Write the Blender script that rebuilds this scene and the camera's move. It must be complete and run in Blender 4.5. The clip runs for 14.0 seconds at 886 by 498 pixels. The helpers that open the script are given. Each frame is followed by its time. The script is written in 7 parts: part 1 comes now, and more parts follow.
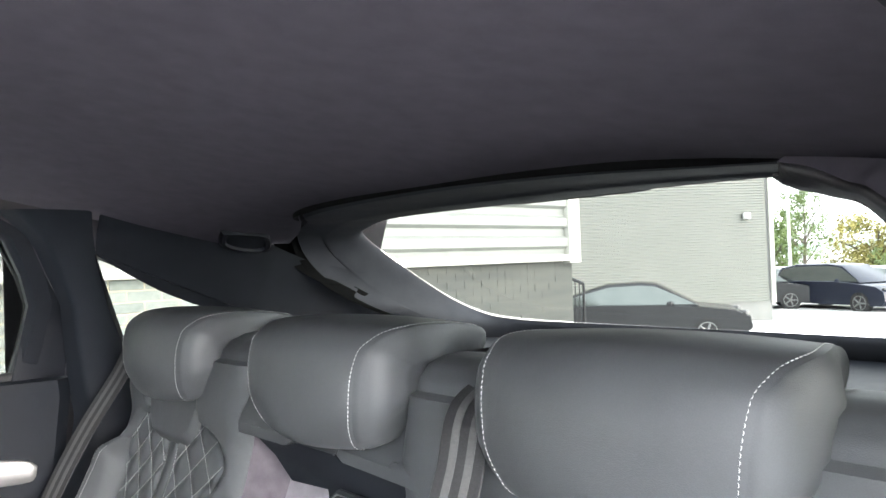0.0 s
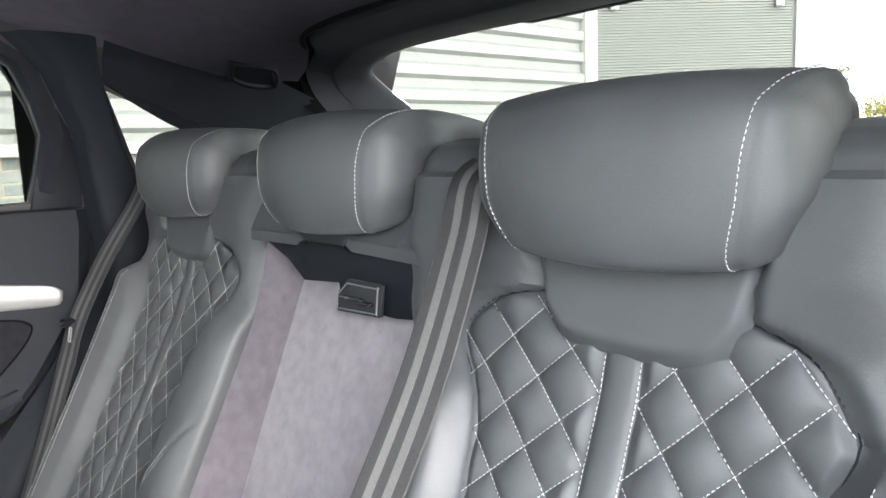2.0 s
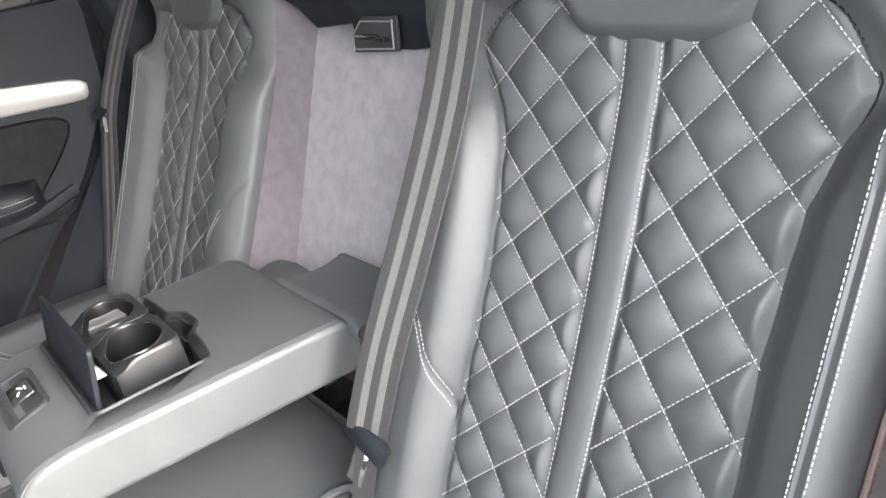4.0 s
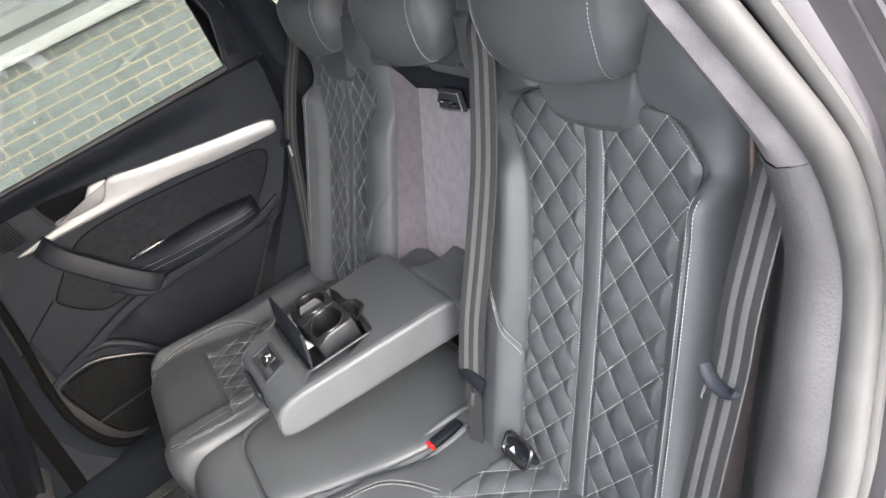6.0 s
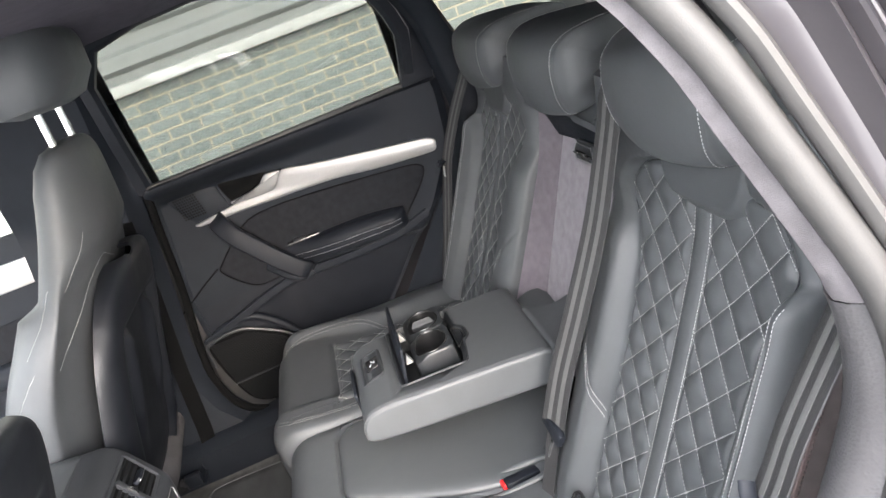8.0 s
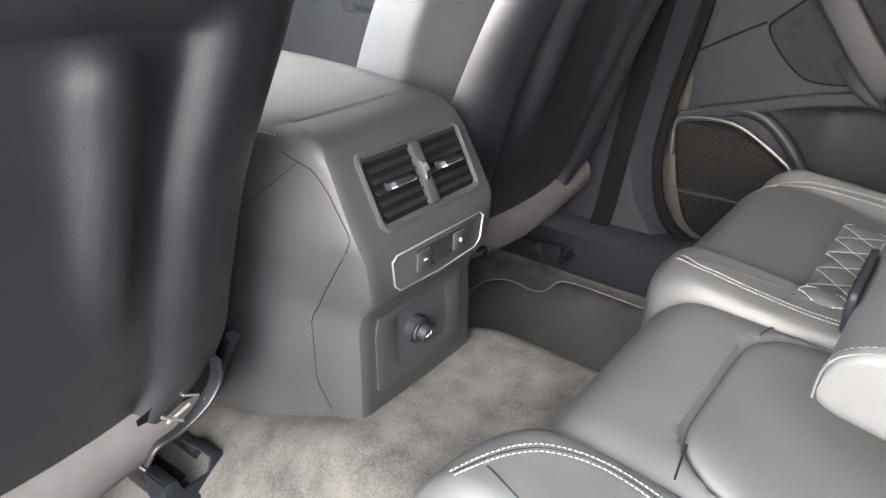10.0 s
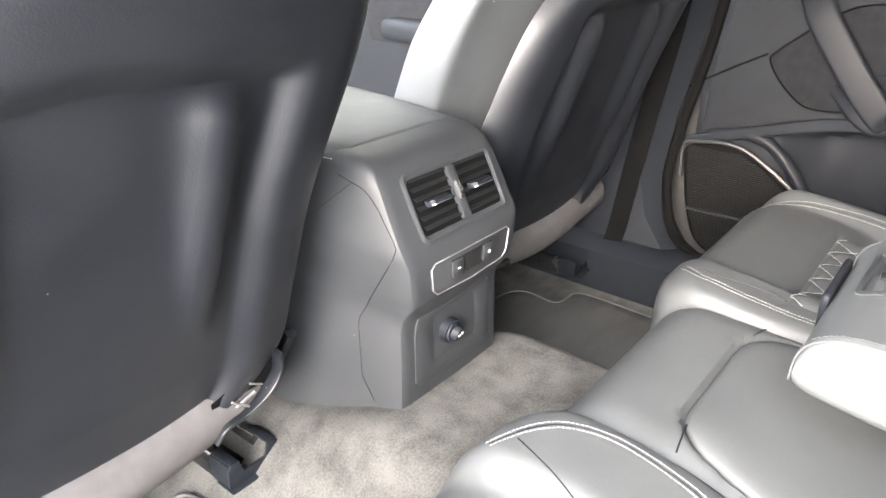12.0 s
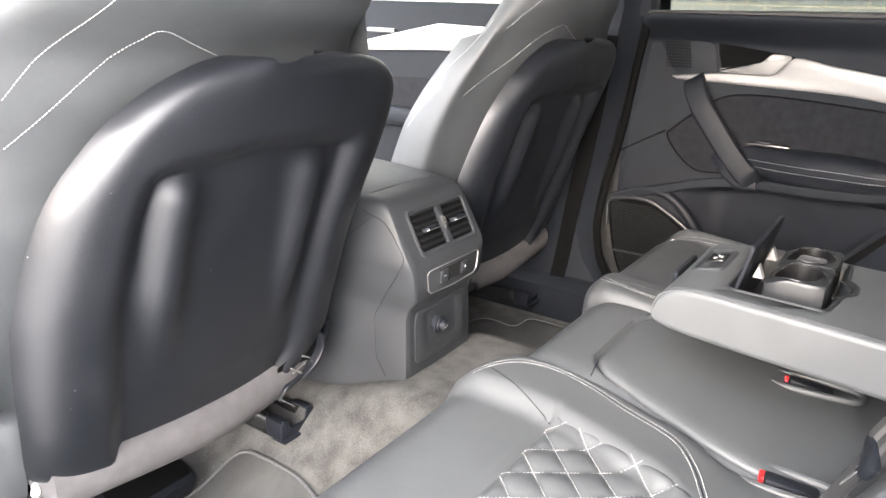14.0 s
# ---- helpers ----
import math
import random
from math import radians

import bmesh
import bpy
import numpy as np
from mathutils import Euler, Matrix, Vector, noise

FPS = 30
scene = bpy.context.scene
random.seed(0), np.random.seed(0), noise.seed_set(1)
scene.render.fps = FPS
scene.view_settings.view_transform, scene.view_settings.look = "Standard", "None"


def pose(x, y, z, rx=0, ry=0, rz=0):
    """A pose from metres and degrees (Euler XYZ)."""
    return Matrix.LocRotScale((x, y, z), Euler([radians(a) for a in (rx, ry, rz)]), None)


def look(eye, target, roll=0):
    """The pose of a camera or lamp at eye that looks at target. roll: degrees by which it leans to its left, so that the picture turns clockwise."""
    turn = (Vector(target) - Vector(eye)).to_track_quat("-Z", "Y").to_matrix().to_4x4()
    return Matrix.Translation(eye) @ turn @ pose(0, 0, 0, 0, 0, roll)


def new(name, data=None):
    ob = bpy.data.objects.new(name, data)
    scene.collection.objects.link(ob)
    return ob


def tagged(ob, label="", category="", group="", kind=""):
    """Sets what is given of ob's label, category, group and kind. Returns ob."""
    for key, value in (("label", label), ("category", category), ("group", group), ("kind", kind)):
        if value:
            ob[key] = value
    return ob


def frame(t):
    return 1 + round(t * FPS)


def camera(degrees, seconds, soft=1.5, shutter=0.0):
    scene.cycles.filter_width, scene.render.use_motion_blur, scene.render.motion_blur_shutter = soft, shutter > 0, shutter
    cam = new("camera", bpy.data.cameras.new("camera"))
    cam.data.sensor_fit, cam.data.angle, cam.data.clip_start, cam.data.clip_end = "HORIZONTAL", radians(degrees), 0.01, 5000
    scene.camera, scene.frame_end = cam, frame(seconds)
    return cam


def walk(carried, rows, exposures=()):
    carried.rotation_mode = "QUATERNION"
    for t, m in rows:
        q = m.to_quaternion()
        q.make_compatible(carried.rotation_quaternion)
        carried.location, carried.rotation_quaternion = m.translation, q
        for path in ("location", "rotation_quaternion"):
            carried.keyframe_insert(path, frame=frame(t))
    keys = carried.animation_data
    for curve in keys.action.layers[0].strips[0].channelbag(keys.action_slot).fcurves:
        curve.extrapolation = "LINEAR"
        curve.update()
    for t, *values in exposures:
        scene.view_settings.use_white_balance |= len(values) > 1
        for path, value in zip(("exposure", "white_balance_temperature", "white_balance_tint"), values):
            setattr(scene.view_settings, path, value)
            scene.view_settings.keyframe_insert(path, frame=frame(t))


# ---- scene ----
cam = camera(63.5, 14.0)
PATH = [
    (0, (0.639, -0.141, 1.272), (-0.824, 1.222, 1.304), -2.0),
    (0.5, (0.64, -0.139, 1.249), (-0.827, 1.221, 1.235), -1.8),
    (1, (0.64, -0.141, 1.222), (-0.832, 1.21, 1.143), -1.6),
    (1.5, (0.642, -0.142, 1.197), (-0.836, 1.195, 1.031), -1.7),
    (2, (0.646, -0.14, 1.175), (-0.84, 1.17, 0.899), -2.2),
    (2.5, (0.646, -0.138, 1.158), (-0.836, 1.14, 0.746), -3.5),
    (3, (0.647, -0.139, 1.141), (-0.826, 1.097, 0.588), -5.2),
    (3.5, (0.651, -0.141, 1.138), (-0.808, 1.021, 0.415), -7.9),
    (4, (0.664, -0.151, 1.139), (-0.785, 0.916, 0.268), -11.1),
    (4.2, (0.673, -0.157, 1.143), (-0.778, 0.854, 0.208), -12.9),
    (6.3, (0.998, -0.121, 1.358), (-0.712, 0.379, 0.449), -26.9),
    (6.5, (1.009, -0.113, 1.36), (-0.713, 0.37, 0.465), -27.0),
    (7, (1.018, -0.101, 1.357), (-0.734, 0.345, 0.502), -26.6),
    (7.2, (1.02, -0.104, 1.356), (-0.742, 0.328, 0.514), -26.4),
    (9.3, (0.845, 0.058, 1.214), (-0.906, -0.647, 0.553), -1.6),
    (9.5, (0.75, -0.002, 1.158), (-0.913, -0.841, 0.431), -0.2),
    (10, (0.5, -0.153, 1.017), (-0.936, -1.22, 0.124), 1.5),
    (10.5, (0.388, -0.231, 0.954), (-0.968, -1.35, 0.002), 1.6),
    (11, (0.371, -0.251, 0.955), (-0.972, -1.39, 0.007), 1.0),
    (11.5, (0.457, -0.194, 0.996), (-0.925, -1.321, 0.091), 0.8),
    (12, (0.585, -0.115, 1.052), (-0.846, -1.225, 0.202), 1.3),
    (12.5, (0.686, -0.053, 1.079), (-0.786, -1.149, 0.285), 1.6),
    (13, (0.769, -0.007, 1.099), (-0.741, -1.09, 0.359), 1.8),
    (13.5, (0.836, 0.029, 1.106), (-0.705, -1.044, 0.419), 1.7),
    (14, (0.892, 0.057, 1.106), (-0.673, -1.007, 0.457), 1.6),
]
EXPOSURES = [(0.0, 4.8, 6350, 13), (0.8, 4.75, 6350, 13), (1.6, 4.65, 6350, 12), (3.0, 4.7, 6480, 13), (4.2, 4.58, 6520, 13), (6.3, 4.05, 6400, 14), (7.2, 4.0, 6400, 14), (9.3, 4.2, 6500, 14), (10.2, 4.78, 6600, 13), (11.2, 5.25, 6650, 13), (12.5, 4.92, 6600, 14), (13.4, 4.62, 6600, 15), (14.0, 4.45, 6600, 15)]
walk(cam, [(t, look(eye, target, roll)) for t, eye, target, roll in PATH], EXPOSURES)

# ---- light: bright overcast day ----
world = bpy.data.worlds.new("overcast_sky")
scene.world = world
world.use_nodes = True
wn = world.node_tree.nodes
sky = wn.new("ShaderNodeTexSky")
sky.sky_type = "NISHITA"
sky.sun_disc = False
sky.sun_elevation = radians(18)
sky.sun_rotation = radians(80)
sky.air_density, sky.dust_density, sky.ozone_density = 1.0, 6.0, 0.6
grey = wn.new("ShaderNodeMix")
grey.data_type = "RGBA"
grey.inputs[0].default_value = 0.86
grey.inputs[7].default_value = (6.6, 6.7, 6.8, 1)
world.node_tree.links.new(sky.outputs[0], grey.inputs[6])
world.node_tree.links.new(grey.outputs[2], wn["Background"].inputs[0])
wn["Background"].inputs[1].default_value = 0.15
sun = new("sun", bpy.data.lights.new("sun", "SUN"))
sun.data.energy, sun.data.angle, sun.data.color = 1.0, radians(60), (1.0, 0.992, 0.98)
sun.matrix_world = look((10, 1.8, 3.3), (0, 0, 0))


# ---- small builders ----
def thing(name, label, category, group="", kind="", at=(0, 0, 0)):
    ob = new(name)
    ob.location = at
    ob.empty_display_size = 0.05
    return tagged(ob, label, category, group, kind)


def part(name, bm, mat, parent=None, label="", kind="", smooth=True, sharp=40):
    """Links a bmesh as one mesh object, given in world places, under a thing or a part."""
    bmesh.ops.recalc_face_normals(bm, faces=bm.faces)
    me = bpy.data.meshes.new(name)
    bm.to_mesh(me)
    bm.free()
    me.materials.append(mat)
    if smooth:
        me.shade_smooth()
        me.set_sharp_from_angle(angle=radians(sharp))
    ob = new(name, me)
    if parent is not None:
        ob.parent = parent
        q = parent
        off = Vector((0, 0, 0))
        while q is not None:
            off += Vector(q.location)
            q = q.parent
        ob.location = -off
    return tagged(ob, label, kind=kind)


def B():
    return bmesh.new()


def lerp_list(z, zs, vs):
    return float(np.interp(z, zs, vs))


def sm(t):
    t = max(0.0, min(1.0, t))
    return t * t * (3 - 2 * t)


def grid(bm, f, nu, nv, closed_u=False):
    """A sheet of nu x nv cells through f(u, v), u and v from 0 to 1."""
    rows = []
    for j in range(nv + 1):
        rows.append([bm.verts.new(f(i / nu, j / nv)) for i in range(nu if closed_u else nu + 1)])
    for j in range(nv):
        for i in range(nu):
            a, b = rows[j], rows[j + 1]
            k = (i + 1) % len(a)
            bm.faces.new((a[i], a[k], b[k], b[i]))
    return rows


def rings(bm, loops, closed=True, caps=(True, True)):
    """A skin over loops of points that all have the same count."""
    vs = [[bm.verts.new(p) for p in loop] for loop in loops]
    n = len(vs[0])
    for a, b in zip(vs, vs[1:]):
        for i in range(n if closed else n - 1):
            bm.faces.new((a[i], a[(i + 1) % n], b[(i + 1) % n], b[i]))
    if closed and caps[0]:
        bm.faces.new(vs[0])
    if closed and caps[1]:
        bm.faces.new(vs[-1][::-1])
    return vs


def smooth_path(pts, n):
    """n + 1 points of a Catmull-Rom curve through pts."""
    p = [Vector(q) for q in pts]
    p = [2 * p[0] - p[1]] + p + [2 * p[-1] - p[-2]]
    out = []
    m = len(p) - 3
    for k in range(n + 1):
        t = k / n * m
        i = min(int(t), m - 1)
        t -= i
        a, b, c, d = p[i:i + 4]
        out.append(0.5 * ((2 * b) + (c - a) * t + (2 * a - 5 * b + 4 * c - d) * t * t + (3 * b - a - 3 * c + d) * t ** 3))
    return out


def smooth2d(pts, n):
    return [(p.x, p.y) for p in smooth_path([(x, y, 0) for x, y in pts], n)]


def sweep(bm, path, profile, up=(0, 0, 1), closed=False, caps=True):
    """Carries a closed 2D profile (side, up) along a path."""
    path = [Vector(p) for p in path]
    loops = []
    for i, p in enumerate(path):
        a = path[i - 1] if i or closed else p
        b = path[(i + 1) % len(path)] if i + 1 < len(path) or closed else p
        d = (b - a).normalized()
        u = Vector(up(i / max(1, len(path) - 1)) if callable(up) else up)
        s = d.cross(u).normalized()
        w = s.cross(d).normalized()
        loops.append([p + s * x + w * y for x, y in profile])
    if closed:
        loops.append(loops[0])
        rings(bm, loops, caps=(False, False))
        bmesh.ops.remove_doubles(bm, verts=bm.verts, dist=1e-6)
    else:
        rings(bm, loops, caps=(caps, caps))


def circle(r, n=10, ry=None):
    return [(r * math.cos(2 * math.pi * k / n), (ry or r) * math.sin(2 * math.pi * k / n)) for k in range(n)]


def rrect(w, h, r, n=4):
    """A rounded rectangle as 2D points."""
    out = []
    for cx, cy, a0 in ((w / 2 - r, h / 2 - r, 0), (-w / 2 + r, h / 2 - r, 90), (-w / 2 + r, -h / 2 + r, 180), (w / 2 - r, -h / 2 + r, 270)):
        for k in range(n + 1):
            a = radians(a0 + 90 * k / n)
            out.append((cx + r * math.cos(a), cy + r * math.sin(a)))
    return out


def box(bm, c, size, r=0.0, seg=2, turn=None):
    """A box round c, its edges rounded by r."""
    tmp = bmesh.new()
    bmesh.ops.create_cube(tmp, size=1.0)
    for v in tmp.verts:
        v.co = Vector((v.co.x * size[0], v.co.y * size[1], v.co.z * size[2]))
    if r:
        bmesh.ops.bevel(tmp, geom=list(tmp.edges), offset=r, segments=seg, profile=0.5, affect="EDGES", clamp_overlap=True)
    m = Matrix.Translation(c) @ (turn.to_4x4() if turn else Matrix())
    join(bm, tmp, m)


def join(bm, tmp, m=None):
    vs = [bm.verts.new(m @ v.co if m else v.co) for v in tmp.verts]
    tmp.verts.index_update()
    for f in tmp.faces:
        bm.faces.new([vs[v.index] for v in f.verts])
    tmp.free()


def rod(bm, a, b, r, n=10, r2=None, caps=True):
    a, b = Vector(a), Vector(b)
    d = (b - a).normalized()
    s = d.orthogonal().normalized()
    w = d.cross(s)
    loops = [[p + (s * math.cos(2 * math.pi * k / n) + w * math.sin(2 * math.pi * k / n)) * q for k in range(n)] for p, q in ((a, r), (b, r if r2 is None else r2))]
    rings(bm, loops, caps=(caps, caps))


def prism(bm, outline, depth, axes="yz", at=0.0, r=0.0, seg=2):
    """A plate: a 2D outline in two axes, from `at` to at + depth along the third; r rounds its edges."""
    tmp = bmesh.new()
    third = ({"x", "y", "z"} - set(axes)).pop()

    def place(p, d):
        q = {axes[0]: p[0], axes[1]: p[1], third: d}
        return (q["x"], q["y"], q["z"])
    a = [tmp.verts.new(place(p, at)) for p in outline]
    b = [tmp.verts.new(place(p, at + depth)) for p in outline]
    n = len(a)
    tmp.faces.new(a)
    tmp.faces.new(b[::-1])
    for i in range(n):
        tmp.faces.new((a[i], a[(i + 1) % n], b[(i + 1) % n], b[i]))
    bmesh.ops.recalc_face_normals(tmp, faces=tmp.faces)
    if r:
        rim = [e for e in tmp.edges if (e.verts[0] in a) == (e.verts[1] in a)]
        bmesh.ops.bevel(tmp, geom=rim, offset=r, segments=seg, profile=0.5, affect="EDGES", clamp_overlap=True)
    join(bm, tmp)


def dashes(bm, path, out, step=0.0040, length=0.0028, w=0.00036, lift=0.0003, normal=(0, -1, 0)):
    """Thread: short raised dashes along a path of points. out(i) may give the outward way."""
    path = [Vector(p) for p in path]
    acc = 0.0
    for i in range(len(path) - 1):
        a, b = path[i], path[i + 1]
        L = (b - a).length
        if L < 1e-6:
            continue
        d = (b - a) / L
        n = Vector(out(i) if out else normal)
        n = (n - d * n.dot(d)).normalized()
        s = d.cross(n)
        while acc < L:
            c = a + d * acc + n * lift
            loops = []
            for q, k in ((-0.5, 0.55), (-0.25, 1.0), (0.25, 1.0), (0.5, 0.55)):
                p = c + d * length * q - n * (0.0006 if k < 1 else 0)
                loops.append([p + s * w * k, p + n * w * 0.8 * k, p - s * w * k, p - n * w * k])
            rings(bm, loops)
            acc += step
        acc -= L


def offset_loop(outline, d):
    """A closed 2D outline, counter-clockwise, moved inwards by d."""
    out = []
    for i, (x, y) in enumerate(outline):
        a, b = outline[i - 1], outline[(i + 1) % len(outline)]
        t = Vector((b[0] - a[0], b[1] - a[1])).normalized()
        out.append((x - t.y * d, y + t.x * d))
    return out


def round_loop(corners, r, n=4):
    """A closed 2D outline with its corners rounded by r."""
    out = []
    m = len(corners)
    for i in range(m):
        p = Vector(corners[i])
        a, b = Vector(corners[i - 1]) - p, Vector(corners[(i + 1) % m]) - p
        q = min(r, a.length * 0.45, b.length * 0.45)
        a, b = p + a.normalized() * q, p + b.normalized() * q
        for k in range(n + 1):
            t = k / n
            w = a * (1 - t) ** 2 + p * 2 * t * (1 - t) + b * t * t
            out.append((w.x, w.y))
    return out


# ---- materials ----
def mat_new(name, colour, rough=0.5, metal=0.0, spec=0.5):
    m = bpy.data.materials.new(name)
    m.use_nodes = True
    b = m.node_tree.nodes["Principled BSDF"]
    b.inputs["Base Color"].default_value = (*colour, 1)
    b.inputs["Roughness"].default_value = rough
    b.inputs["Metallic"].default_value = metal
    b.inputs["Specular IOR Level"].default_value = spec
    return m, b, m.node_tree.nodes, m.node_tree.links


def varied(name, c1, c2, rough=0.5, scale=40, bump=0.0, bump_scale=400, metal=0.0, spec=0.5, rough2=None, kind="noise", stretch=(1, 1, 1), detail=4, fine_mix=0.35, specks=0.0, wave=0.0, coat=0.0):
    """A surface of two tones, with a broad stain, a fine grain and a relief."""
    m, b, nodes, links = mat_new(name, c1, rough, metal, spec)
    co = nodes.new("ShaderNodeTexCoord")
    mp = nodes.new("ShaderNodeMapping")
    mp.inputs["Scale"].default_value = stretch
    links.new(co.outputs["Object"], mp.inputs[0])
    broad = nodes.new("ShaderNodeTexNoise")
    broad.inputs["Scale"].default_value = scale
    broad.inputs["Detail"].default_value = detail
    links.new(mp.outputs[0], broad.inputs["Vector"])
    fine = nodes.new("ShaderNodeTexVoronoi" if kind == "grain" else "ShaderNodeTexNoise")
    fine.inputs["Scale"].default_value = bump_scale
    links.new(mp.outputs[0], fine.inputs["Vector"])
    mixf = nodes.new("ShaderNodeMath")
    mixf.operation = "MULTIPLY_ADD"
    links.new(fine.outputs[0], mixf.inputs[0])
    mixf.inputs[1].default_value = fine_mix
    links.new(broad.outputs[0], mixf.inputs[2])
    ramp = nodes.new("ShaderNodeValToRGB")
    ramp.color_ramp.elements[0].position = 0.35
    ramp.color_ramp.elements[0].color = (*c1, 1)
    ramp.color_ramp.elements[1].position = 0.95
    ramp.color_ramp.elements[1].color = (*c2, 1)
    links.new(mixf.outputs[0], ramp.inputs[0])
    links.new(ramp.outputs[0], b.inputs["Base Color"])
    if coat:
        b.inputs["Coat Weight"].default_value = coat
        b.inputs["Coat Roughness"].default_value = 0.06
    if specks:
        # a few specks of dust and lint
        dot = nodes.new("ShaderNodeTexVoronoi")
        dot.inputs["Scale"].default_value = 38
        links.new(co.outputs["Object"], dot.inputs["Vector"])
        near = nodes.new("ShaderNodeMath")
        near.operation = "LESS_THAN"
        near.inputs[1].default_value = 0.03
        links.new(dot.outputs["Distance"], near.inputs[0])
        some = nodes.new("ShaderNodeMath")
        some.operation = "GREATER_THAN"
        some.inputs[1].default_value = 0.72
        sep = nodes.new("ShaderNodeSeparateColor")
        links.new(dot.outputs["Color"], sep.inputs[0])
        links.new(sep.outputs[0], some.inputs[0])
        both = nodes.new("ShaderNodeMath")
        both.operation = "MULTIPLY"
        links.new(near.outputs[0], both.inputs[0])
        links.new(some.outputs[0], both.inputs[1])
        amount = nodes.new("ShaderNodeMath")
        amount.operation = "MULTIPLY"
        amount.inputs[1].default_value = specks
        links.new(both.outputs[0], amount.inputs[0])
        dust = nodes.new("ShaderNodeMix")
        dust.data_type = "RGBA"
        dust.inputs[7].default_value = (0.5, 0.49, 0.47, 1)
        links.new(amount.outputs[0], dust.inputs[0])
        links.new(ramp.outputs[0], dust.inputs[6])
        links.new(dust.outputs[2], b.inputs["Base Color"])
    if rough2 is not None:
        mr = nodes.new("ShaderNodeMapRange")
        mr.inputs[1].default_value, mr.inputs[2].default_value = 0.3, 0.7
        mr.inputs[3].default_value, mr.inputs[4].default_value = rough, rough2
        links.new(broad.outputs[0], mr.inputs[0])
        links.new(mr.outputs[0], b.inputs["Roughness"])
    if bump:
        bp = nodes.new("ShaderNodeBump")
        bp.inputs["Strength"].default_value = bump
        bp.inputs["Distance"].default_value = 0.0006
        links.new(fine.outputs[0], bp.inputs["Height"])
        links.new(bp.outputs[0], b.inputs["Normal"])
        if wave:
            # soft unevenness of a stretched or moulded skin
            und = nodes.new("ShaderNodeTexNoise")
            und.inputs["Scale"].default_value = 26
            und.inputs["Detail"].default_value = 3
            links.new(co.outputs["Object"], und.inputs["Vector"])
            b2_ = nodes.new("ShaderNodeBump")
            b2_.inputs["Strength"].default_value = wave
            b2_.inputs["Distance"].default_value = 0.004
            links.new(und.outputs[0], b2_.inputs["Height"])
            links.new(b2_.outputs[0], bp.inputs["Normal"])
    return m


M_LEATHER = varied("nappa_leather", (0.05037, 0.05448, 0.05779), (0.06588, 0.07116, 0.07471), 0.47, 18, 0.13, 1100, kind="grain", wave=0.22, rough2=0.56, spec=0.47)
M_LEATHER_SIDE = varied("seat_vinyl", (0.05714, 0.06031, 0.0619), (0.06984, 0.07301, 0.0746), 0.44, 18, 0.16, 900, rough2=0.55, kind="grain", spec=0.35)
M_THREAD = varied("white_thread", (0.4095, 0.4193, 0.4193), (0.507, 0.507, 0.4973), 0.8, 200)
M_HARD = varied("grained_black_plastic", (0.007419, 0.0088, 0.01178), (0.01131, 0.01328, 0.01749), 0.44, 25, 0.16, 900, rough2=0.54, kind="grain", spec=0.16)
M_TRIM = varied("soft_touch_trim", (0.01005, 0.01209, 0.01572), (0.01401, 0.01675, 0.02138), 0.52, 20, 0.16, 950, rough2=0.62, kind="grain", spec=0.12)
M_CONSOLE = varied("grey_grained_plastic", (0.02086, 0.0229, 0.02554), (0.02761, 0.03005, 0.03323), 0.42, 22, 0.2, 900, kind="grain", specks=0.25, rough2=0.5, spec=0.35)
M_GLOSS = varied("gloss_black_plastic", (0.012, 0.012, 0.013), (0.02, 0.02, 0.02), 0.18, 30, rough2=0.28)
M_SILVER = varied("brushed_aluminium", (0.30, 0.30, 0.297), (0.37, 0.37, 0.363), 0.52, 30, 0.05, 500, metal=0.85, stretch=(1, 0.08, 1), rough2=0.58)
M_CHROME = varied("chrome", (0.8, 0.8, 0.8), (0.86, 0.86, 0.86), 0.12, 30, metal=1.0, rough2=0.18)
M_STEEL = varied("zinc_steel", (0.5, 0.5, 0.5), (0.62, 0.62, 0.6), 0.35, 60, metal=1.0, rough2=0.5)
M_CARPET = varied("grey_carpet", (0.01877, 0.01895, 0.01864), (0.09384, 0.09384, 0.09009), 0.95, 26, 1.0, 420, spec=0.1, specks=0.35, detail=15, fine_mix=0.55, wave=0.3)
M_MAT = varied("velour_mat", (0.0288, 0.03024, 0.0304), (0.08064, 0.08208, 0.08), 0.95, 14, 0.9, 1500, spec=0.1, detail=9, fine_mix=0.5, stretch=(0.35, 1, 1))
M_TRAY = varied("satin_grey_plastic", (0.0114, 0.01313, 0.01501), (0.01424, 0.01625, 0.01843), 0.42, 30, 0.12, 900, rough2=0.50, kind="grain")
M_EDGING = varied("grey_mat_binding", (0.0704, 0.07168, 0.07155), (0.1088, 0.1101, 0.1101), 0.9, 300, 0.4, 900, spec=0.15)
M_FELT = varied("felt_lining", (0.2108, 0.1945, 0.2135), (0.2924, 0.272, 0.2951), 0.95, 60, 0.8, 1800, spec=0.1, fine_mix=0.5)
M_GUSSET = varied("brown_grey_fabric", (0.060, 0.052, 0.051), (0.092, 0.080, 0.078), 0.95, 60, 0.8, 1800, spec=0.1, fine_mix=0.5)
M_ZIP = varied("brown_woven_tape", (0.10, 0.074, 0.072), (0.15, 0.115, 0.11), 0.9, 300, 0.5, 1500, spec=0.1)
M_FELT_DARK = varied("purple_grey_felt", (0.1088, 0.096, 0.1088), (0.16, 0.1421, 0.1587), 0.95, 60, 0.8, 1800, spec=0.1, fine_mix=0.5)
M_ALCAN = varied("suede_inlay", (0.00644, 0.007, 0.008694), (0.01417, 0.0154, 0.01852), 0.92, 60, 0.5, 1500, spec=0.15, fine_mix=0.5)
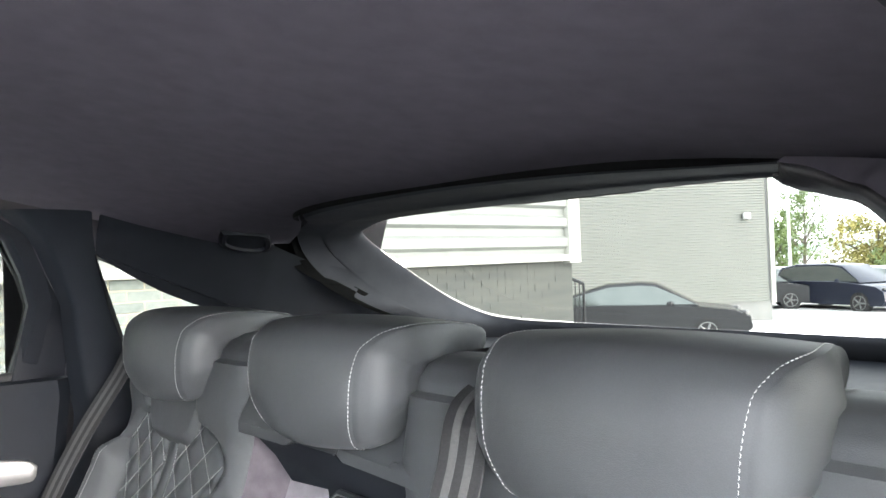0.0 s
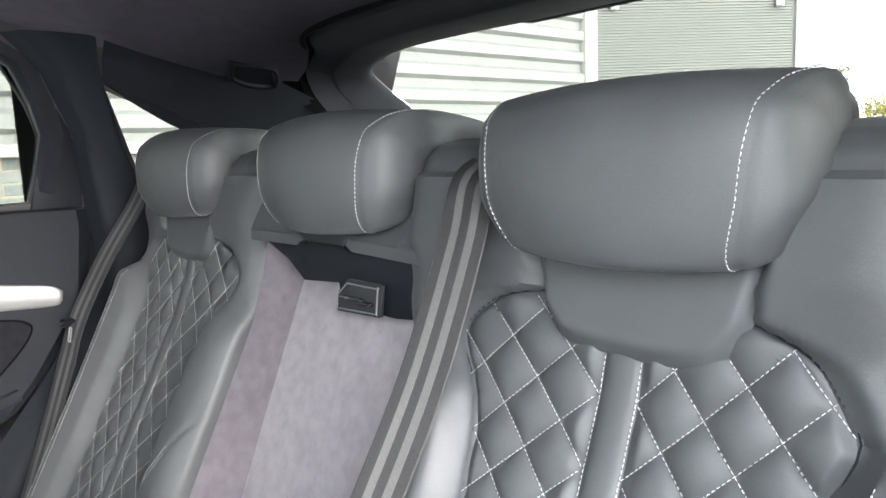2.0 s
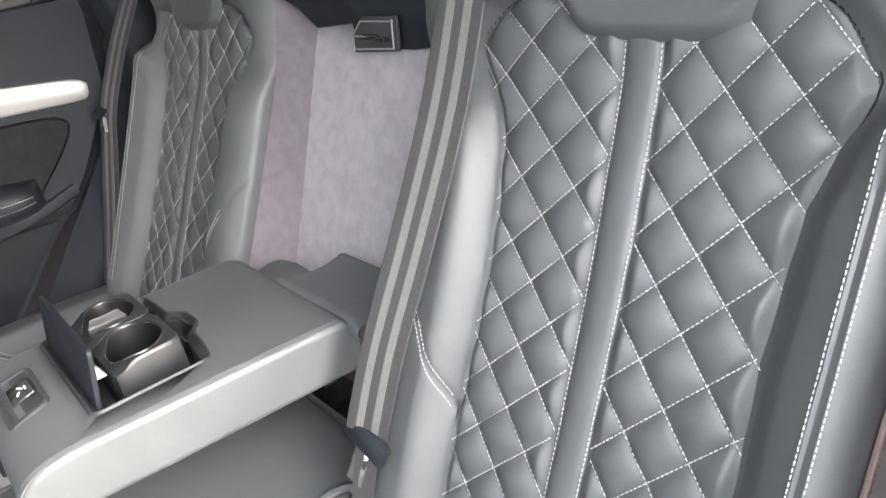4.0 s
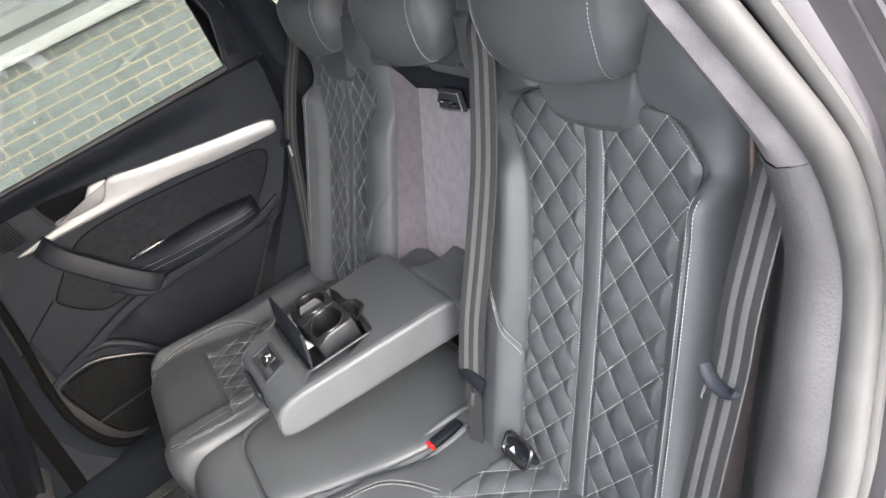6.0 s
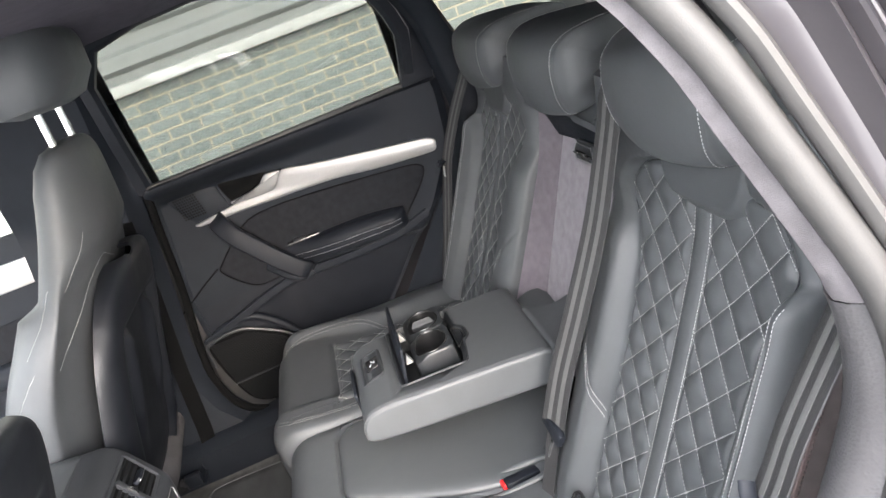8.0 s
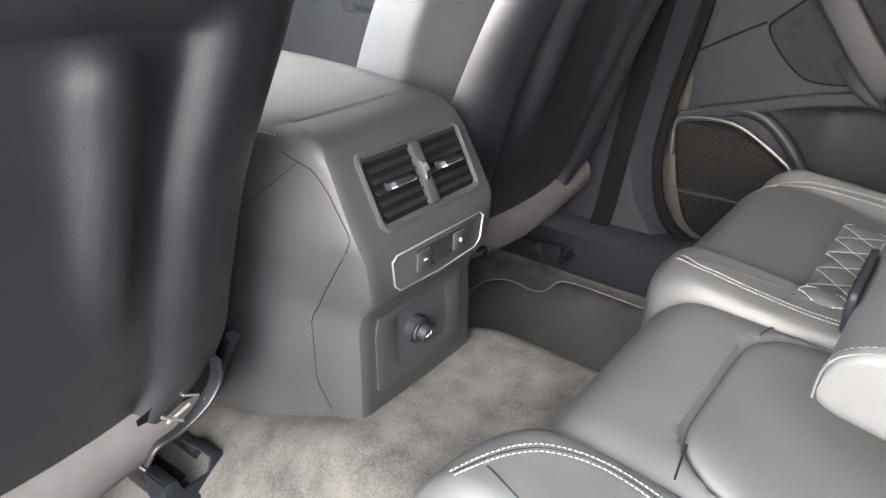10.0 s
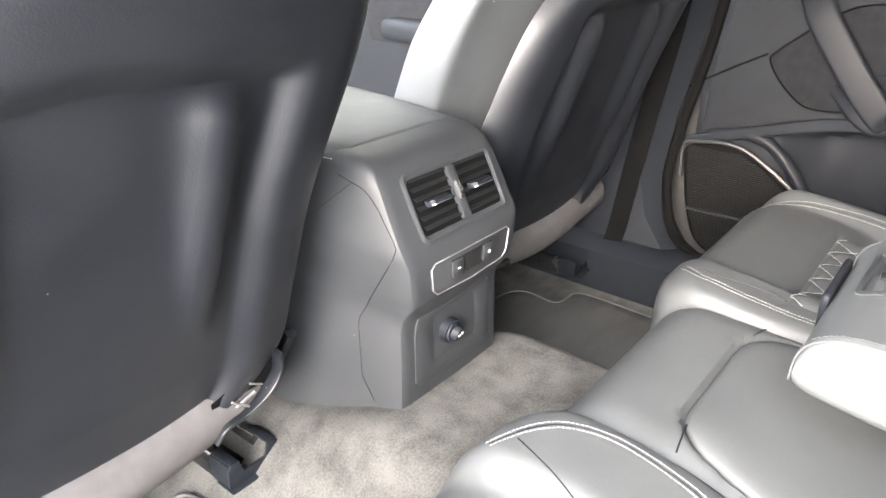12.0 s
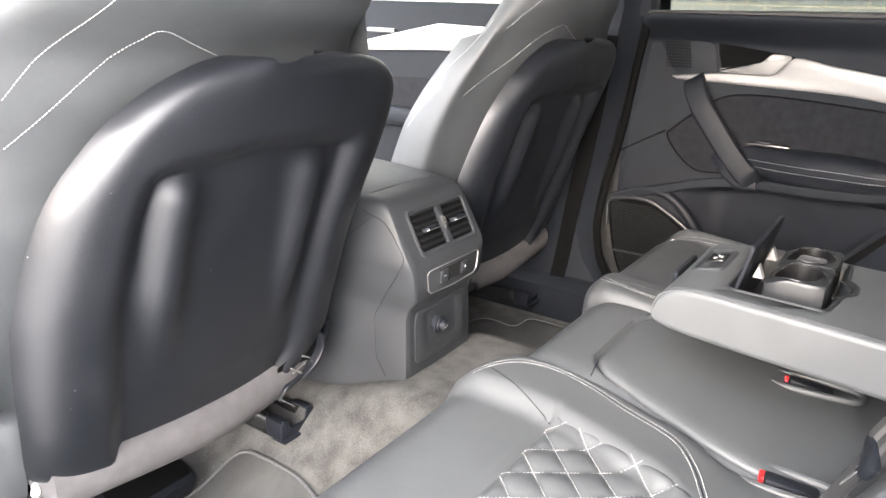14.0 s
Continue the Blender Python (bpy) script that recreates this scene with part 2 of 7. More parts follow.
M_HEAD = varied("black_headliner", (0.05456, 0.05084, 0.06324), (0.07316, 0.0682, 0.08308), 0.95, 40, 0.6, 1600, spec=0.1)
M_BELT = varied("seat_belt_webbing", (0.020, 0.0205, 0.021), (0.032, 0.032, 0.033), 0.50, 500, 0.6, 1200, spec=0.3)
M_RED = varied("red_button", (0.66, 0.0144, 0.018), (0.78, 0.024, 0.024), 0.35, 60)
M_WHITE = varied("white_plastic", (0.7, 0.7, 0.69), (0.78, 0.78, 0.77), 0.4, 60)
M_STAY = varied("pale_grey_plastic", (0.22, 0.22, 0.222), (0.27, 0.27, 0.272), 0.5, 60)
M_RUBBER = varied("door_seal_rubber", (0.03094, 0.03048, 0.03003), (0.0455, 0.04505, 0.04368), 0.5, 40, 0.2, 900, rough2=0.65, spec=0.3)
M_PAINT = varied("graphite_metallic_paint", (0.0375, 0.03469, 0.03844), (0.04313, 0.04031, 0.04406), 0.30, 8, metal=0.3, rough2=0.36, coat=0.45)
M_SHELL = varied("seat_shell_plastic", (0.002661, 0.00367, 0.00583), (0.003858, 0.005272, 0.00819), 0.42, 20, 0.12, 620, kind="grain", specks=0.5, wave=0.12, spec=0.7, rough2=0.5)
M_PILLAR = varied("grained_pillar_trim", (0.0324, 0.03175, 0.0337), (0.04666, 0.04601, 0.04795), 0.52, 30, 0.45, 420, rough2=0.6, kind="grain")
M_SKIRT = varied("mauve_grey_fabric", (0.05914, 0.05645, 0.05734), (0.0887, 0.08603, 0.08694), 0.95, 40, 0.8, 1800, spec=0.1, fine_mix=0.5)
M_SLAT = varied("dark_grey_plastic", (0.005414, 0.005868, 0.006487), (0.008122, 0.008748, 0.00954), 0.48, 30, 0.1, 900, spec=0.25)
M_TAIL = varied("grey_tailgate_trim", (0.02821, 0.03011, 0.03636), (0.04228, 0.04529, 0.05254), 0.55, 20, 0.16, 950, kind="grain", spec=0.1, rough2=0.65)
M_CLOTH = varied("woven_pillar_cloth", (0.048, 0.0448, 0.048), (0.096, 0.0912, 0.096), 0.9, 60, 0.9, 1400, spec=0.2, fine_mix=0.6)
# near-black for belt, rubber seals and joints, and for shade drawn in hollows
M_SHADE_RUBBER = varied("shade_and_rubber_black", (0.00188, 0.002, 0.00212), (0.00282, 0.003, 0.00318), 0.9, 20, spec=0.1)


def glass(name, tint=(0.9, 0.95, 0.92), rough=0.0):
    m, b, nodes, links = mat_new(name, tint, rough)
    out = nodes["Material Output"]
    tr = nodes.new("ShaderNodeBsdfTransparent")
    tr.inputs[0].default_value = (*tint, 1)
    gl = nodes.new("ShaderNodeBsdfGlossy")
    gl.inputs["Roughness"].default_value = rough
    mx = nodes.new("ShaderNodeMixShader")
    mx.inputs[0].default_value = 0.035
    links.new(tr.outputs[0], mx.inputs[1])
    links.new(gl.outputs[0], mx.inputs[2])
    links.new(mx.outputs[0], out.inputs[0])
    return m


M_GLASS = glass("tinted_window_glass", (0.16, 0.172, 0.166))
M_DOORGLASS = glass("tinted_door_glass", (0.36, 0.375, 0.37))
M_SCREEN = glass("clear_car_glass", (0.80, 0.83, 0.82))

# ---- rear seats ----
BACK_Z = [0.50, 0.60, 0.69, 0.77, 0.87, 0.96, 1.0, 1.05, 1.09, 1.13, 1.2]
BACK_Y = [0.0, 0.052, 0.10, 0.142, 0.193, 0.238, 0.254, 0.268, 0.277, 0.286, 0.297]
IN_Z = [0.50, 0.69, 0.75, 0.80, 0.85, 0.905, 0.945, 0.978, 1.0, 1.02, 1.03, 1.045, 1.055, 1.062, 1.067]
IN_A = [0.26, 0.256, 0.254, 0.256, 0.256, 0.253, 0.247, 0.238, 0.222, 0.21, 0.213, 0.228, 0.243, 0.268, 0.297]
OUT_Z = [0.50, 0.70, 0.757, 0.79, 0.86, 0.905, 0.945, 0.98, 1.006, 1.028, 1.045, 1.055, 1.067]
OUT_A = [0.5, 0.5, 0.496, 0.498, 0.494, 0.496, 0.498, 0.509, 0.523, 0.510, 0.497, 0.484, 0.447]
STRIP_Z, STRIP_IN, STRIP_OUT = [0.54, 0.77, 0.86, 0.905, 0.955, 1.06], [0.362, 0.3605, 0.3585, 0.3565, 0.3535, 0.3535], [0.391, 0.389, 0.388, 0.3868, 0.3838, 0.3835]
SEAT_IN, SEAT_OUT = 0.163, 0.556


def back_y(z):
    return lerp_list(z, BACK_Z, BACK_Y)


def back_n(z):
    """The outward way of the seat back at height z, in y and z."""
    d = (back_y(z + 0.01) - back_y(z - 0.01)) / 0.02
    v = Vector((0, -1, d)).normalized()
    return v


def in_edge(z):
    return lerp_list(z, IN_Z, IN_A)


def out_edge(z):
    return lerp_list(z, OUT_Z, OUT_A)


def insert_depth(a, z):
    """How far (a, z) lies inside the quilted field (minus: outside), roughly in metres."""
    d = min(a - in_edge(min(z, 1.067)), out_edge(min(z, 1.067)) - a, (1.067 - z) * 1.2)
    return d


def on_back(side, a, z, lift=0.0):
    n = back_n(z)
    return Vector((side * a, back_y(z) + n.y * lift, z + n.z * lift))


ARC_Z = [0.50 + 0.005 * k for k in range(141)]
ARC_S = [0.0]
for k in range(140):
    ARC_S.append(ARC_S[-1] + math.hypot(0.005, back_y(ARC_Z[k + 1]) - back_y(ARC_Z[k])))


def arc(z):
    """The length along the seat back up to height z."""
    return lerp_list(z, ARC_Z, ARC_S)


def strip_a(z):
    return lerp_list(z, STRIP_Z, STRIP_IN)


def strip_b(z):
    return lerp_list(z, STRIP_Z, STRIP_OUT)


# the diamonds: half their width on each side of the strip, their height, and the level of one row of knots
HALF_Z, HALF_IN, HALF_OUT = [0.54, 0.90, 0.96, 1.0, 1.05], [0.0266, 0.0267, 0.0270, 0.0282, 0.0295], [0.0254, 0.0251, 0.0247, 0.0242, 0.0240]
ROW, KNOT = 0.0525, 0.5640


def quilt(a, z, inner):
    """0 on the seams of the diamond quilting, 1 in the middle of a diamond."""
    c = (strip_a(z) - a) / lerp_list(z, HALF_Z, HALF_IN) if inner else (a - strip_b(z)) / lerp_list(z, HALF_Z, HALF_OUT)
    r = (arc(z) - KNOT) / ROW
    s = abs(math.sin(math.pi * (c / 2 + r)) * math.sin(math.pi * (c / 2 - r)))
    return s ** 0.5


def quilt_seam(k, way, z, inner):
    """Where seam number k crosses the height z."""
    c = 2 * (k + way * (arc(z) - KNOT) / ROW)
    return strip_a(z) - c * lerp_list(z, HALF_Z, HALF_IN) if inner else strip_b(z) + c * lerp_list(z, HALF_Z, HALF_OUT)


def seat_in(side, z):
    """The inboard limit of a seat back: the near one has a broader shoulder."""
    return SEAT_IN - (0.042 * sm((z - 0.95) / 0.10) if side > 0 else 0.0)


def cover_lift(a, z, inn=SEAT_IN):
    """How far the seat cover stands off the seat back's mean face."""
    ed_in, ed_out = a - inn, SEAT_OUT - a
    e = max(0.0, 1 - ed_in / 0.045)
    lift = -0.034 * (1 - math.sqrt(max(0.0, 1 - e * e)))
    r = 0.016 + 0.03 * sm((z - 0.99) / 0.05)
    e = max(0.0, 1 - ed_out / r)
    lift -= (0.024 + 0.008 * sm((z - 0.99) / 0.05)) * (1 - math.sqrt(max(0.0, 1 - e * e)))
    zz = min(z, 1.067)
    d = insert_depth(a, z)
    if d > 0:
        return lift - 0.013 * sm(d / 0.012) - 0.004
    mid = 0.0
    if a > 0.44 and z < 1.03:
        run = max(0.02, 0.541 - out_edge(zz))
        mid = 0.030 * min(1.0, (a - out_edge(zz)) / run) * sm((1.03 - z) / 0.05)
        mid -= 0.0035 * math.exp(-((a - 0.541) / 0.0022) ** 2) * sm((1.01 - z) / 0.02)
    elif a < 0.30 and z < 1.0:
        mid = 0.017 * sm((in_edge(zz) - a) / 0.03) * sm((1.0 - z) / 0.05)
    lift += -0.004 + 0.010 * sm(-d / 0.022) + mid
    # shoulders stand proud of the panel behind the headrest
    if z > 1.05:
        w = 0.082 + 0.25 * (z - 1.067)
        q = abs(a - 0.3745) - w
        lift += (0.012 * sm(q / 0.014 + 0.5) - 0.003 * math.exp(-((q + 0.004) / 0.003) ** 2)) * sm((z - 1.05) / 0.05)
    # join across the bolsters
    if a < 0.3 and z < 1.0:
        lift -= 0.003 * math.exp(-((z - 0.813 + 1.43 * (a - 0.205)) / 0.004) ** 2)
    elif a > 0.45:
        lift -= 0.004 * math.exp(-((z - 1.012) / 0.004) ** 2)
    return lift


def backrest_outer(side, label):
    root = thing("rear_seat_unit", label, "car seat", "rear seats", at=(side * 0.37, 0.2, 0.6))
    # cover: bolsters and shoulders in one skin, sunk where the quilted field lies
    bm = B()
    nu, nv = 210, 190
    top = [(0.297, 1.150), (0.302, 1.163), (0.314, 1.174), (0.334, 1.180), (0.36, 1.181), (0.40, 1.174), (0.425, 1.15), (0.43, 1.10)]

    def cover(u, v):
        if v <= 0.86:
            z = 0.53 + (1.150 - 0.53) * v / 0.86
            y0 = back_y(z)
            n = back_n(z)
        else:
            k = (v - 0.86) / 0.14 * (len(top) - 1)
            i = min(int(k), len(top) - 2)
            y0, z = [top[i][j] + (top[i + 1][j] - top[i][j]) * (k - i) for j in (0, 1)]
            n = Vector((0, -1, 0.2)).normalized()
        if u < 0.08:
            a, back = seat_in(side, z) + 0.004, 0.13 * (1 - u / 0.08)
        elif u > 0.92:
            a, back = SEAT_OUT, 0.13 * ((u - 0.92) / 0.08)
        else:
            t = (u - 0.08) / 0.84
            inn = seat_in(side, z) + 0.004
            a, back = inn + (SEAT_OUT - inn) * t, 0.0
        lift = cover_lift(a, z, seat_in(side, z))
        return (side * a, y0 + n.y * lift + back, z + n.z * lift)
    grid(bm, cover, nu, nv)
    body = part("seat_cover", bm, M_LEATHER, root)
    # back board
    bm = B()
    rows = []
    for z, y in ((0.53, 0.2), (0.8, 0.33), (1.0, 0.40), (1.1, 0.43)):
        rows.append([(side * SEAT_IN, y, z), (side * SEAT_OUT, y, z), (side * SEAT_OUT, y + 0.02, z), (side * SEAT_IN, y + 0.02, z)])
    rings(bm, rows)
    part("back_board", bm, M_FELT, root)
    # quilted halves
    for inner, lo, hi in ((True, in_edge, strip_a), (False, strip_b, out_edge)):
        bm = B()
        zt = 1.066

        def pad(u, v):
            z = 0.54 + (zt - 0.54) * v
            l, h = lo(z), hi(z)
            a = l + (h - l) * u
            e = min(u * (h - l), (1 - u) * (h - l), (zt - z) * 1.3)
            edge = sm(e / 0.010)
            lift = -0.0070 + 0.0015 * edge + 0.0070 * quilt(a, z, inner) * (0.15 + 0.85 * sm(e / 0.012))
            return on_back(side, a, z, lift)
        grid(bm, pad, 84, 230)
        field = part("quilted_panel", bm, M_LEATHER, root)
        # diamond stitching
        bm = B()
        for way in (-1, 1):
            for k in range(-12, 13):
                pts = []
                for j in range(170):
                    z = 0.56 + j * 0.003
                    a = quilt_seam(k, way, z, inner)
                    if z < zt - 0.003 and lo(z) + 0.001 < a < hi(z) - 0.001:
                        pts.append(on_back(side, a, z, -0.0036 if side > 0 else -0.0030))
                    elif pts:
                        break
                if len(pts) > 2:
                    dashes(bm, pts, None, w=0.00032 if side > 0 else 0.00046, normal=back_n(0.9))
        part("stitching", bm, M_THREAD, field, "white diamond stitching", kind="stuff")
    # centre strip with its two seams
    bm = B()

    def strip(u, v):
        z = 0.54 + (1.062 - 0.54) * v
        a = strip_a(z) + (strip_b(z) - strip_a(z)) * u
        return on_back(side, a, z, -0.0065 + 0.0055 * math.sin(math.pi * u) ** 0.5)
    grid(bm, strip, 10, 60)
    band = part("centre_strip", bm, M_LEATHER, root)
    bm = B()
    for edge_a, off in ((strip_a, 0.0005), (strip_b, -0.0005)):
        dashes(bm, [on_back(side, edge_a(0.58 + 0.005 * j) + off, 0.58 + 0.005 * j, -0.0045) for j in range(92)], None, w=0.00042, normal=back_n(0.9))
    part("stitching", bm, M_THREAD, band, "white seam stitching", kind="stuff")
    # tongue below the headrest
    bm = B()

    rim = smooth2d([(-0.100, 1.13), (-0.087, 1.085), (-0.077, 1.056), (-0.063, 1.038), (-0.045, 1.032), (0.0, 1.0295), (0.045, 1.031), (0.063, 1.038), (0.077, 1.056), (0.087, 1.085), (0.100, 1.13)], 60)

    def tongue(u, v):
        ra, rz = rim[min(60, int(u * 60 + 0.5))]
        k = v ** 1.6
        a, z = ra * (1 - 0.72 * k), rz + (1.128 - rz) * k
        e = math.hypot(a - ra, z - rz)
        return on_back(side, 0.3745 + a, z, -0.003 + 0.0115 * sm(e / 0.012) ** 0.6)
    grid(bm, tongue, 60, 24)
    part("headrest_apron", bm, M_LEATHER, root)
    # dark seam round the quilted field
    bm = B()
    loop = []
    for k in range(121):
        th = radians(-62 + 304 * k / 120)
        lo_r, hi_r = 0.0, 0.40
        for _ in range(22):
            r = (lo_r + hi_r) / 2
            if insert_depth(0.372 + r * math.cos(th), 0.93 + r * math.sin(th)) > 0:
                lo_r = r
            else:
                hi_r = r
        loop.append((0.372 + lo_r * math.cos(th), 0.93 + lo_r * math.sin(th)))
    run = smooth_path([(a, z, 0) for a, z in loop[::3]], 110)
    sweep(bm, [on_back(side, p.x, p.y, -0.0050) for p in run if p.y > 0.60], circle(0.0008, 6), up=(0, -1, 0.3))
    part("seam", bm, M_HARD, body)
    # bolster seams
    bm = B()
    for off in (-0.0045, 0.0045):
        dashes(bm, [on_back(side, 0.541 + off, 0.66 + 0.006 * j, cover_lift(0.541 + off, 0.66 + 0.006 * j) + 0.0003) for j in range(57)], None, w=0.00034, normal=(side * 0.4, -1, 0.3))
        dashes(bm, [on_back(side, 0.203 + 0.046 * j / 24, 0.816 + off - 0.0658 * j / 24, cover_lift(0.203 + 0.046 * j / 24, 0.816 + off - 0.0658 * j / 24) + 0.0004) for j in range(25)], None, w=0.0004, normal=(0, -1, 0.35))
    part("stitching", bm, M_THREAD, body, "white double stitching on the bolsters", kind="stuff")
    # corduroy-like side gusset
    bm = B()

    def gusset(u, v):
        z = 0.62 + 0.47 * v
        return (side * (SEAT_OUT + 0.002 + 0.018 * math.sin(math.pi * u) ** 0.7), back_y(z) + 0.02 + 0.10 * u, z)
    grid(bm, gusset, 8, 24)
    gus = part("side_gusset", bm, M_GUSSET, root, "brown-grey fabric side gusset")
    bm = B()
    sweep(bm, [(side * (SEAT_OUT + 0.003), back_y(0.62 + 0.01 * j) + 0.024, 0.62 + 0.01 * j) for j in range(46)], rrect(0.010, 0.004, 0.0015, 2), up=(side, 0, 0))
    part("zip_tape", bm, M_ZIP, gus, "brown zip tape behind the bolster")
    bm = B()
    dashes(bm, [(side * (SEAT_OUT + 0.0055), back_y(0.62 + 0.01 * j) + 0.022, 0.62 + 0.01 * j) for j in range(46)], None, step=0.0052, length=0.0032, w=0.0007, normal=(side, -0.5, 0))
    part("stitching", bm, M_GUSSET, gus, kind="stuff")
    return root


HEAD_P = [(0.243, 1.094), (0.230, 1.102), (0.2215, 1.125), (0.2195, 1.15), (0.222, 1.175), (0.232, 1.199), (0.25, 1.213), (0.28, 1.218), (0.32, 1.217), (0.36, 1.213), (0.392, 1.207), (0.403, 1.195), (0.402, 1.180), (0.385, 1.166), (0.35, 1.150), (0.31, 1.130), (0.28, 1.112), (0.262, 1.099)]


def headrest(parent, cx, half=0.097):
    """A low, wedge-shaped rear headrest whose seams run over it front to back."""
    c = Vector((0.30, 1.158))
    dense = []
    n = len(HEAD_P)
    pts = [Vector((p[0], p[1], 0)) for p in HEAD_P]
    for i in range(n):
        a, b, q, d = pts[i - 1], pts[i], pts[(i + 1) % n], pts[(i + 2) % n]
        for k in range(3):
            t = k / 3
            dense.append(0.5 * ((2 * b) + (q - a) * t + (2 * a - 5 * b + 4 * q - d) * t * t + (3 * b - a - 3 * q + d) * t ** 3))

    def ring(x):
        ax = abs(x)
        over = max(0.0, ax - half)
        s = 1.0
        if over > 0:
            t = min(1.0, over / 0.027)
            s = 1 - 0.16 * t ** 1.6 - (0.30 * max(0.0, (t - 0.75) / 0.25) ** 1.5)
        s -= 0.013 * math.exp(-((ax - half) / 0.0022) ** 2)
        bow = 0.014 * (x / half) ** 2
        out = []
        for p in dense:
            s_top = sm((p.y - 1.12) / 0.09) * (0.25 + 0.75 * sm((p.x - 0.215) / 0.07))
            k = 1 - 0.12 * sm((1.145 - p.y) / 0.06) * sm((0.34 - p.x) / 0.06) + 0.24 * s_top
            wide = (min(ax, half) * k + over * (1 - 0.8 * s_top)) * (1 if x > 0 else -1)
            rise = 0.005 * (x / half) ** 2 * sm((1.14 - p.y) / 0.04) - 0.006 * (x / half) ** 2 * sm((p.y - 1.19) / 0.02)
            wide *= 1 - 0.25 * sm((p.x - 0.255) / 0.15)
            out.append(Vector((cx + wide, bow + c.x + (p.x - c.x) * s, c.y + (p.y - c.y) * s + rise)))
        return out
    xs = [-half - 0.027, -half - 0.0262, -half - 0.024, -half - 0.02, -half - 0.014, -half - 0.007, -half - 0.003, -half - 0.001, -half + 0.001, -half + 0.004, -half + 0.012]
    xs += [-half + 0.012 + (2 * half - 0.024) * k / 14 for k in range(1, 14)] + [-x for x in reversed(xs)]
    bm = B()
    rings(bm, [ring(x) for x in xs])
    head = part("headrest", bm, M_LEATHER, parent)
    bm = B()
    for s in (-1, 1):
        r = ring(s * (half - 0.0042))
        m = len(r)
        run = [r[(m - 2 + k) % m] for k in range(0, 34)]
        fine = smooth_path(run, 160)
        dashes(bm, fine, lambda i: (s * 0.25, fine[i].y - 0.31, fine[i].z - 1.158), lift=0.0004)
    part("stitching", bm, M_THREAD, head, "white stitching along the headrest edges", kind="stuff")
    for s in (-1, 1):
        bm = B()
        rod(bm, (cx + s * 0.05, 0.345, 1.10), (cx + s * 0.05, 0.345, 1.16), 0.006)
        part("post", bm, M_CHROME, head)
    return head


near_back = backrest_outer(1, "dark leather outer rear seat back with diamond-quilted centre")
far_back = backrest_outer(-1, "dark leather rear seat back with quilted field, beside the closed door")
headrest(near_back, 0.3685)
headrest(far_back, -0.3695)

# middle seat back: a felt-lined well left open by the folded armrest, below a leather bridge
mid_back = thing("middle_seat_unit", "leather middle seat back, its felt-lined well open behind the armrest", "car seat", "rear seats", at=(0, 0.25, 0.7))
headrest(mid_back, 0.014, 0.095)


def well_y(z):
    return 0.293 + (z - 1.024) * 0.42


bm = B()


def well_wall(u, v):
    z = 0.70 + 0.36 * v
    return (-0.100 + 0.262 * u, well_y(z), z)


grid(bm, well_wall, 10, 12)
part("well_lining", bm, M_FELT, mid_back, "grey felt back of the armrest well")
bm = B()


def well_side(u, v):
    z = 0.70 + 0.385 * v
    return (-0.165 + 0.065 * u, back_y(z) + 0.012 + (well_y(z) - back_y(z) - 0.012) * u, z)


grid(bm, well_side, 8, 12)
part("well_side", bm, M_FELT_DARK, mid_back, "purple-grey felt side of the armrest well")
bm = B()


def well_side_b(u, v):
    z = 0.70 + 0.385 * v
    return (0.165 - 0.003 * u, back_y(z) + 0.012 + (well_y(z) - back_y(z) - 0.012) * u, z)


grid(bm, well_side_b, 4, 12)
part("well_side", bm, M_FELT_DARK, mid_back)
# leather bridge above the well
bm = B()


def bridge(u, v):
    x = -0.165 + 0.33 * u
    low = lerp_list(x, [-0.165, -0.067, -0.038, 0.027, 0.044, 0.165], [1.075, 1.074, 1.085, 1.085, 1.075, 1.072])
    path = [(well_y(1.06) - 0.004, low - 0.004), (0.262, low), (0.262, low + 0.012), (0.275, 1.11), (0.292, 1.14), (0.318, 1.157), (0.36, 1.160), (0.41, 1.15), (0.425, 1.10)]
    k = v * (len(path) - 1)
    i = min(int(k), len(path) - 2)
    y, z = [path[i][j] + (path[i + 1][j] - path[i][j]) * (k - i) for j in (0, 1)]
    sag = 0.012 * (1 - (x / 0.165) ** 2)
    return (x, y + 0.4 * sag, z - (sag if z > 1.09 else 0))


grid(bm, bridge, 66, 40)
part("bridge", bm, M_LEATHER, mid_back)
bm = B()
prism(bm, [(-0.172, 1.078), (-0.083, 1.078), (-0.051, 1.085), (0.0, 1.085), (0.025, 1.072), (0.155, 1.070), (0.155, 1.018), (0.10, 1.012), (0.006, 1.012), (0.002, 1.037), (-0.07, 1.032), (-0.104, 1.054)], 0.02, "xz", 0.276, 0.002)
part("well_recess", bm, M_HARD, mid_back, "black plastic recess below the bridge")
bm = B()
LATCH = round_loop([(0.008, 1.009), (0.086, 1.012), (0.092, 1.046), (0.033, 1.046), (0.012, 1.030)], 0.003)
prism(bm, LATCH, 0.004, "xz", 0.268, 0.001)
latch = part("latch_plate", bm, M_CONSOLE, mid_back, "thin grey latch plate with a cut corner")
bm = B()
sweep(bm, [(x, 0.2655, z) for x, z in offset_loop(LATCH, 0.004)], circle(0.0009, 6), up=(0, 1, 0), closed=True)
part("latch_rim", bm, M_SILVER, latch)
bm = B()
box(bm, (0.045, 0.264, 1.027), (0.034, 0.006, 0.005), 0.002)
box(bm, (0.067, 0.263, 1.025), (0.022, 0.008, 0.004), 0.0015)
part("latch_lever", bm, M_GLOSS, latch)
bm = B()
box(bm, (0.034, 0.2605, 1.0285), (0.016, 0.0025, 0.0018), 0.0006)
part("latch_bar", bm, M_CHROME, latch)
bm = B()
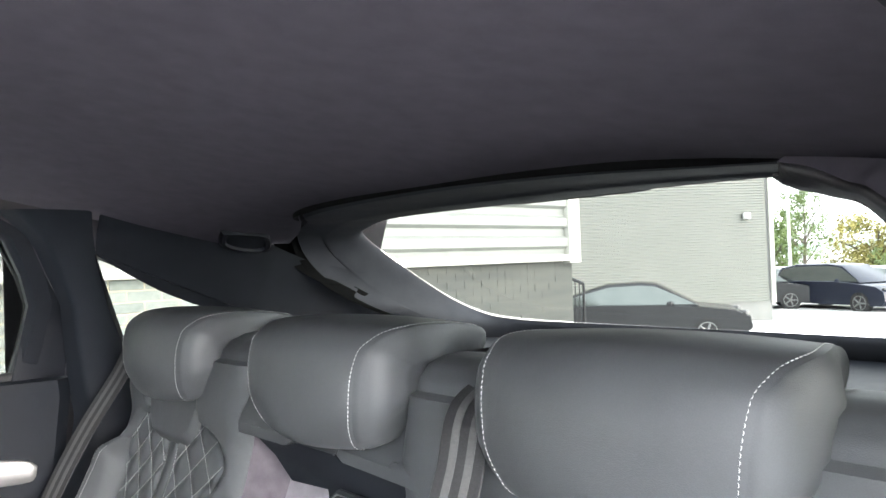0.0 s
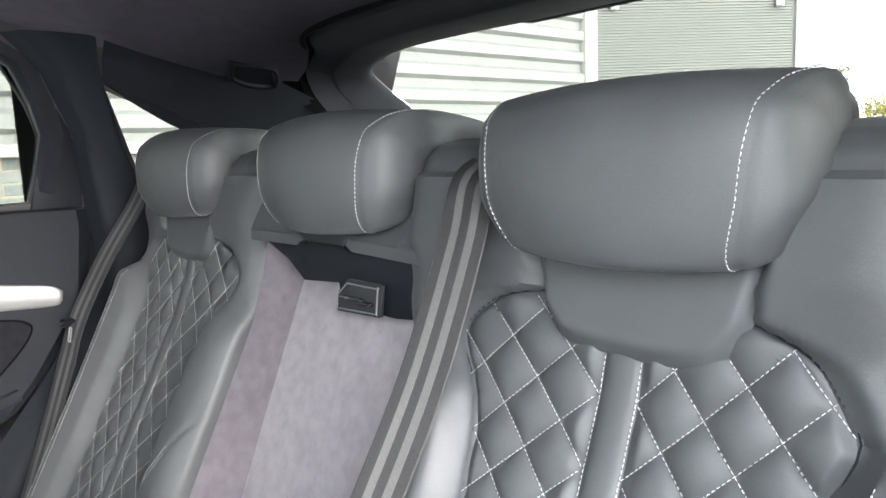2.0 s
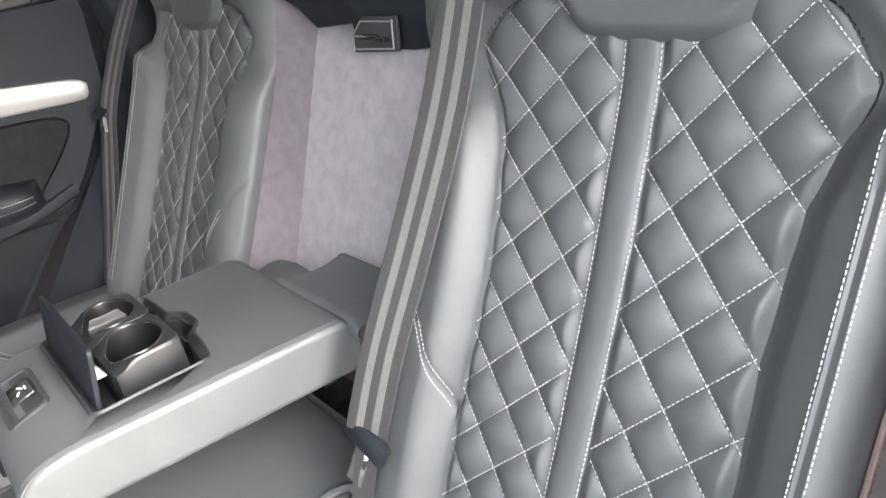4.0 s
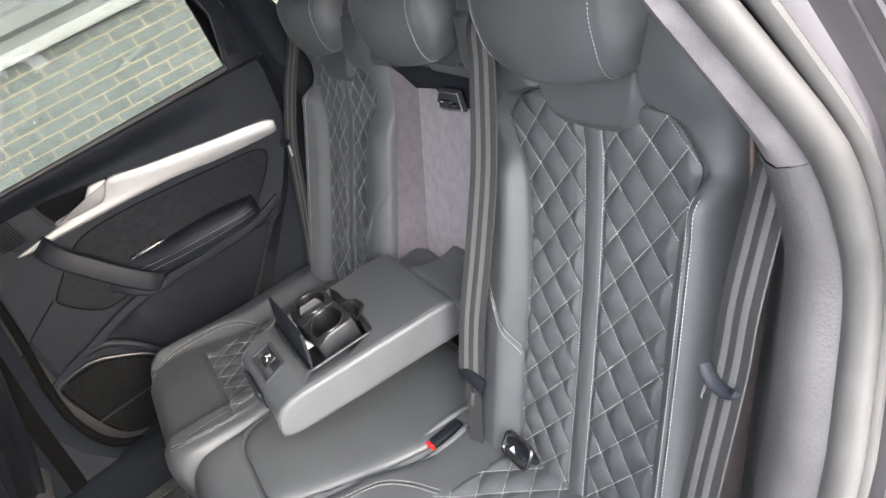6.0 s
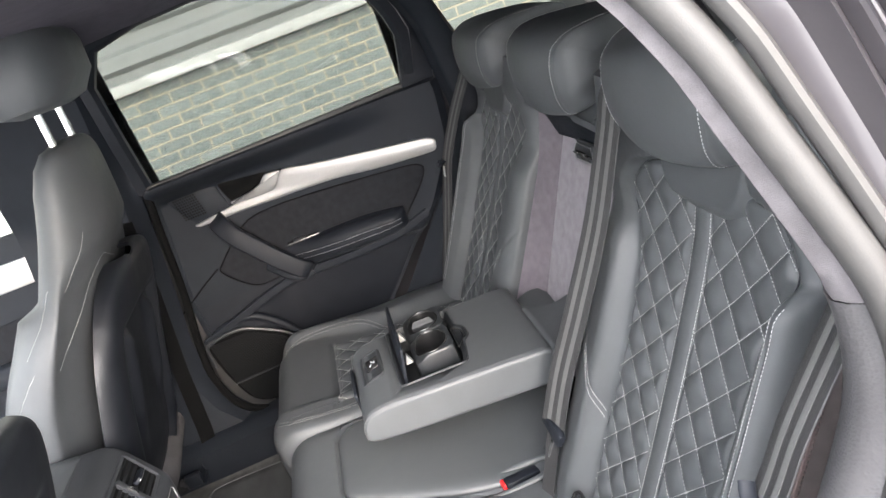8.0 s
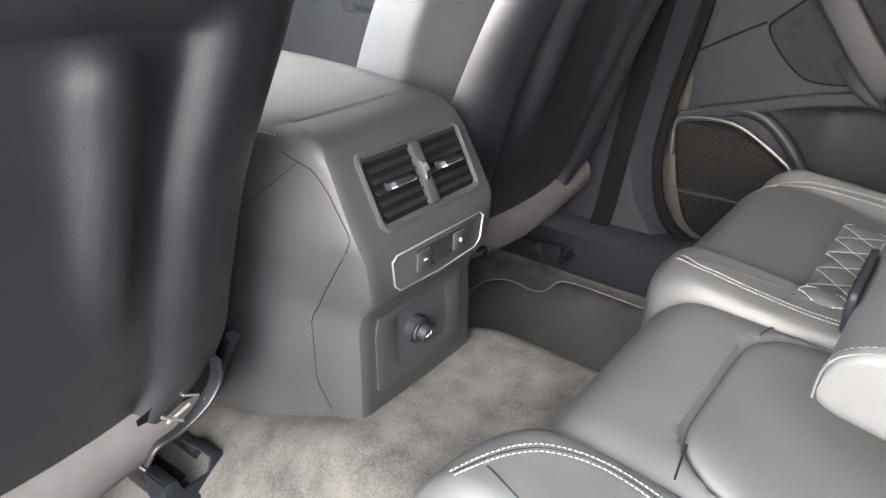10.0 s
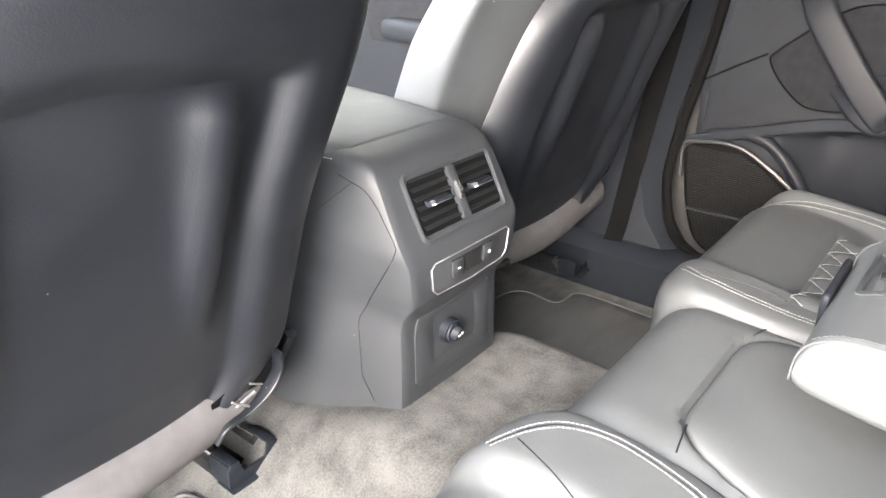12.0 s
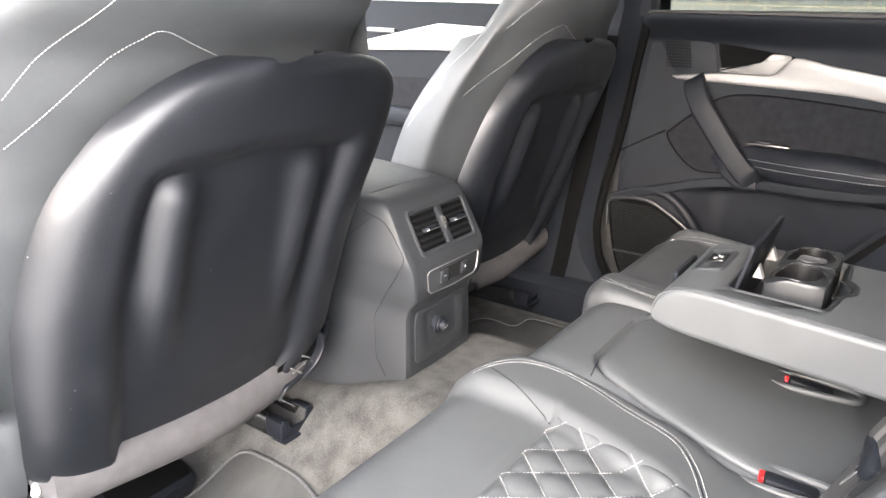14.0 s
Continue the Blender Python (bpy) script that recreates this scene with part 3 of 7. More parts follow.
dashes(bm, [(-0.158, back_y(0.73 + 0.004 * j) + 0.018, 0.73 + 0.004 * j) for j in range(84)], None, normal=(1, -1, 0))
part("stitching", bm, M_THREAD, mid_back, "white stitching along the well", kind="stuff")

# ---- folded-down armrest ----
arm = thing("armrest", "folded-down dark leather armrest with open cup holders", "armrest", at=(0, 0, 0.74))


def arm_mid(y):
    return lerp_list(y, [-0.18, 0.11], [-0.0165, 0.003])


def arm_half(y):
    return lerp_list(y, [-0.18, -0.12, -0.05, 0.11], [0.1085, 0.1125, 0.1175, 0.1245])


TRAY = round_loop([(-0.117, -0.104), (0.068, -0.104), (0.074, 0.000), (0.034, 0.006), (0.012, 0.008), (-0.002, 0.020), (-0.034, 0.020), (-0.050, 0.007), (-0.112, 0.005)], 0.008)
ARM_Y = [(-0.1795, 0.755, 0.766), (-0.178, 0.749, 0.776), (-0.173, 0.746, 0.786), (-0.163, 0.744, 0.7945), (-0.149, 0.743, 0.7995), (-0.125, 0.742, 0.8025), (-0.06, 0.7415, 0.8032), (0.0, 0.741, 0.8032), (0.09, 0.740, 0.802), (0.110, 0.740, 0.8005), (0.121, 0.742, 0.795), (0.126, 0.75, 0.775)]
bm = B()
rings(bm, [[(arm_mid(y) + x, y, (zt + zb) / 2 + z) for x, z in rrect(2 * arm_half(y), zt - zb, min(0.009, (zt - zb) / 2.2), 5)] for y, zb, zt in ARM_Y])
cut = B()
prism(cut, TRAY, 0.09, "xy", 0.755)
cutter = part("armrest_cut", cut, M_HARD)
body = part("armrest_body", bm, M_LEATHER, arm, sharp=60)
mod = body.modifiers.new("tray", "BOOLEAN")
mod.operation, mod.object, mod.solver = "DIFFERENCE", cutter, "EXACT"
dg = bpy.context.evaluated_depsgraph_get()
cutme = bpy.data.meshes.new_from_object(body.evaluated_get(dg))
body.modifiers.clear()
body.data = cutme
wn_ = body.modifiers.new("even_shading", "WEIGHTED_NORMAL")
wn_.keep_sharp, wn_.weight = True, 80
bpy.data.objects.remove(cutter)
for s in (1, -1):
    edge = smooth_path([(arm_mid(y) + s * (arm_half(y) - 0.0022), y - (0.001 if y < -0.17 else 0), zt - 0.0022) for y, zb, zt in ARM_Y[:10]], 100)
    edge = [Vector((edge[0].x, edge[0].y, 0.752))] + edge
    bm = B()
    sweep(bm, edge, circle(0.0009, 6), up=(s, 0, 0))
    part("piping", bm, M_LEATHER, body)
    bm = B()
    dashes(bm, [p + Vector((-s * 0.004, 0, 0.0022)) for p in edge[6:]], None, w=0.00032, normal=(s * 0.3, 0, 1))
    part("stitching", bm, M_LEATHER_SIDE, body, "fine tonal stitching along the armrest edge", kind="stuff")
# sunk tray with a soft raised lip, notched at the rear for a finger
bm = B()
rings(bm, [[(x, y, z) for x, y in offset_loop(TRAY, d)] for d, z in ((-0.0035, 0.8025), (-0.0015, 0.8050), (0.0005, 0.8050), (0.0030, 0.8010), (0.0060, 0.7985), (0.0068, 0.7965), (0.0075, 0.762))], caps=(False, True))
tray = part("cup_tray", bm, M_TRAY, arm, "grey plastic tray rim", sharp=50)
M_CUP = varied("dark_satin_plastic", (0.005, 0.0052, 0.0055), (0.008, 0.0083, 0.0087), 0.40, 30, rough2=0.50, spec=0.15)
# raised block with two open cups
CUPS = [(-0.0865, -0.0405), (-0.0075, -0.0405)]
R, N = 0.0340, 36
x0, x1, y0, y1, zt = -0.1255, 0.0315, -0.0745, -0.0060, 0.8150


def square_ring(cx, cy, hx0, hx1, hy0, hy1):
    pts = []
    for k in range(N):
        a = 2 * math.pi * (k + 0.5) / N
        c, s = math.cos(a), math.sin(a)
        e = 9.0
        q = (abs(c) ** e + abs(s) ** e) ** (-1 / e)
        u, v = c * q, s * q
        pts.append((cx + (u * (hx1 - cx) if u > 0 else -u * (hx0 - cx)), cy + (v * (hy1 - cy) if v > 0 else -v * (hy0 - cy))))
    return pts


def dip(y):
    """The block's top falls away towards the lid."""
    return 0.010 * sm((-0.050 - y) / 0.024)


bm = B()
for i, (cx, cy) in enumerate(CUPS):
    xa, xb = (x0, -0.047) if i == 0 else (-0.047, x1)
    out = square_ring(cx, cy, xa, xb, y0, y1)
    hole = [(cx + R * math.cos(2 * math.pi * (k + 0.5) / N), cy + 0.0275 * math.sin(2 * math.pi * (k + 0.5) / N)) for k in range(N)]
    rings(bm, [[(x, y, 0.766) for x, y in out], [(x, y, zt - 0.004 - dip(y)) for x, y in out], [(cx + (x - cx) * 0.985, cy + (y - cy) * 0.985, zt - 0.001 - dip(y)) for x, y in out], [(cx + (x - cx) * 0.96, cy + (y - cy) * 0.96, zt - dip(y)) for x, y in out], [(cx + (x - cx) * 1.03, cy + (y - cy) * 1.03, zt - dip(y)) for x, y in hole], [(x, y, zt - 0.0015 - dip(y)) for x, y in hole]], caps=(False, False))
cups = part("cup_holder", bm, M_TRAY, arm, "grey plastic double cup holder block")
for cx, cy in CUPS:
    hole = [(cx + R * math.cos(2 * math.pi * (k + 0.5) / N), cy + 0.0275 * math.sin(2 * math.pi * (k + 0.5) / N)) for k in range(N)]
    bm = B()
    rings(bm, [[(cx + (x - cx) * q, cy + (y - cy) * q, z - dip(y) * p) for x, y in hole] for q, z, p in ((1.0, zt - 0.0015, 1), (0.97, zt - 0.006, 1), (0.95, 0.79, 0.4), (0.93, 0.772, 0), (0.82, 0.768, 0))], caps=(False, True))
    well = part("cup_well", bm, M_CUP, cups, "black cup well")
    bm = B()
    sweep(bm, [(x, y, zt + 0.0002 - dip(y)) for x, y in hole], circle(0.0012, 6), closed=True)
    part("cup_rim", bm, M_GLOSS, cups)
    bm = B()
    box(bm, (cx + 0.024, cy + 0.0150, 0.806), (0.007, 0.008, 0.012), 0.002, turn=Euler((0, 0, radians(-35))).to_matrix())
    box(bm, (cx + 0.025, cy + 0.0155, 0.790), (0.005, 0.006, 0.022), 0.0015, turn=Euler((0, 0, radians(-35))).to_matrix())
    part("cup_spring", bm, M_CUP, cups)
# three black boxes draw the shaded slots at the hinge
bm = B()
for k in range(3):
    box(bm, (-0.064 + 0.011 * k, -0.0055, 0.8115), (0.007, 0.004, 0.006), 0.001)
part("slot_shade", bm, M_SHADE_RUBBER, cups)
tilt = Euler((radians(-12), 0, 0)).to_matrix()
bm = B()
prism(bm, round_loop([(-0.087, -0.036), (0.083, -0.036), (0.083, 0.034), (-0.087, 0.034)], 0.006), 0.005, "xz", -0.0025, 0.0015)
bmesh.ops.transform(bm, matrix=Matrix.Translation((-0.027, -0.0925, 0.8205)) @ tilt.to_4x4(), verts=bm.verts)
lid = part("cup_lid", bm, M_HARD, arm, "thin cup holder lid standing open")
for cx in (-0.076, 0.004):
    bm = B()
    prism(bm, [(-0.0885, 0.805), (-0.076, 0.805), (-0.083, 0.822)], 0.014, "yz", cx, 0.0015)
    part("lid_stay", bm, M_STAY, lid, "pale grey plastic lid stay")
bm = B()
sweep(bm, [(x, y, 0.8005) for x, y in round_loop([(0.020, -0.001), (0.004, 0.009), (-0.004, 0.0145), (-0.030, 0.0145), (-0.040, 0.009), (-0.052, -0.001)], 0.004)], circle(0.0013, 6), closed=True)
part("notch_rim", bm, M_GLOSS, tray)
# release tab let into the front edge, with the grip hollow below it
bm = B()
TAB = round_loop([(-0.083, -0.163), (0.013, -0.163), (0.009, -0.124), (-0.078, -0.124)], 0.009)
rings(bm, [[(x, y, lerp_list(y, [-0.165, -0.148, -0.13], [0.792, 0.799, 0.802]) + h) for x, y in offset_loop(TAB, d)] for d, h in ((0.0, -0.006), (0.0, 0.0025), (0.0015, 0.0035), (0.0045, 0.0035), (0.0060, 0.0018))], caps=(False, True))
rel = part("armrest_release", bm, M_CONSOLE, arm, "grey release tab with a small slotted window")
bm = B()
box(bm, (-0.036, -0.1415, 0.8030), (0.034, 0.021, 0.0022), 0.0006, turn=Euler((radians(14), 0, 0)).to_matrix())
part("release_window", bm, M_GLOSS, rel)
bm = B()
for dx, dy, a in ((-0.004, 0.001, 30), (0.004, -0.002, -25), (0.000, 0.005, 0)):
    box(bm, (-0.036 + dx, -0.1415 + dy, 0.8043 + 0.25 * dy), (0.007, 0.0016, 0.0012), 0.0004, turn=Euler((radians(14), 0, radians(a))).to_matrix())
part("release_mark", bm, M_WHITE, rel)
bm = B()
prism(bm, round_loop([(-0.078, 0.752), (0.006, 0.752), (0.011, 0.788), (-0.081, 0.788)], 0.008), 0.006, "xz", -0.1835, 0.002)
grip = part("release_grip", bm, M_HARD, rel)
# the grip's hollow is a black plate, its shade given by colour
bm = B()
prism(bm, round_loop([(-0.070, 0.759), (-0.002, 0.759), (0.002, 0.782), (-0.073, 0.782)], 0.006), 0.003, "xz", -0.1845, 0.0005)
part("grip_shade", bm, M_SHADE_RUBBER, grip)
# hinge shelf and leather fold between armrest and well
SHELF = smooth2d([(0.114, 0.786), (0.1175, 0.797), (0.1235, 0.8005), (0.132, 0.7985), (0.145, 0.7955), (0.158, 0.7950), (0.172, 0.797), (0.184, 0.8015), (0.191, 0.805), (0.197, 0.800), (0.199, 0.78)], 40)
bm = B()
grid(bm, lambda u, v: (lerp_list(v, [0, 0.25, 1], [-0.030, -0.022, 0.012]) + (0.142 - lerp_list(v, [0, 0.25, 1], [-0.030, -0.022, 0.012])) * u, SHELF[int(v * 40 + 0.5)][0], SHELF[int(v * 40 + 0.5)][1] - 0.010 * sm((0.05 - u) / 0.05) - 0.006 * sm((u - 0.93) / 0.07)), 20, 40)
part("hinge_shelf", bm, M_LEATHER, arm, "dark leather-grained shelf behind the armrest")
bm = B()
grid(bm, lambda u, v: (-0.122 + 0.096 * u, 0.112 + 0.085 * v, 0.756 + 0.010 * math.sin(math.pi * v) ** 2 - 0.006 * u + 0.010 * v), 10, 12)
part("leather_fold", bm, M_LEATHER, arm)

# ---- rear seat cushions ----
bench = thing("rear_bench", "dark leather rear bench cushion with white stitching", "car seat", "rear seats", at=(0, -0.1, 0.5))


def front_fall(y, z0, front=-0.405, r=0.055):
    """The height of a cushion's skin along its length, rounded down at the front edge."""
    t = (y - front) / r
    if t >= 1:
        return z0
    return z0 - r * (1 - math.sqrt(max(0.0, 1 - (1 - t) ** 2)))


CUSH_Y = [-0.40, -0.33, -0.25, -0.19, -0.12, -0.04, 0.13]
CUSH_IN = {1: [0.116, 0.108, 0.105, 0.113, 0.130, 0.152, 0.156], -1: [0.162, 0.152, 0.150, 0.158, 0.175, 0.200, 0.215]}


def cush_in(side, y):
    """The inboard limit of an outer cushion; the middle cushion lies between the two."""
    return soft_in[side](y)


soft_in = {}
for q in (1, -1):
    p = smooth_path([(y, a, 0) for y, a in zip(CUSH_Y, CUSH_IN[q])], 60)
    soft_in[q] = lambda y, ys=[v.x for v in p], vs=[v.y for v in p]: lerp_list(y, ys, vs)


def outer_cushion(side):
    a_out = 0.640

    def top(a, y):
        inn = cush_in(side, y)
        e = a - inn
        z = 0.632 + 0.020 * sm((-0.10 - y) / 0.25) - 0.012 * sm((y + 0.02) / 0.15)
        # bolsters rise along both flanks and run out towards the seat back
        z += 0.019 * sm((0.125 - e) / 0.035) * sm((-0.02 - y) / 0.10)
        z += 0.026 * sm((a - 0.505 - 0.06 * sm((-0.10 - y) / 0.2)) / 0.04)
        if a > 0.56:
            z -= 0.06 * (1 - math.sqrt(max(0, 1 - ((a - 0.56) / 0.082) ** 2)))
        if e < 0.036:
            z -= 0.016 * (1 - math.sqrt(max(0, 1 - ((0.036 - e) / 0.040) ** 2)))
        if e < 0.014:
            z -= 0.035 * ((0.014 - e) / 0.014) ** 2
        # joins between front panel, field and bolsters
        z -= 0.005 * math.exp(-((y + 0.246) / 0.004) ** 2) * sm((a - 0.19) / 0.02) * sm((0.52 - a) / 0.02)
        return z

    def front(u):
        return -0.390 + 0.045 * max(0.0, (u - 0.74) / 0.26) ** 2 + 0.028 * max(0.0, (0.14 - u) / 0.14) ** 2

    def f(u, v):
        y0 = front(u)
        k = max(0.0, (v - 0.14) / 0.86)
        y = y0 + (0.13 - y0) * k ** 1.35
        a = cush_in(side, y) + (a_out - cush_in(side, y)) * u
        if v < 0.14:
            k = v / 0.14
            return (side * a, y0 - 0.012 * math.sin(math.pi * k) + 0.03 * (1 - k), 0.44 + (front_fall(y0 + 0.001, top(a, y0), y0, 0.05) - 0.44) * k)
        return (side * a, y, front_fall(y, top(a, y), y0, 0.05))
    bm = B()
    grid(bm, f, 90, 120)

    def skin(a, y):
        inn = cush_in(side, y)
        return front_fall(y, top(a, y), front((a - inn) / (a_out - inn)), 0.05)
    cush = part("seat_cushion", bm, M_LEATHER, bench)
    hi = 0.500
    yl = -0.243

    def lo(y):
        return lerp_list(y, [-0.25, -0.19, -0.15, -0.095, -0.055, 0.115], [0.205, 0.212, 0.218, 0.231, 0.242, 0.26])

    def seams(a, y):
        c, r = (a - 0.2325) / 0.0505, (y + 0.245) / 0.0555
        return c + r, c - r
    bm = B()

    def pad(u, v):
        y = yl + (0.115 - yl) * v
        l = lo(y)
        a = l + (hi - l) * u
        e = min(u * (hi - l), (1 - u) * (hi - l), (y - yl))
        p, q = seams(a, y)
        return (side * a, y, top(a, y) - 0.0036 + 0.0025 * sm(e / 0.01) + 0.0064 * abs(math.sin(math.pi * p) * math.sin(math.pi * q)) ** 0.5 * (0.15 + 0.85 * sm(e / 0.014)))
    grid(bm, pad, 84, 96)
    field = part("quilted_panel", bm, M_LEATHER, bench)
    bm = B()
    for way in (1, -1):
        for k in range(-12, 16):
            pts = []
            for j in range(146):
                y = yl + 0.001 + j * 0.0025
                a = 0.2325 + 0.0505 * (k - way * (y + 0.245) / 0.0555)
                if lo(y) + 0.005 < a < hi - 0.003:
                    pts.append((side * a, y, top(a, y) + (0.0005 if side > 0 else 0.0014)))
                elif pts:
                    break
            if len(pts) > 2:
                dashes(bm, pts, None, w=0.00032 if side > 0 else 0.00046, normal=(0, 0, 1))
    part("stitching", bm, M_THREAD, field, "white diamond stitching", kind="stuff")
    # crescent seams along the bolsters
    far = 0.052 if side < 0 else 0.0
    inner = smooth2d([(0.200 + far * 0.3, -0.362), (0.162 + far * 0.7, -0.340), (0.142 + far, -0.318), (0.131 + far * 1.1, -0.280), (0.136 + far, -0.228), (0.149 + far * 0.9, -0.184), (0.168 + far * 0.7, -0.118), (0.199 + far * 0.4, -0.083), (0.242, -0.057)], 110)
    outer = smooth2d([(0.530, -0.386), (0.565, -0.345), (0.580, -0.29), (0.567, -0.22), (0.535, -0.15), (0.47, -0.09), (0.41, -0.055)], 110)
    bm = B()
    for seam in (inner, outer):
        groove = B()
        sweep(groove, [(side * x, y, skin(x, y) - 0.0002) for x, y in seam], circle(0.0007, 6))
        part("seam", groove, M_HARD, cush)
        for off in (-0.0036, 0.0036):
            row = []
            for j, (x, y) in enumerate(seam):
                p, q = seam[max(0, j - 1)], seam[min(110, j + 1)]
                d = Vector((q[0] - p[0], q[1] - p[1])).normalized()
                row.append((x - d.y * off, y + d.x * off))
            dashes(bm, [(side * x, y, skin(x, y) + 0.0003) for x, y in row], None, w=0.00032, normal=(0, 0, 1))
    part("stitching", bm, M_THREAD, cush, "white double stitching along the bolsters", kind="stuff")
    groove = B()
    sweep(groove, [(side * (inner[8][0] + (0.212 - inner[8][0]) * k / 20 + 0.008), inner[8][1] + (-0.246 - inner[8][1]) * k / 20 + 0.004, skin(inner[8][0] + (0.212 - inner[8][0]) * k / 20 + 0.008, inner[8][1] + (-0.246 - inner[8][1]) * k / 20 + 0.004)) for k in range(21)], circle(0.0007, 6))
    part("seam", groove, M_HARD, cush)
    return cush


outer_cushion(1)
outer_cushion(-1)
# middle cushion: a soft rim with a separate pad
PADLINE = round_loop([(-0.124, -0.257), (0.079, -0.257), (0.140, -0.080), (0.151, 0.030), (0.152, 0.125), (-0.200, 0.125), (-0.198, 0.030), (-0.186, -0.080)], 0.045, 8)


def mid_top(y):
    return 0.662 - 0.042 * sm((y + 0.30) / 0.42)


def in_pad(x, y):
    """How far (x, y) lies inside the pad's outline; minus: outside."""
    best, inside = 9.0, False
    p = Vector((x, y))
    for i in range(len(PADLINE)):
        a, b = Vector(PADLINE[i - 1]), Vector(PADLINE[i])
        t = max(0.0, min(1.0, (p - a).dot(b - a) / max(1e-12, (b - a).length_squared)))
        best = min(best, (a + (b - a) * t - p).length)
        if (a.y > y) != (b.y > y) and x < a.x + (y - a.y) / (b.y - a.y) * (b.x - a.x):
            inside = not inside
    return best if inside else -best


def mid_f(u, v):
    k = max(0.0, (v - 0.15) / 0.85)
    y = -0.362 + 0.492 * k ** 1.3
    l, r = -cush_in(-1, y) - 0.003, cush_in(1, y) + 0.003
    x = l + (r - l) * u
    e = min(x - l, r - x)
    z = mid_top(y)
    if e < 0.034:
        z -= 0.013 * (1 - math.sqrt(max(0, 1 - ((0.034 - e) / 0.036) ** 2)))
    if v < 0.15:
        k = v / 0.15
        return (x, -0.362 - 0.010 * math.sin(math.pi * k) + 0.03 * (1 - k), 0.45 + (front_fall(-0.3619, z, -0.362, 0.06) - 0.45) * k)
    z = front_fall(y, z, -0.362, 0.06) 
    z -= 0.012 * sm((in_pad(x, y) + 0.005) / 0.008)
    return (x, y, z)


bm = B()
grid(bm, mid_f, 60, 100)
midc = part("middle_cushion", bm, M_LEATHER, bench)
bm = B()
rings(bm, [[(x, y, mid_top(y) + h) for x, y in offset_loop(PADLINE, d)] for d, h in ((0.002, -0.018), (0.0, -0.008), (0.002, -0.003), (0.006, 0.0), (0.014, 0.002), (0.028, 0.003))] + [[(-0.02 + (x + 0.02) * q, -0.07 + (y + 0.07) * q, mid_top(-0.07 + (y + 0.07) * q) + h) for x, y in offset_loop(PADLINE, 0.028)] for q, h in ((0.8, 0.0035), (0.55, 0.004), (0.3, 0.004), (0.02, 0.004))], caps=(False, True))
part("middle_pad", bm, M_LEATHER, bench)
bm = B()
for x0, x1 in ((0.068, 0.101), (-0.117, -0.147)):
    bm = B()
    sweep(bm, [(x0 + (x1 - x0) * k / 8, -0.249 + 0.0006 * k, mid_f((x0 + (x1 - x0) * k / 8 + 0.153) / 0.259, 0.15 + 0.85 * ((-0.264 + 0.362) / 0.492) ** (1 / 1.3))[2] + 0.0004) for k in range(9)], circle(0.0008, 6))
    part("seam", bm, M_HARD, midc)
# buckles
for x, y, z, yaw, lab in ((0.147, -0.022, 0.626, 12, "seat belt buckle with a red button, sunk in the bench"), (-0.086, -0.040, 0.634, 8, "black seat belt buckle with a red button")):
    bk = thing("seat_belt_buckle", lab, "buckle", "rear buckles", at=(x, y, z))
    turn = Euler((radians(-8), 0, radians(yaw))).to_matrix()
    bm = B()
    box(bm, (x, y + 0.030, z + 0.001), (0.020, 0.056, 0.012), 0.004, turn=turn)
    part("buckle_body", bm, M_HARD, bk)
    bm = B()
    box(bm, (x, y + 0.001, z + 0.001), (0.016, 0.008, 0.011), 0.0025, turn=turn)
    part("release_button", bm, M_RED, bk)
    bm = B()
    sweep(bm, smooth_path([(x - 0.010, y - 0.026, z - 0.002), (x - 0.020, y - 0.012, z + 0.002), (x - 0.021, y + 0.04, z + 0.004), (x - 0.012, y + 0.085, z + 0.004), (x + 0.012, y + 0.085, z + 0.004), (x + 0.021, y + 0.04, z + 0.004), (x + 0.020, y - 0.012, z + 0.002), (x + 0.010, y - 0.026, z - 0.002)], 36), circle(0.0046, 8))
    part("buckle_slot", bm, M_LEATHER, bk)
# child seat anchor cover between cushion and seat back
anc = thing("anchor_cover", "dark plastic child seat anchor cover in the seat crease", "cover", at=(0.29, 0.06, 0.645))
bm = B()
turn = Euler((radians(-50), 0, radians(-10))).to_matrix()
box(bm, (0.29, 0.06, 0.648), (0.050, 0.030, 0.010), 0.004, turn=turn)
cov = part("cover_plate", bm, M_HARD, anc)
bm = B()
sweep(bm, [(0.29 + x, 0.053 + y * 0.6, 0.656 + y * 0.6) for x, y in rrect(0.056, 0.036, 0.01)], circle(0.003, 6), closed=True, up=(0, -1, 1))
part("cover_rim", bm, M_GLOSS, cov)
bm = B()
prism(bm, [(0.284, 0.0), (0.290, 0.008), (0.296, 0.0)], 0.0012, "xy", 0.0)
for v in bm.verts:
    v.co = Vector((v.co.x, 0.046 + v.co.y * 0.7, 0.660 + v.co.y * 0.6 - v.co.z))
part("anchor_mark", bm, M_WHITE, cov)


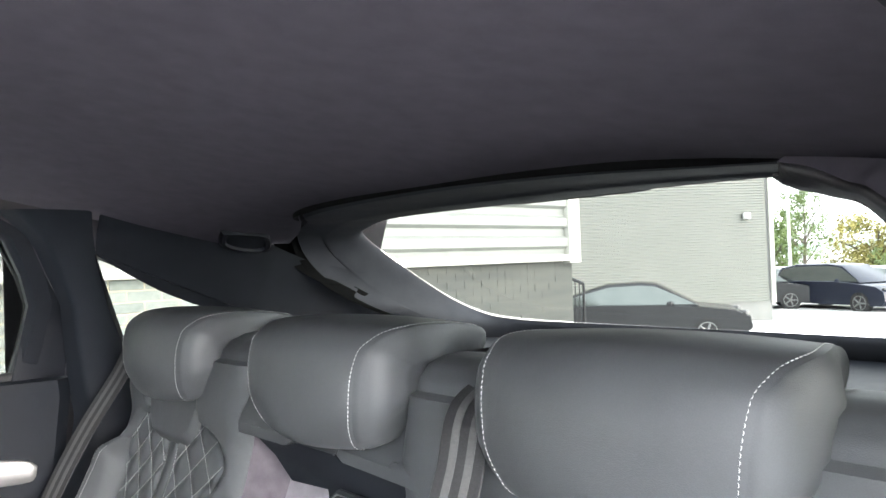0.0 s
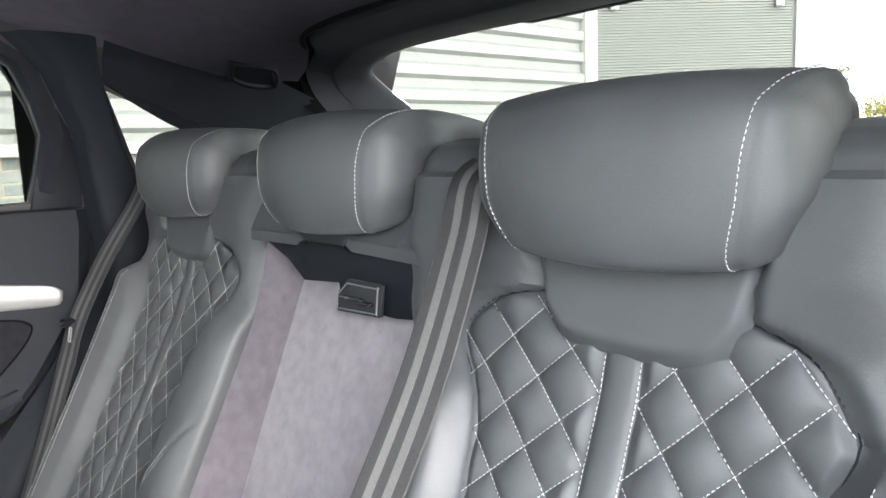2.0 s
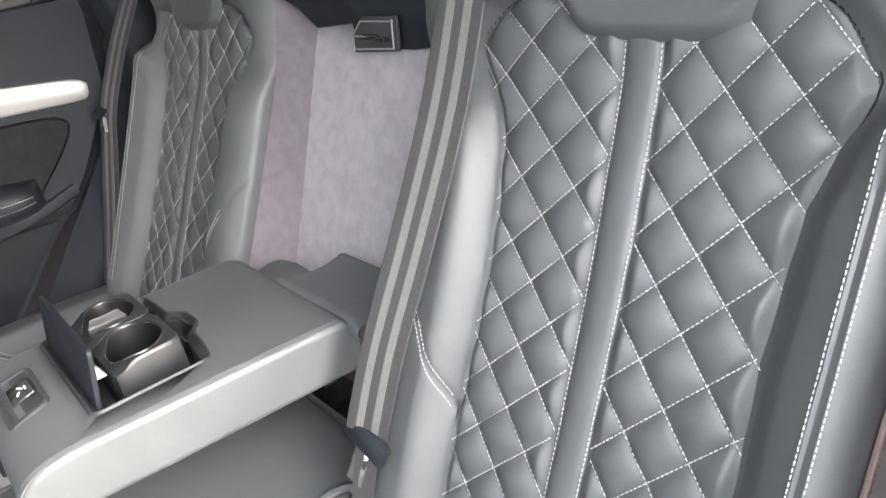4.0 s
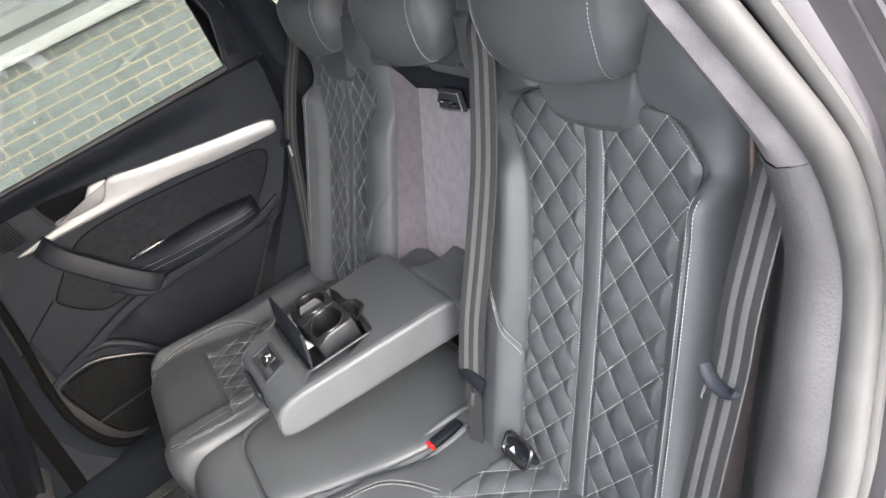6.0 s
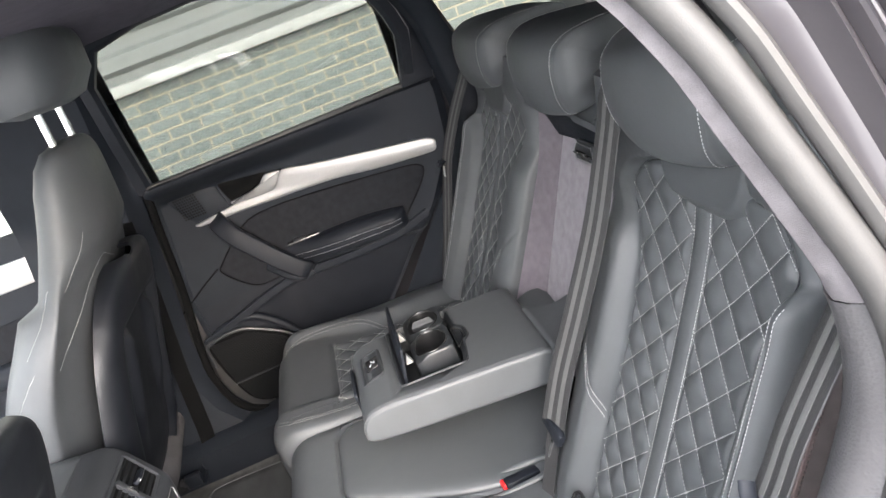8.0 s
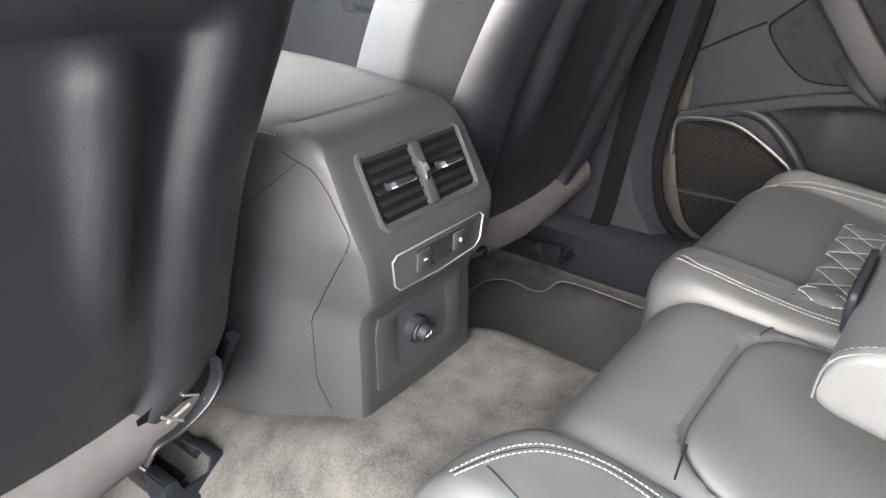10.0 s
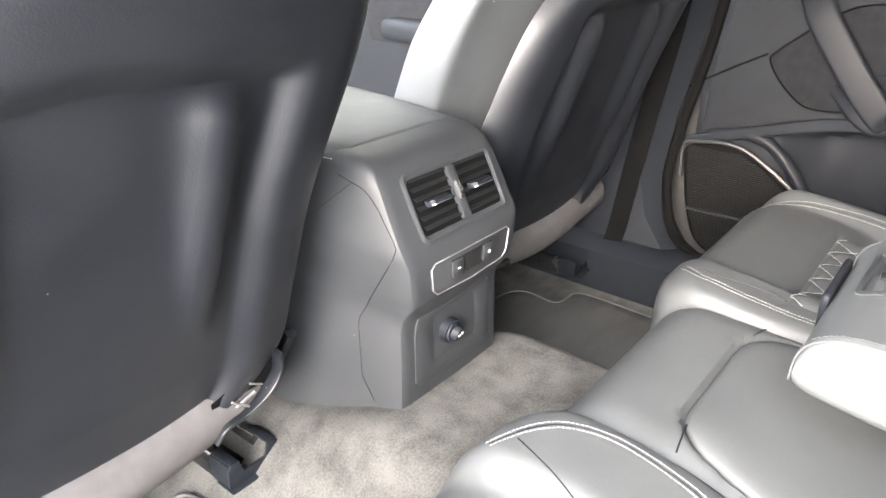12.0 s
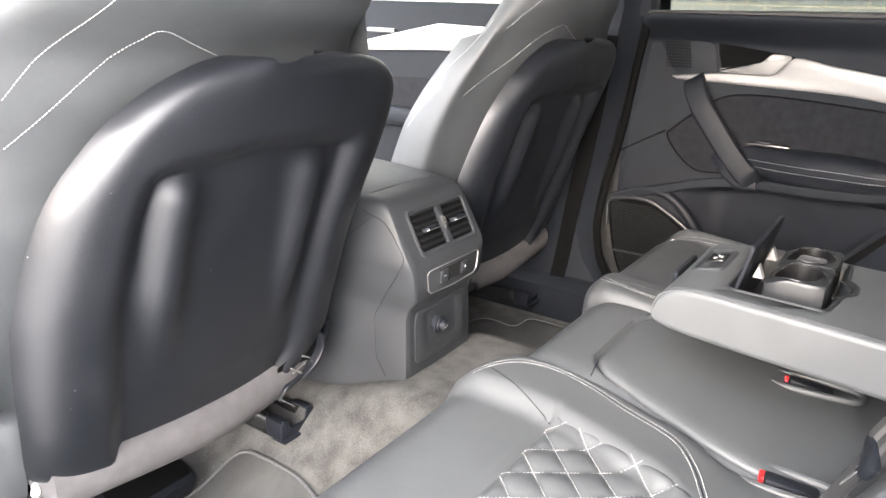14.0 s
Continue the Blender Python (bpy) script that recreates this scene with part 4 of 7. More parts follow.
# ---- seat belts ----
def belt(name, pts, ups, label, width=0.043, stripes=True):
    root = thing(name, label, "seat belt", "rear seat belts", at=pts[0])
    path = smooth_path(pts, 48)
    uu = [Vector(u) for u in ups]

    def up(t):
        k = t * (len(uu) - 1)
        i = min(int(k), len(uu) - 2)
        return uu[i].lerp(uu[i + 1], k - i)
    bm = B()
    sweep(bm, path, [(-width / 2, 0), (-width / 2 + 0.001, 0.0009), (width / 2 - 0.001, 0.0009), (width / 2, 0), (width / 2 - 0.001, -0.0009), (-width / 2 + 0.001, -0.0009)], up=up)
    web = part("webbing", bm, M_BELT, root)
    if stripes:
        for off in (-0.0078, 0.0078):
            bm = B()
            sweep(bm, path, [(off - 0.0036, 0.0008), (off + 0.0036, 0.0008), (off + 0.0036, 0.0012), (off - 0.0036, 0.0012)], up=up)
            part("woven_stripe", bm, M_STRIPE, web, "lighter woven stripe")
    return root


M_STRIPE = varied("belt_stripe", (0.0713, 0.07245, 0.0713), (0.09775, 0.0989, 0.0966), 0.50, 500, 0.5, 1200, spec=0.3)
midbelt = belt("middle_seat_belt", [(0.225, 0.305, 1.168), (0.232, 0.262, 1.150), (0.240, 0.236, 1.10), (0.235, 0.195, 1.0), (0.222, 0.148, 0.90), (0.207, 0.105, 0.81), (0.198, 0.078, 0.745), (0.196, 0.072, 0.728)], [(0.2, -0.2, 1), (0.25, -1, 0.4), (0.35, -1, 0.35), (0.45, -1, 0.4), (0.55, -1, 0.35)], "black seat belt with pale woven stripes, hanging over the quilted seat")
bm = B()
box(bm, (0.196, 0.070, 0.722), (0.054, 0.012, 0.022), 0.005, turn=Euler((radians(-25), radians(20), 0)).to_matrix())
tong = part("belt_tongue", bm, M_HARD, midbelt)
bm = B()
box(bm, (0.190, 0.058, 0.696), (0.020, 0.003, 0.034), 0.001, turn=Euler((radians(-25), radians(12), 0)).to_matrix())
part("tongue_blade", bm, M_CHROME, tong)
bm = B()
sweep(bm, smooth_path([(0.198, 0.066, 0.715), (0.200, 0.050, 0.675), (0.203, 0.030, 0.63)], 10), [(-0.012, 0), (0.012, 0), (0.012, -0.0015), (-0.012, -0.0015)], up=(0.4, -1, 0.2))
part("lower_webbing", bm, M_BELT, midbelt)
for sd, bx, lab in ((-1, 0.595, "black seat belt hanging beside the far seat back"), (1, 0.632, "black seat belt with pale stripes beside the near seat back")):
    ob = belt("outer_seat_belt", [(sd * bx, 0.300, 1.16), (sd * bx, 0.262, 1.105), (sd * bx, 0.226, 1.059), (sd * bx, 0.167, 0.978), (sd * bx, 0.137, 0.927), (sd * bx, 0.078, 0.841), (sd * bx, 0.02, 0.75), (sd * bx, -0.03, 0.66)] if sd > 0 else [(sd * bx, 0.300, 1.16), (sd * bx, 0.272, 1.105), (sd * bx, 0.215, 1.02), (sd * bx, 0.165, 0.93), (sd * bx, 0.140, 0.86), (sd * bx, 0.105, 0.76), (sd * bx, 0.06, 0.64)], [(-sd * 0.35, -1, 0.4), (-sd * 0.35, -1, 0.4)] if sd < 0 else [(-0.25, -1, 0.4), (-0.25, -1, 0.4)], lab, 0.044)
    c = Vector((sd * bx, 0.128 if sd > 0 else 0.148, 0.922))
    bm = B()
    k = 0.62
    sweep(bm, smooth_path([c + Vector((-sd * q, y, z)) * k for q, y, z in ((0.027, 0.004, 0.013), (0.018, -0.002, 0.005), (0.004, -0.006, -0.003), (-0.012, -0.006, -0.006), (-0.022, -0.003, -0.004), (-0.026, 0.002, 0.001))], 26), circle(0.0062 * k, 12, 0.0115 * k), up=(0, -1, 0.3))
    tg = part("belt_tongue", bm, M_HARD, ob)
    bm = B()
    sweep(bm, [c + Vector((-sd * (0.014 - 0.35 * z + x), -0.002 + 0.3 * z, -0.016 + z)) for x, z in rrect(0.011, 0.020, 0.002)], circle(0.0012, 6), closed=True, up=(0, 1, 0))
    part("tongue_blade", bm, M_STEEL, tg)

# ---- centre console end with air vents ----
console = thing("centre_console", "grey plastic console end with two air vents and a power socket", "console", at=(0, -0.6, 0.5))
# cross-sections from top to bottom: height, rear face y, half width, front y
bm = B()
SEC = [(0.829, -0.632, 0.084), (0.828, -0.612, 0.090), (0.824, -0.596, 0.094), (0.815, -0.583, 0.096), (0.800, -0.572, 0.098), (0.770, -0.556, 0.100), (0.748, -0.544, 0.101), (0.738, -0.538, 0.101), (0.730, -0.5345, 0.100), (0.722, -0.533, 0.098), (0.700, -0.5325, 0.095), (0.678, -0.534, 0.092), (0.672, -0.538, 0.090), (0.656, -0.550, 0.088), (0.640, -0.553, 0.089), (0.600, -0.551, 0.090), (0.552, -0.550, 0.091), (0.47, -0.548, 0.092)]
loops = []
for z, y, w in SEC:
    out = []
    fl = 0.018 + 0.03 * sm((0.70 - z) / 0.2)
    side = [(w, y - 0.002), (w + 0.004, y - 0.012), (w + 0.008, y - 0.045), (w + 0.010 + fl * 0.3, y - 0.10), (w + 0.012 + fl, -0.80), (w + 0.012 + fl, -1.05)]
    half = [(w * 0.5, y + 0.0006), (w - 0.012, y + 0.0002), (w - 0.004, y - 0.0002)] + side
    out = [(-x, yy, z) for x, yy in reversed(half)] + [(0, y + 0.001, z)] + [(x, yy, z) for x, yy in half]
    loops.append(out)
rings(bm, loops, closed=False)
body = part("console_body", bm, M_CONSOLE, console)


def side_x(y, z):
    """The half width of the console's flank at (y, z)."""
    zs = [q[0] for q in reversed(SEC)]
    y0 = lerp_list(z, zs, [q[1] for q in reversed(SEC)])
    w = lerp_list(z, zs, [q[2] for q in reversed(SEC)])
    fl = 0.018 + 0.03 * sm((0.70 - z) / 0.2)
    return lerp_list(-y, [0.002 - y0, 0.012 - y0, 0.045 - y0, 0.10 - y0, 0.80, 1.05], [w, w + 0.004, w + 0.008, w + 0.010 + fl * 0.3, w + 0.012 + fl, w + 0.012 + fl])


def on_flank(s, pts, n):
    """Points along straight runs from corner to corner, laid on the console's flank."""
    out = []
    for (ya, za), (yb, zb) in zip(pts, pts[1:]):
        for k in range(n):
            y, z = ya + (yb - ya) * k / n, za + (zb - za) * k / n
            out.append((s * (side_x(y, z) + 0.0001), y, z))
    return out


# side panel joint lines
for s in (1, -1):
    bm = B()
    bend = smooth2d([(-0.625, 0.809), (-0.607, 0.804), (-0.592, 0.800), (-0.581, 0.792), (-0.572, 0.782)], 10)
    edge = bend + [(-0.5515, 0.752), (-0.5485, 0.746), (-0.5500, 0.737), (-0.6065, 0.646), (-0.6085, 0.638), (-0.604, 0.571), (-0.601, 0.563), (-0.585, 0.535)]
    sweep(bm, on_flank(s, edge, 6), circle(0.0005, 5))
    sweep(bm, on_flank(s, [(-0.607, 0.8035), (-0.680, 0.740)], 8), circle(0.0003, 5))
    part("panel_joint", bm, M_SHADE_RUBBER, body)
# padded lid in front of the console's end
bm = B()
lid_rows = []
for y, k, dz in ((-0.6325, 0.93, -0.006), (-0.6345, 0.97, -0.0015), (-0.640, 1.0, 0.0), (-0.66, 1.0, 0.001), (-0.70, 1.0, 0.002), (-0.76, 1.0, 0.003), (-0.82, 1.0, 0.003), (-0.90, 1.0, 0.003), (-1.0, 1.0, 0.002)):
    w = lerp_list(-y, [0.63, 0.70, 0.80, 1.0], [0.102, 0.113, 0.126, 0.126]) * k
    zl = lerp_list(-y, [0.63, 0.68, 0.72], [0.806, 0.760, 0.745])
    half_l = [(w - 0.004, zl), (w, zl + 0.004), (w + 0.001, 0.816 + dz), (w - 0.0005, 0.8185 + dz), (w - 0.002, 0.8235 + dz), (w - 0.008, 0.8285 + dz), (w - 0.03, 0.8315 + dz), (w * 0.4, 0.8325 + dz)]
    lid_rows.append([(x, y, z) for x, z in half_l] + [(-x, y, z) for x, z in reversed(half_l)])
rings(bm, lid_rows)
lidc = part("console_lid", bm, M_LEATHER, console, "padded leather console lid")
bm = B()
for z, o in ((0.8215, 0.0), (0.8125, 0.0018)):
    dashes(bm, [(lerp_list(0.637 + 0.004 * j, [0.63, 0.70, 0.80, 1.0], [0.102, 0.113, 0.126, 0.126]) - 0.0008 + o, -0.637 - 0.004 * j, z + 0.0005) for j in range(70)], None, normal=(1, 0, 0.3))
part("stitching", bm, M_THREAD, lidc, kind="stuff")


# dark gap round the lid
bm = B()
gap = [(0.1195, -0.74, 0.745), (0.1165, -0.715, 0.745), (0.1085, -0.676, 0.762), (0.1045, -0.640, 0.800), (0.1015, -0.6315, 0.816), (0.097, -0.6312, 0.8240)]
sweep(bm, smooth_path(gap, 60), circle(0.0009, 6))
part("lid_gap", bm, M_SHADE_RUBBER, lidc)


def face_y(z):
    zs = [s[0] for s in reversed(SEC)]
    ys = [s[1] for s in reversed(SEC)]
    return lerp_list(z, zs, ys)


def on_face(x, z, lift=0.0):
    d = (face_y(z + 0.004) - face_y(z - 0.004)) / 0.008
    n = Vector((0, 1, -d)).normalized()
    return Vector((x, face_y(z), z)) + n * lift


# vent surround
vent_c, vent_w, vent_h = (-0.006, 0.774), 0.152, 0.066


def face_loop(pr, c, lift):
    return [on_face(c[0] + x, c[1] + z, lift) for x, z in pr]


bm = B()
o1, o2, i1 = rrect(vent_w, vent_h, 0.009), rrect(vent_w - 0.005, vent_h - 0.005, 0.007), rrect(vent_w - 0.012, vent_h - 0.013, 0.005)
rings(bm, [face_loop(o1, vent_c, -0.001), face_loop(o1, vent_c, 0.0035), face_loop(o2, vent_c, 0.0045), face_loop(i1, vent_c, 0.002), face_loop(i1, vent_c, -0.004)], caps=(False, False))
sur = part("vent_surround", bm, M_CONSOLE, console)
# flat black sheet painting in the shade behind the vent slats
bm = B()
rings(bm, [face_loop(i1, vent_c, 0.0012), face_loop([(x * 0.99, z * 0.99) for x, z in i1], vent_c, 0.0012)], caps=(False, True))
part("vent_shade", bm, M_SHADE_RUBBER, sur)
for k, cx in enumerate((-0.043, 0.031)):
    for j in range(6):
        z = 0.752 + j * 0.0092
        bm = B()
        a, b = cx - 0.0295, cx + 0.0295
        rings(bm, [[on_face(x, z, 0.0045), on_face(x, z + 0.0012, 0.0048), on_face(x, z + 0.0044, 0.0018), on_face(x, z + 0.0034, 0.0014)] for x in (a, b)])
        part("vent_slat", bm, M_SLAT, sur)
    # a rounded thumb tab on the middle slat, bright along its lip
    bm = B()
    rings(bm, [[on_face(cx + x, 0.7725 + dz, h * q + 0.003 * (1 - q)) for dz, h in ((0, 0.004), (-0.0008, 0.0125), (0.0, 0.0150), (0.0022, 0.0155), (0.0042, 0.0140), (0.0062, 0.0040))] for x, q in ((-0.0172, 0.35), (-0.0160, 0.75), (-0.0135, 0.97), (0, 1), (0.0135, 0.97), (0.0160, 0.75), (0.0172, 0.35))])
    tab = part("vent_tab", bm, M_HARD, sur)
    bm = B()
    sweep(bm, [on_face(cx + x, 0.7722, h) for x, h in ((-0.0160, 0.0115), (-0.0135, 0.0148), (-0.006, 0.0153), (0.006, 0.0153), (0.0135, 0.0148), (0.0160, 0.0115))], circle(0.0004, 6), up=(0, 0, 1))
    part("tab_edge", bm, M_STEEL, tab)
bm = B()
rings(bm, [face_loop(rrect(0.013, vent_h - 0.013, 0.002), vent_c, 0.0), face_loop(rrect(0.013, vent_h - 0.013, 0.002), vent_c, 0.0064), face_loop(rrect(0.010, vent_h - 0.016, 0.002), vent_c, 0.0070)], caps=(False, True))
mul = part("vent_mullion", bm, M_CONSOLE, sur)
bm = B()
for j in range(16):
    a = radians(-70 + 140 * j / 15)
    rings(bm, [[on_face(-0.006 + x, 0.776 + 0.0105 * math.sin(a + da), 0.0035 + 0.0075 * math.cos(a + da) + q) for x, q in ((-0.0028, 0), (0.0028, 0), (0.0028, -0.003), (-0.0028, -0.003))] for da in (-0.05, 0.05)])
part("vent_wheel", bm, M_CHROME, mul, "ribbed chrome thumb wheel")
# climate strip
cl_c = (-0.004, 0.7015)
bm = B()
pl = [(-0.072, 0.014), (-0.066, 0.019), (0.066, 0.019), (0.072, 0.014), (0.068, -0.012), (0.060, -0.019), (0.0, -0.0215), (-0.060, -0.019), (-0.068, -0.012)]
rings(bm, [face_loop(pl, cl_c, -0.001), face_loop(pl, cl_c, 0.0022), face_loop([(x * 0.985, z * 0.95) for x, z in pl], cl_c, 0.0028)], caps=(False, True))
clim = part("climate_panel", bm, M_CONSOLE, console, "rear climate control strip")
bm = B()
sweep(bm, [on_face(cl_c[0] + x, cl_c[1] + z, 0.0028) for x, z in pl], circle(0.0008, 6), up=(0, 1, 0), closed=True)
part("climate_rim", bm, M_SILVER, clim)
bm = B()
dp = rrect(0.078, 0.022, 0.002)
rings(bm, [face_loop(dp, (cl_c[0], 0.7035), 0.002), face_loop(dp, (cl_c[0], 0.7035), 0.0036)], caps=(False, True))
disp = part("display", bm, M_GLOSS, clim, "glossy black display strip")
for cx, ch in ((0.0245, "-"), (-0.0325, "+")):
    bm = B()
    bp = rrect(0.020, 0.019, 0.002)
    rings(bm, [face_loop(bp, (cx, 0.7035), 0.003), face_loop(bp, (cx, 0.7035), 0.0052), face_loop([(x * 0.92, z * 0.92) for x, z in bp], (cx, 0.7035), 0.0058)], caps=(False, True))
    part("button", bm, M_CONSOLE, disp)
    bm = B()
    box(bm, on_face(cx, 0.7035, 0.006), (0.0045, 0.0006, 0.0009))
    if ch == "+":
        box(bm, on_face(cx, 0.7035, 0.006), (0.0009, 0.0006, 0.0045))
    part("marking", bm, M_WHITE, disp, "white plus sign" if ch == "+" else "white minus sign")
# socket panel
bm = B()
sp = [(-0.064, 0.042), (0.070, 0.042), (0.074, 0.02), (0.074, -0.040), (0.066, -0.047), (-0.060, -0.047), (-0.068, -0.040), (-0.068, 0.02)]
sc = (-0.004, 0.606)
rings(bm, [face_loop(sp, sc, -0.002), face_loop(sp, sc, 0.0016), face_loop([(x * 0.97, z * 0.96) for x, z in sp], sc, 0.0024), face_loop([(x * 0.60, z * 0.70 + 0.004) for x, z in sp], sc, 0.0024), face_loop([(x * 0.55, z * 0.62 + 0.006) for x, z in sp], sc, -0.0)], caps=(False, True))
sock_p = part("socket_panel", bm, M_CONSOLE, console)
bm = B()
c0 = Vector((0.012, -0.552, 0.612))
rod(bm, c0, c0 + Vector((0, 0.010, -0.001)), 0.0150, 20)
rod(bm, c0 + Vector((0, 0.010, -0.001)), c0 + Vector((0, 0.013, -0.001)), 0.0125, 20, 0.0115)
rod(bm, c0 + Vector((0, 0.012, 0)), c0 + Vector((-0.001, 0.020, -0.002)), 0.0095, 18, 0.0088)
sock = part("socket_cap", bm, M_HARD, sock_p, "round black socket cap")
tx = bpy.data.curves.new("socket_text", "FONT")
tx.body, tx.size, tx.align_x, tx.align_y, tx.extrude = "12 V", 0.0056, "CENTER", "CENTER", 0.0002
tob = new("socket_text", tx)
tob.data.materials.append(M_WHITE)
tob.matrix_world = Matrix.Translation(c0 + Vector((-0.001, 0.0204, -0.002))) @ Euler((radians(90), 0, radians(180))).to_matrix().to_4x4()
bpy.context.view_layer.update()
dg = bpy.context.evaluated_depsgraph_get()
tme = bpy.data.meshes.new_from_object(tob.evaluated_get(dg))
tme.transform(tob.matrix_world)
tbm = B()
tbm.from_mesh(tme)
bpy.data.objects.remove(tob)
part("lettering", tbm, M_WHITE, sock, "white 12 V lettering", smooth=False)

# ---- front seats ----
def shell_y(z):
    return -0.655 + 0.30 * (z - 0.60) - 0.10 * max(0.0, 0.66 - z)


def floor_z(x, y):
    hump = 0.50 + 0.045 * sm((y + 0.72) / 0.2)
    flat = 0.372
    w = 0.12
    a = abs(x)
    near = 1 if x > 0 else 0
    t = sm((a - w) / (0.15 + 0.08 * near))
    z = hump + (flat - hump) * t
    z += 0.05 * sm((y + 0.36) / 0.14) * sm((a - 0.15) / 0.1) - 0.06 * sm((y + 0.36) / 0.14) * (1 - sm((a - 0.12) / 0.1))
    z += 0.012 * (noise.noise(Vector((x * 6, y * 6, 0))) * 0.5)
    if a > 0.60:
        z += 0.10 * sm((a - 0.60) / 0.07)
    return z


def soft_table(z, zs, ws):
    """A smooth curve through a table."""
    key = tuple(zs)
    if key not in TABLES:
        p = smooth_path([(a, b, 0) for a, b in zip(zs, ws)], 160)
        TABLES[key] = ([q.x for q in p], [q.y for q in p])
    return lerp_list(z, *TABLES[key])


TABLES = {}
# the two white seams over each front seat's shoulder
SHOULDER = {-1: ([(-0.43, -0.564, 1.052), (-0.36, -0.54, 1.073), (-0.322, -0.532, 1.081), (-0.29, -0.549, 1.07), (-0.231, -0.58, 1.031), (-0.168, -0.62, 0.985), (-0.136, -0.656, 0.955), (-0.127, -0.721, 0.896)],
                 [(-0.235, -0.49, 1.135), (-0.218, -0.515, 1.113), (-0.177, -0.574, 1.072), (-0.141, -0.604, 1.038), (-0.132, -0.643, 0.999)]),
            1: ([(0.40, -0.566, 1.050), (0.431, -0.557, 1.061), (0.475, -0.542, 1.075), (0.496, -0.555, 1.065), (0.535, -0.579, 1.034), (0.574, -0.601, 0.995), (0.597, -0.62, 0.972)],
                [(0.52, -0.49, 1.125), (0.536, -0.518, 1.10), (0.558, -0.554, 1.074), (0.581, -0.582, 1.046), (0.60, -0.596, 1.019)])}


def front_seat(side, label):
    cx = side * 0.373
    root = thing("front_seat_unit", label, "car seat", "front seats", at=(cx, -0.85, 0.45))

    def half_w(z):
        zs, ws = [0.585, 0.61, 0.70, 0.777, 0.827, 0.918, 0.974, 1.0, 1.02, 1.034, 1.043, 1.046], [0.20, 0.226, 0.238, 0.243, 0.240, 0.215, 0.175, 0.145, 0.113, 0.080, 0.045, 0.012]
        return soft_table(z, zs, ws)
    # hard shell of the seat back
    bm = B()

    def shell(u, v):
        z = 0.585 + 0.46 * v
        w = half_w(z)
        # the inner top corner is squarer than the outer one
        x = w * (2 * u - 1)
        t = abs(2 * u - 1)
        inner = u < 0.5
        if inner:
            x = (2 * u - 1) * soft_table(z, [0.58, 0.60, 0.645, 0.72, 0.82, 0.933, 0.984, 1.01, 1.027, 1.038, 1.044, 1.0461], [0.155, 0.175, 0.203, 0.206, 0.211, 0.236, 0.241, 0.233, 0.213, 0.180, 0.125, 0.030])
        y = shell_y(z) + 0.022 * (1 - t ** 2.4)
        rimx = sm((t - 0.57) / 0.15)
        top = sm((z - 0.928 - 0.02 * (1 - t)) / 0.028)
        dish = (1 - rimx) * (1 - top)
        y -= 0.021 * dish
        lobe = math.exp(-((t - 0.40 - 0.25 * (z - 0.75) * (-1 if inner else 1)) / (0.062 + 0.15 * max(0.0, z - 0.68))) ** 2) * sm((z - 0.68) / 0.14) * sm((0.95 - z) / 0.04)
        y += 0.019 * lobe * dish
        y -= 0.022 * max(0.0, (t - 0.78) / 0.22) ** 3 + 0.004 * sm((z - 1.03) / 0.016)
        return (cx + x, y, z)
    grid(bm, lambda u, v: shell(0.5 + 0.5 * math.sin((u - 0.5) * math.pi), 1 - (1 - v) ** 1.5), 90, 110)
    # a turned-in rim
    sh = part("seat_back_shell", bm, M_SHELL, root, "black grained plastic seat back shell", sharp=75)
    so = sh.modifiers.new("thickness", "SOLIDIFY")
    so.thickness, so.offset = 0.006, 1.0
    # upholstery in front of the shell
    bm = B()
    sec = []
    N = 72
    rows_u = [Vector(q) for q in ((0.56, 0.20, 0.02), (0.62, 0.235, 0.0), (0.72, 0.252, -0.012), (0.82, 0.262, -0.012), (0.90, 0.264, -0.010), (0.96, 0.258, -0.004), (1.01, 0.246, 0.004), (1.05, 0.226, 0.008), (1.10, 0.196, 0.006), (1.16, 0.162, 0.002), (1.22, 0.140, -0.004), (1.255, 0.122, -0.012), (1.275, 0.095, -0.025), (1.282, 0.05, -0.04))]
    for z, w, yb in [tuple(p) for p in smooth_path(rows_u, 52)]:
        dep = lerp_list(z, [0.56, 0.62, 0.72, 0.82, 0.90, 0.96, 1.01, 1.05, 1.10, 1.16, 1.22, 1.255, 1.275, 1.282], [0.13, 0.15, 0.17, 0.18, 0.17, 0.155, 0.14, 0.13, 0.12, 0.11, 0.10, 0.085, 0.06, 0.03])
        loop = []
        yc = shell_y(min(z, 1.10)) + 0.30 * max(0.0, z - 1.10) + yb
        for k in range(N):
            a = 2 * math.pi * k / N
            c, s = math.cos(a), math.sin(a)
            e = 2.6 if side > 0 else 2.15
            r = (abs(c) ** e + abs(s) ** e) ** (-1 / e)
            bol = 0.035 * math.exp(-((abs(c * r) - 0.85) / 0.15) ** 2) if s < 0 and z < 1.05 else 0
            inn = c * side < 0 and side > 0
            narrow = 1 - ((0.27 if inn else 0.02 if c * side < 0 else 0.10) * sm((s + 0.6) / 0.6) * sm((1.03 - z) / 0.08))
            outw = 1 + 0.20 * sm((z - 0.62) / 0.12) * sm((1.26 - z) / 0.12) * (1 if c * side > 0 else 0)
            loop.append((cx + w * narrow * outw * c * r, yc - dep / 2 + dep / 2 * s * r - bol - ((0.054 * sm(s / 0.3) if side > 0 else 0.030 * sm(s / 0.7)) * sm((1.12 - z) / 0.075)), z))
        sec.append(loop)
    rings(bm, sec)
    up = part("upholstery", bm, M_LEATHER, root, sharp=88)
    # seams over the back of the shoulders
    skin = up.evaluated_get(bpy.context.evaluated_depsgraph_get())
    bm = B()
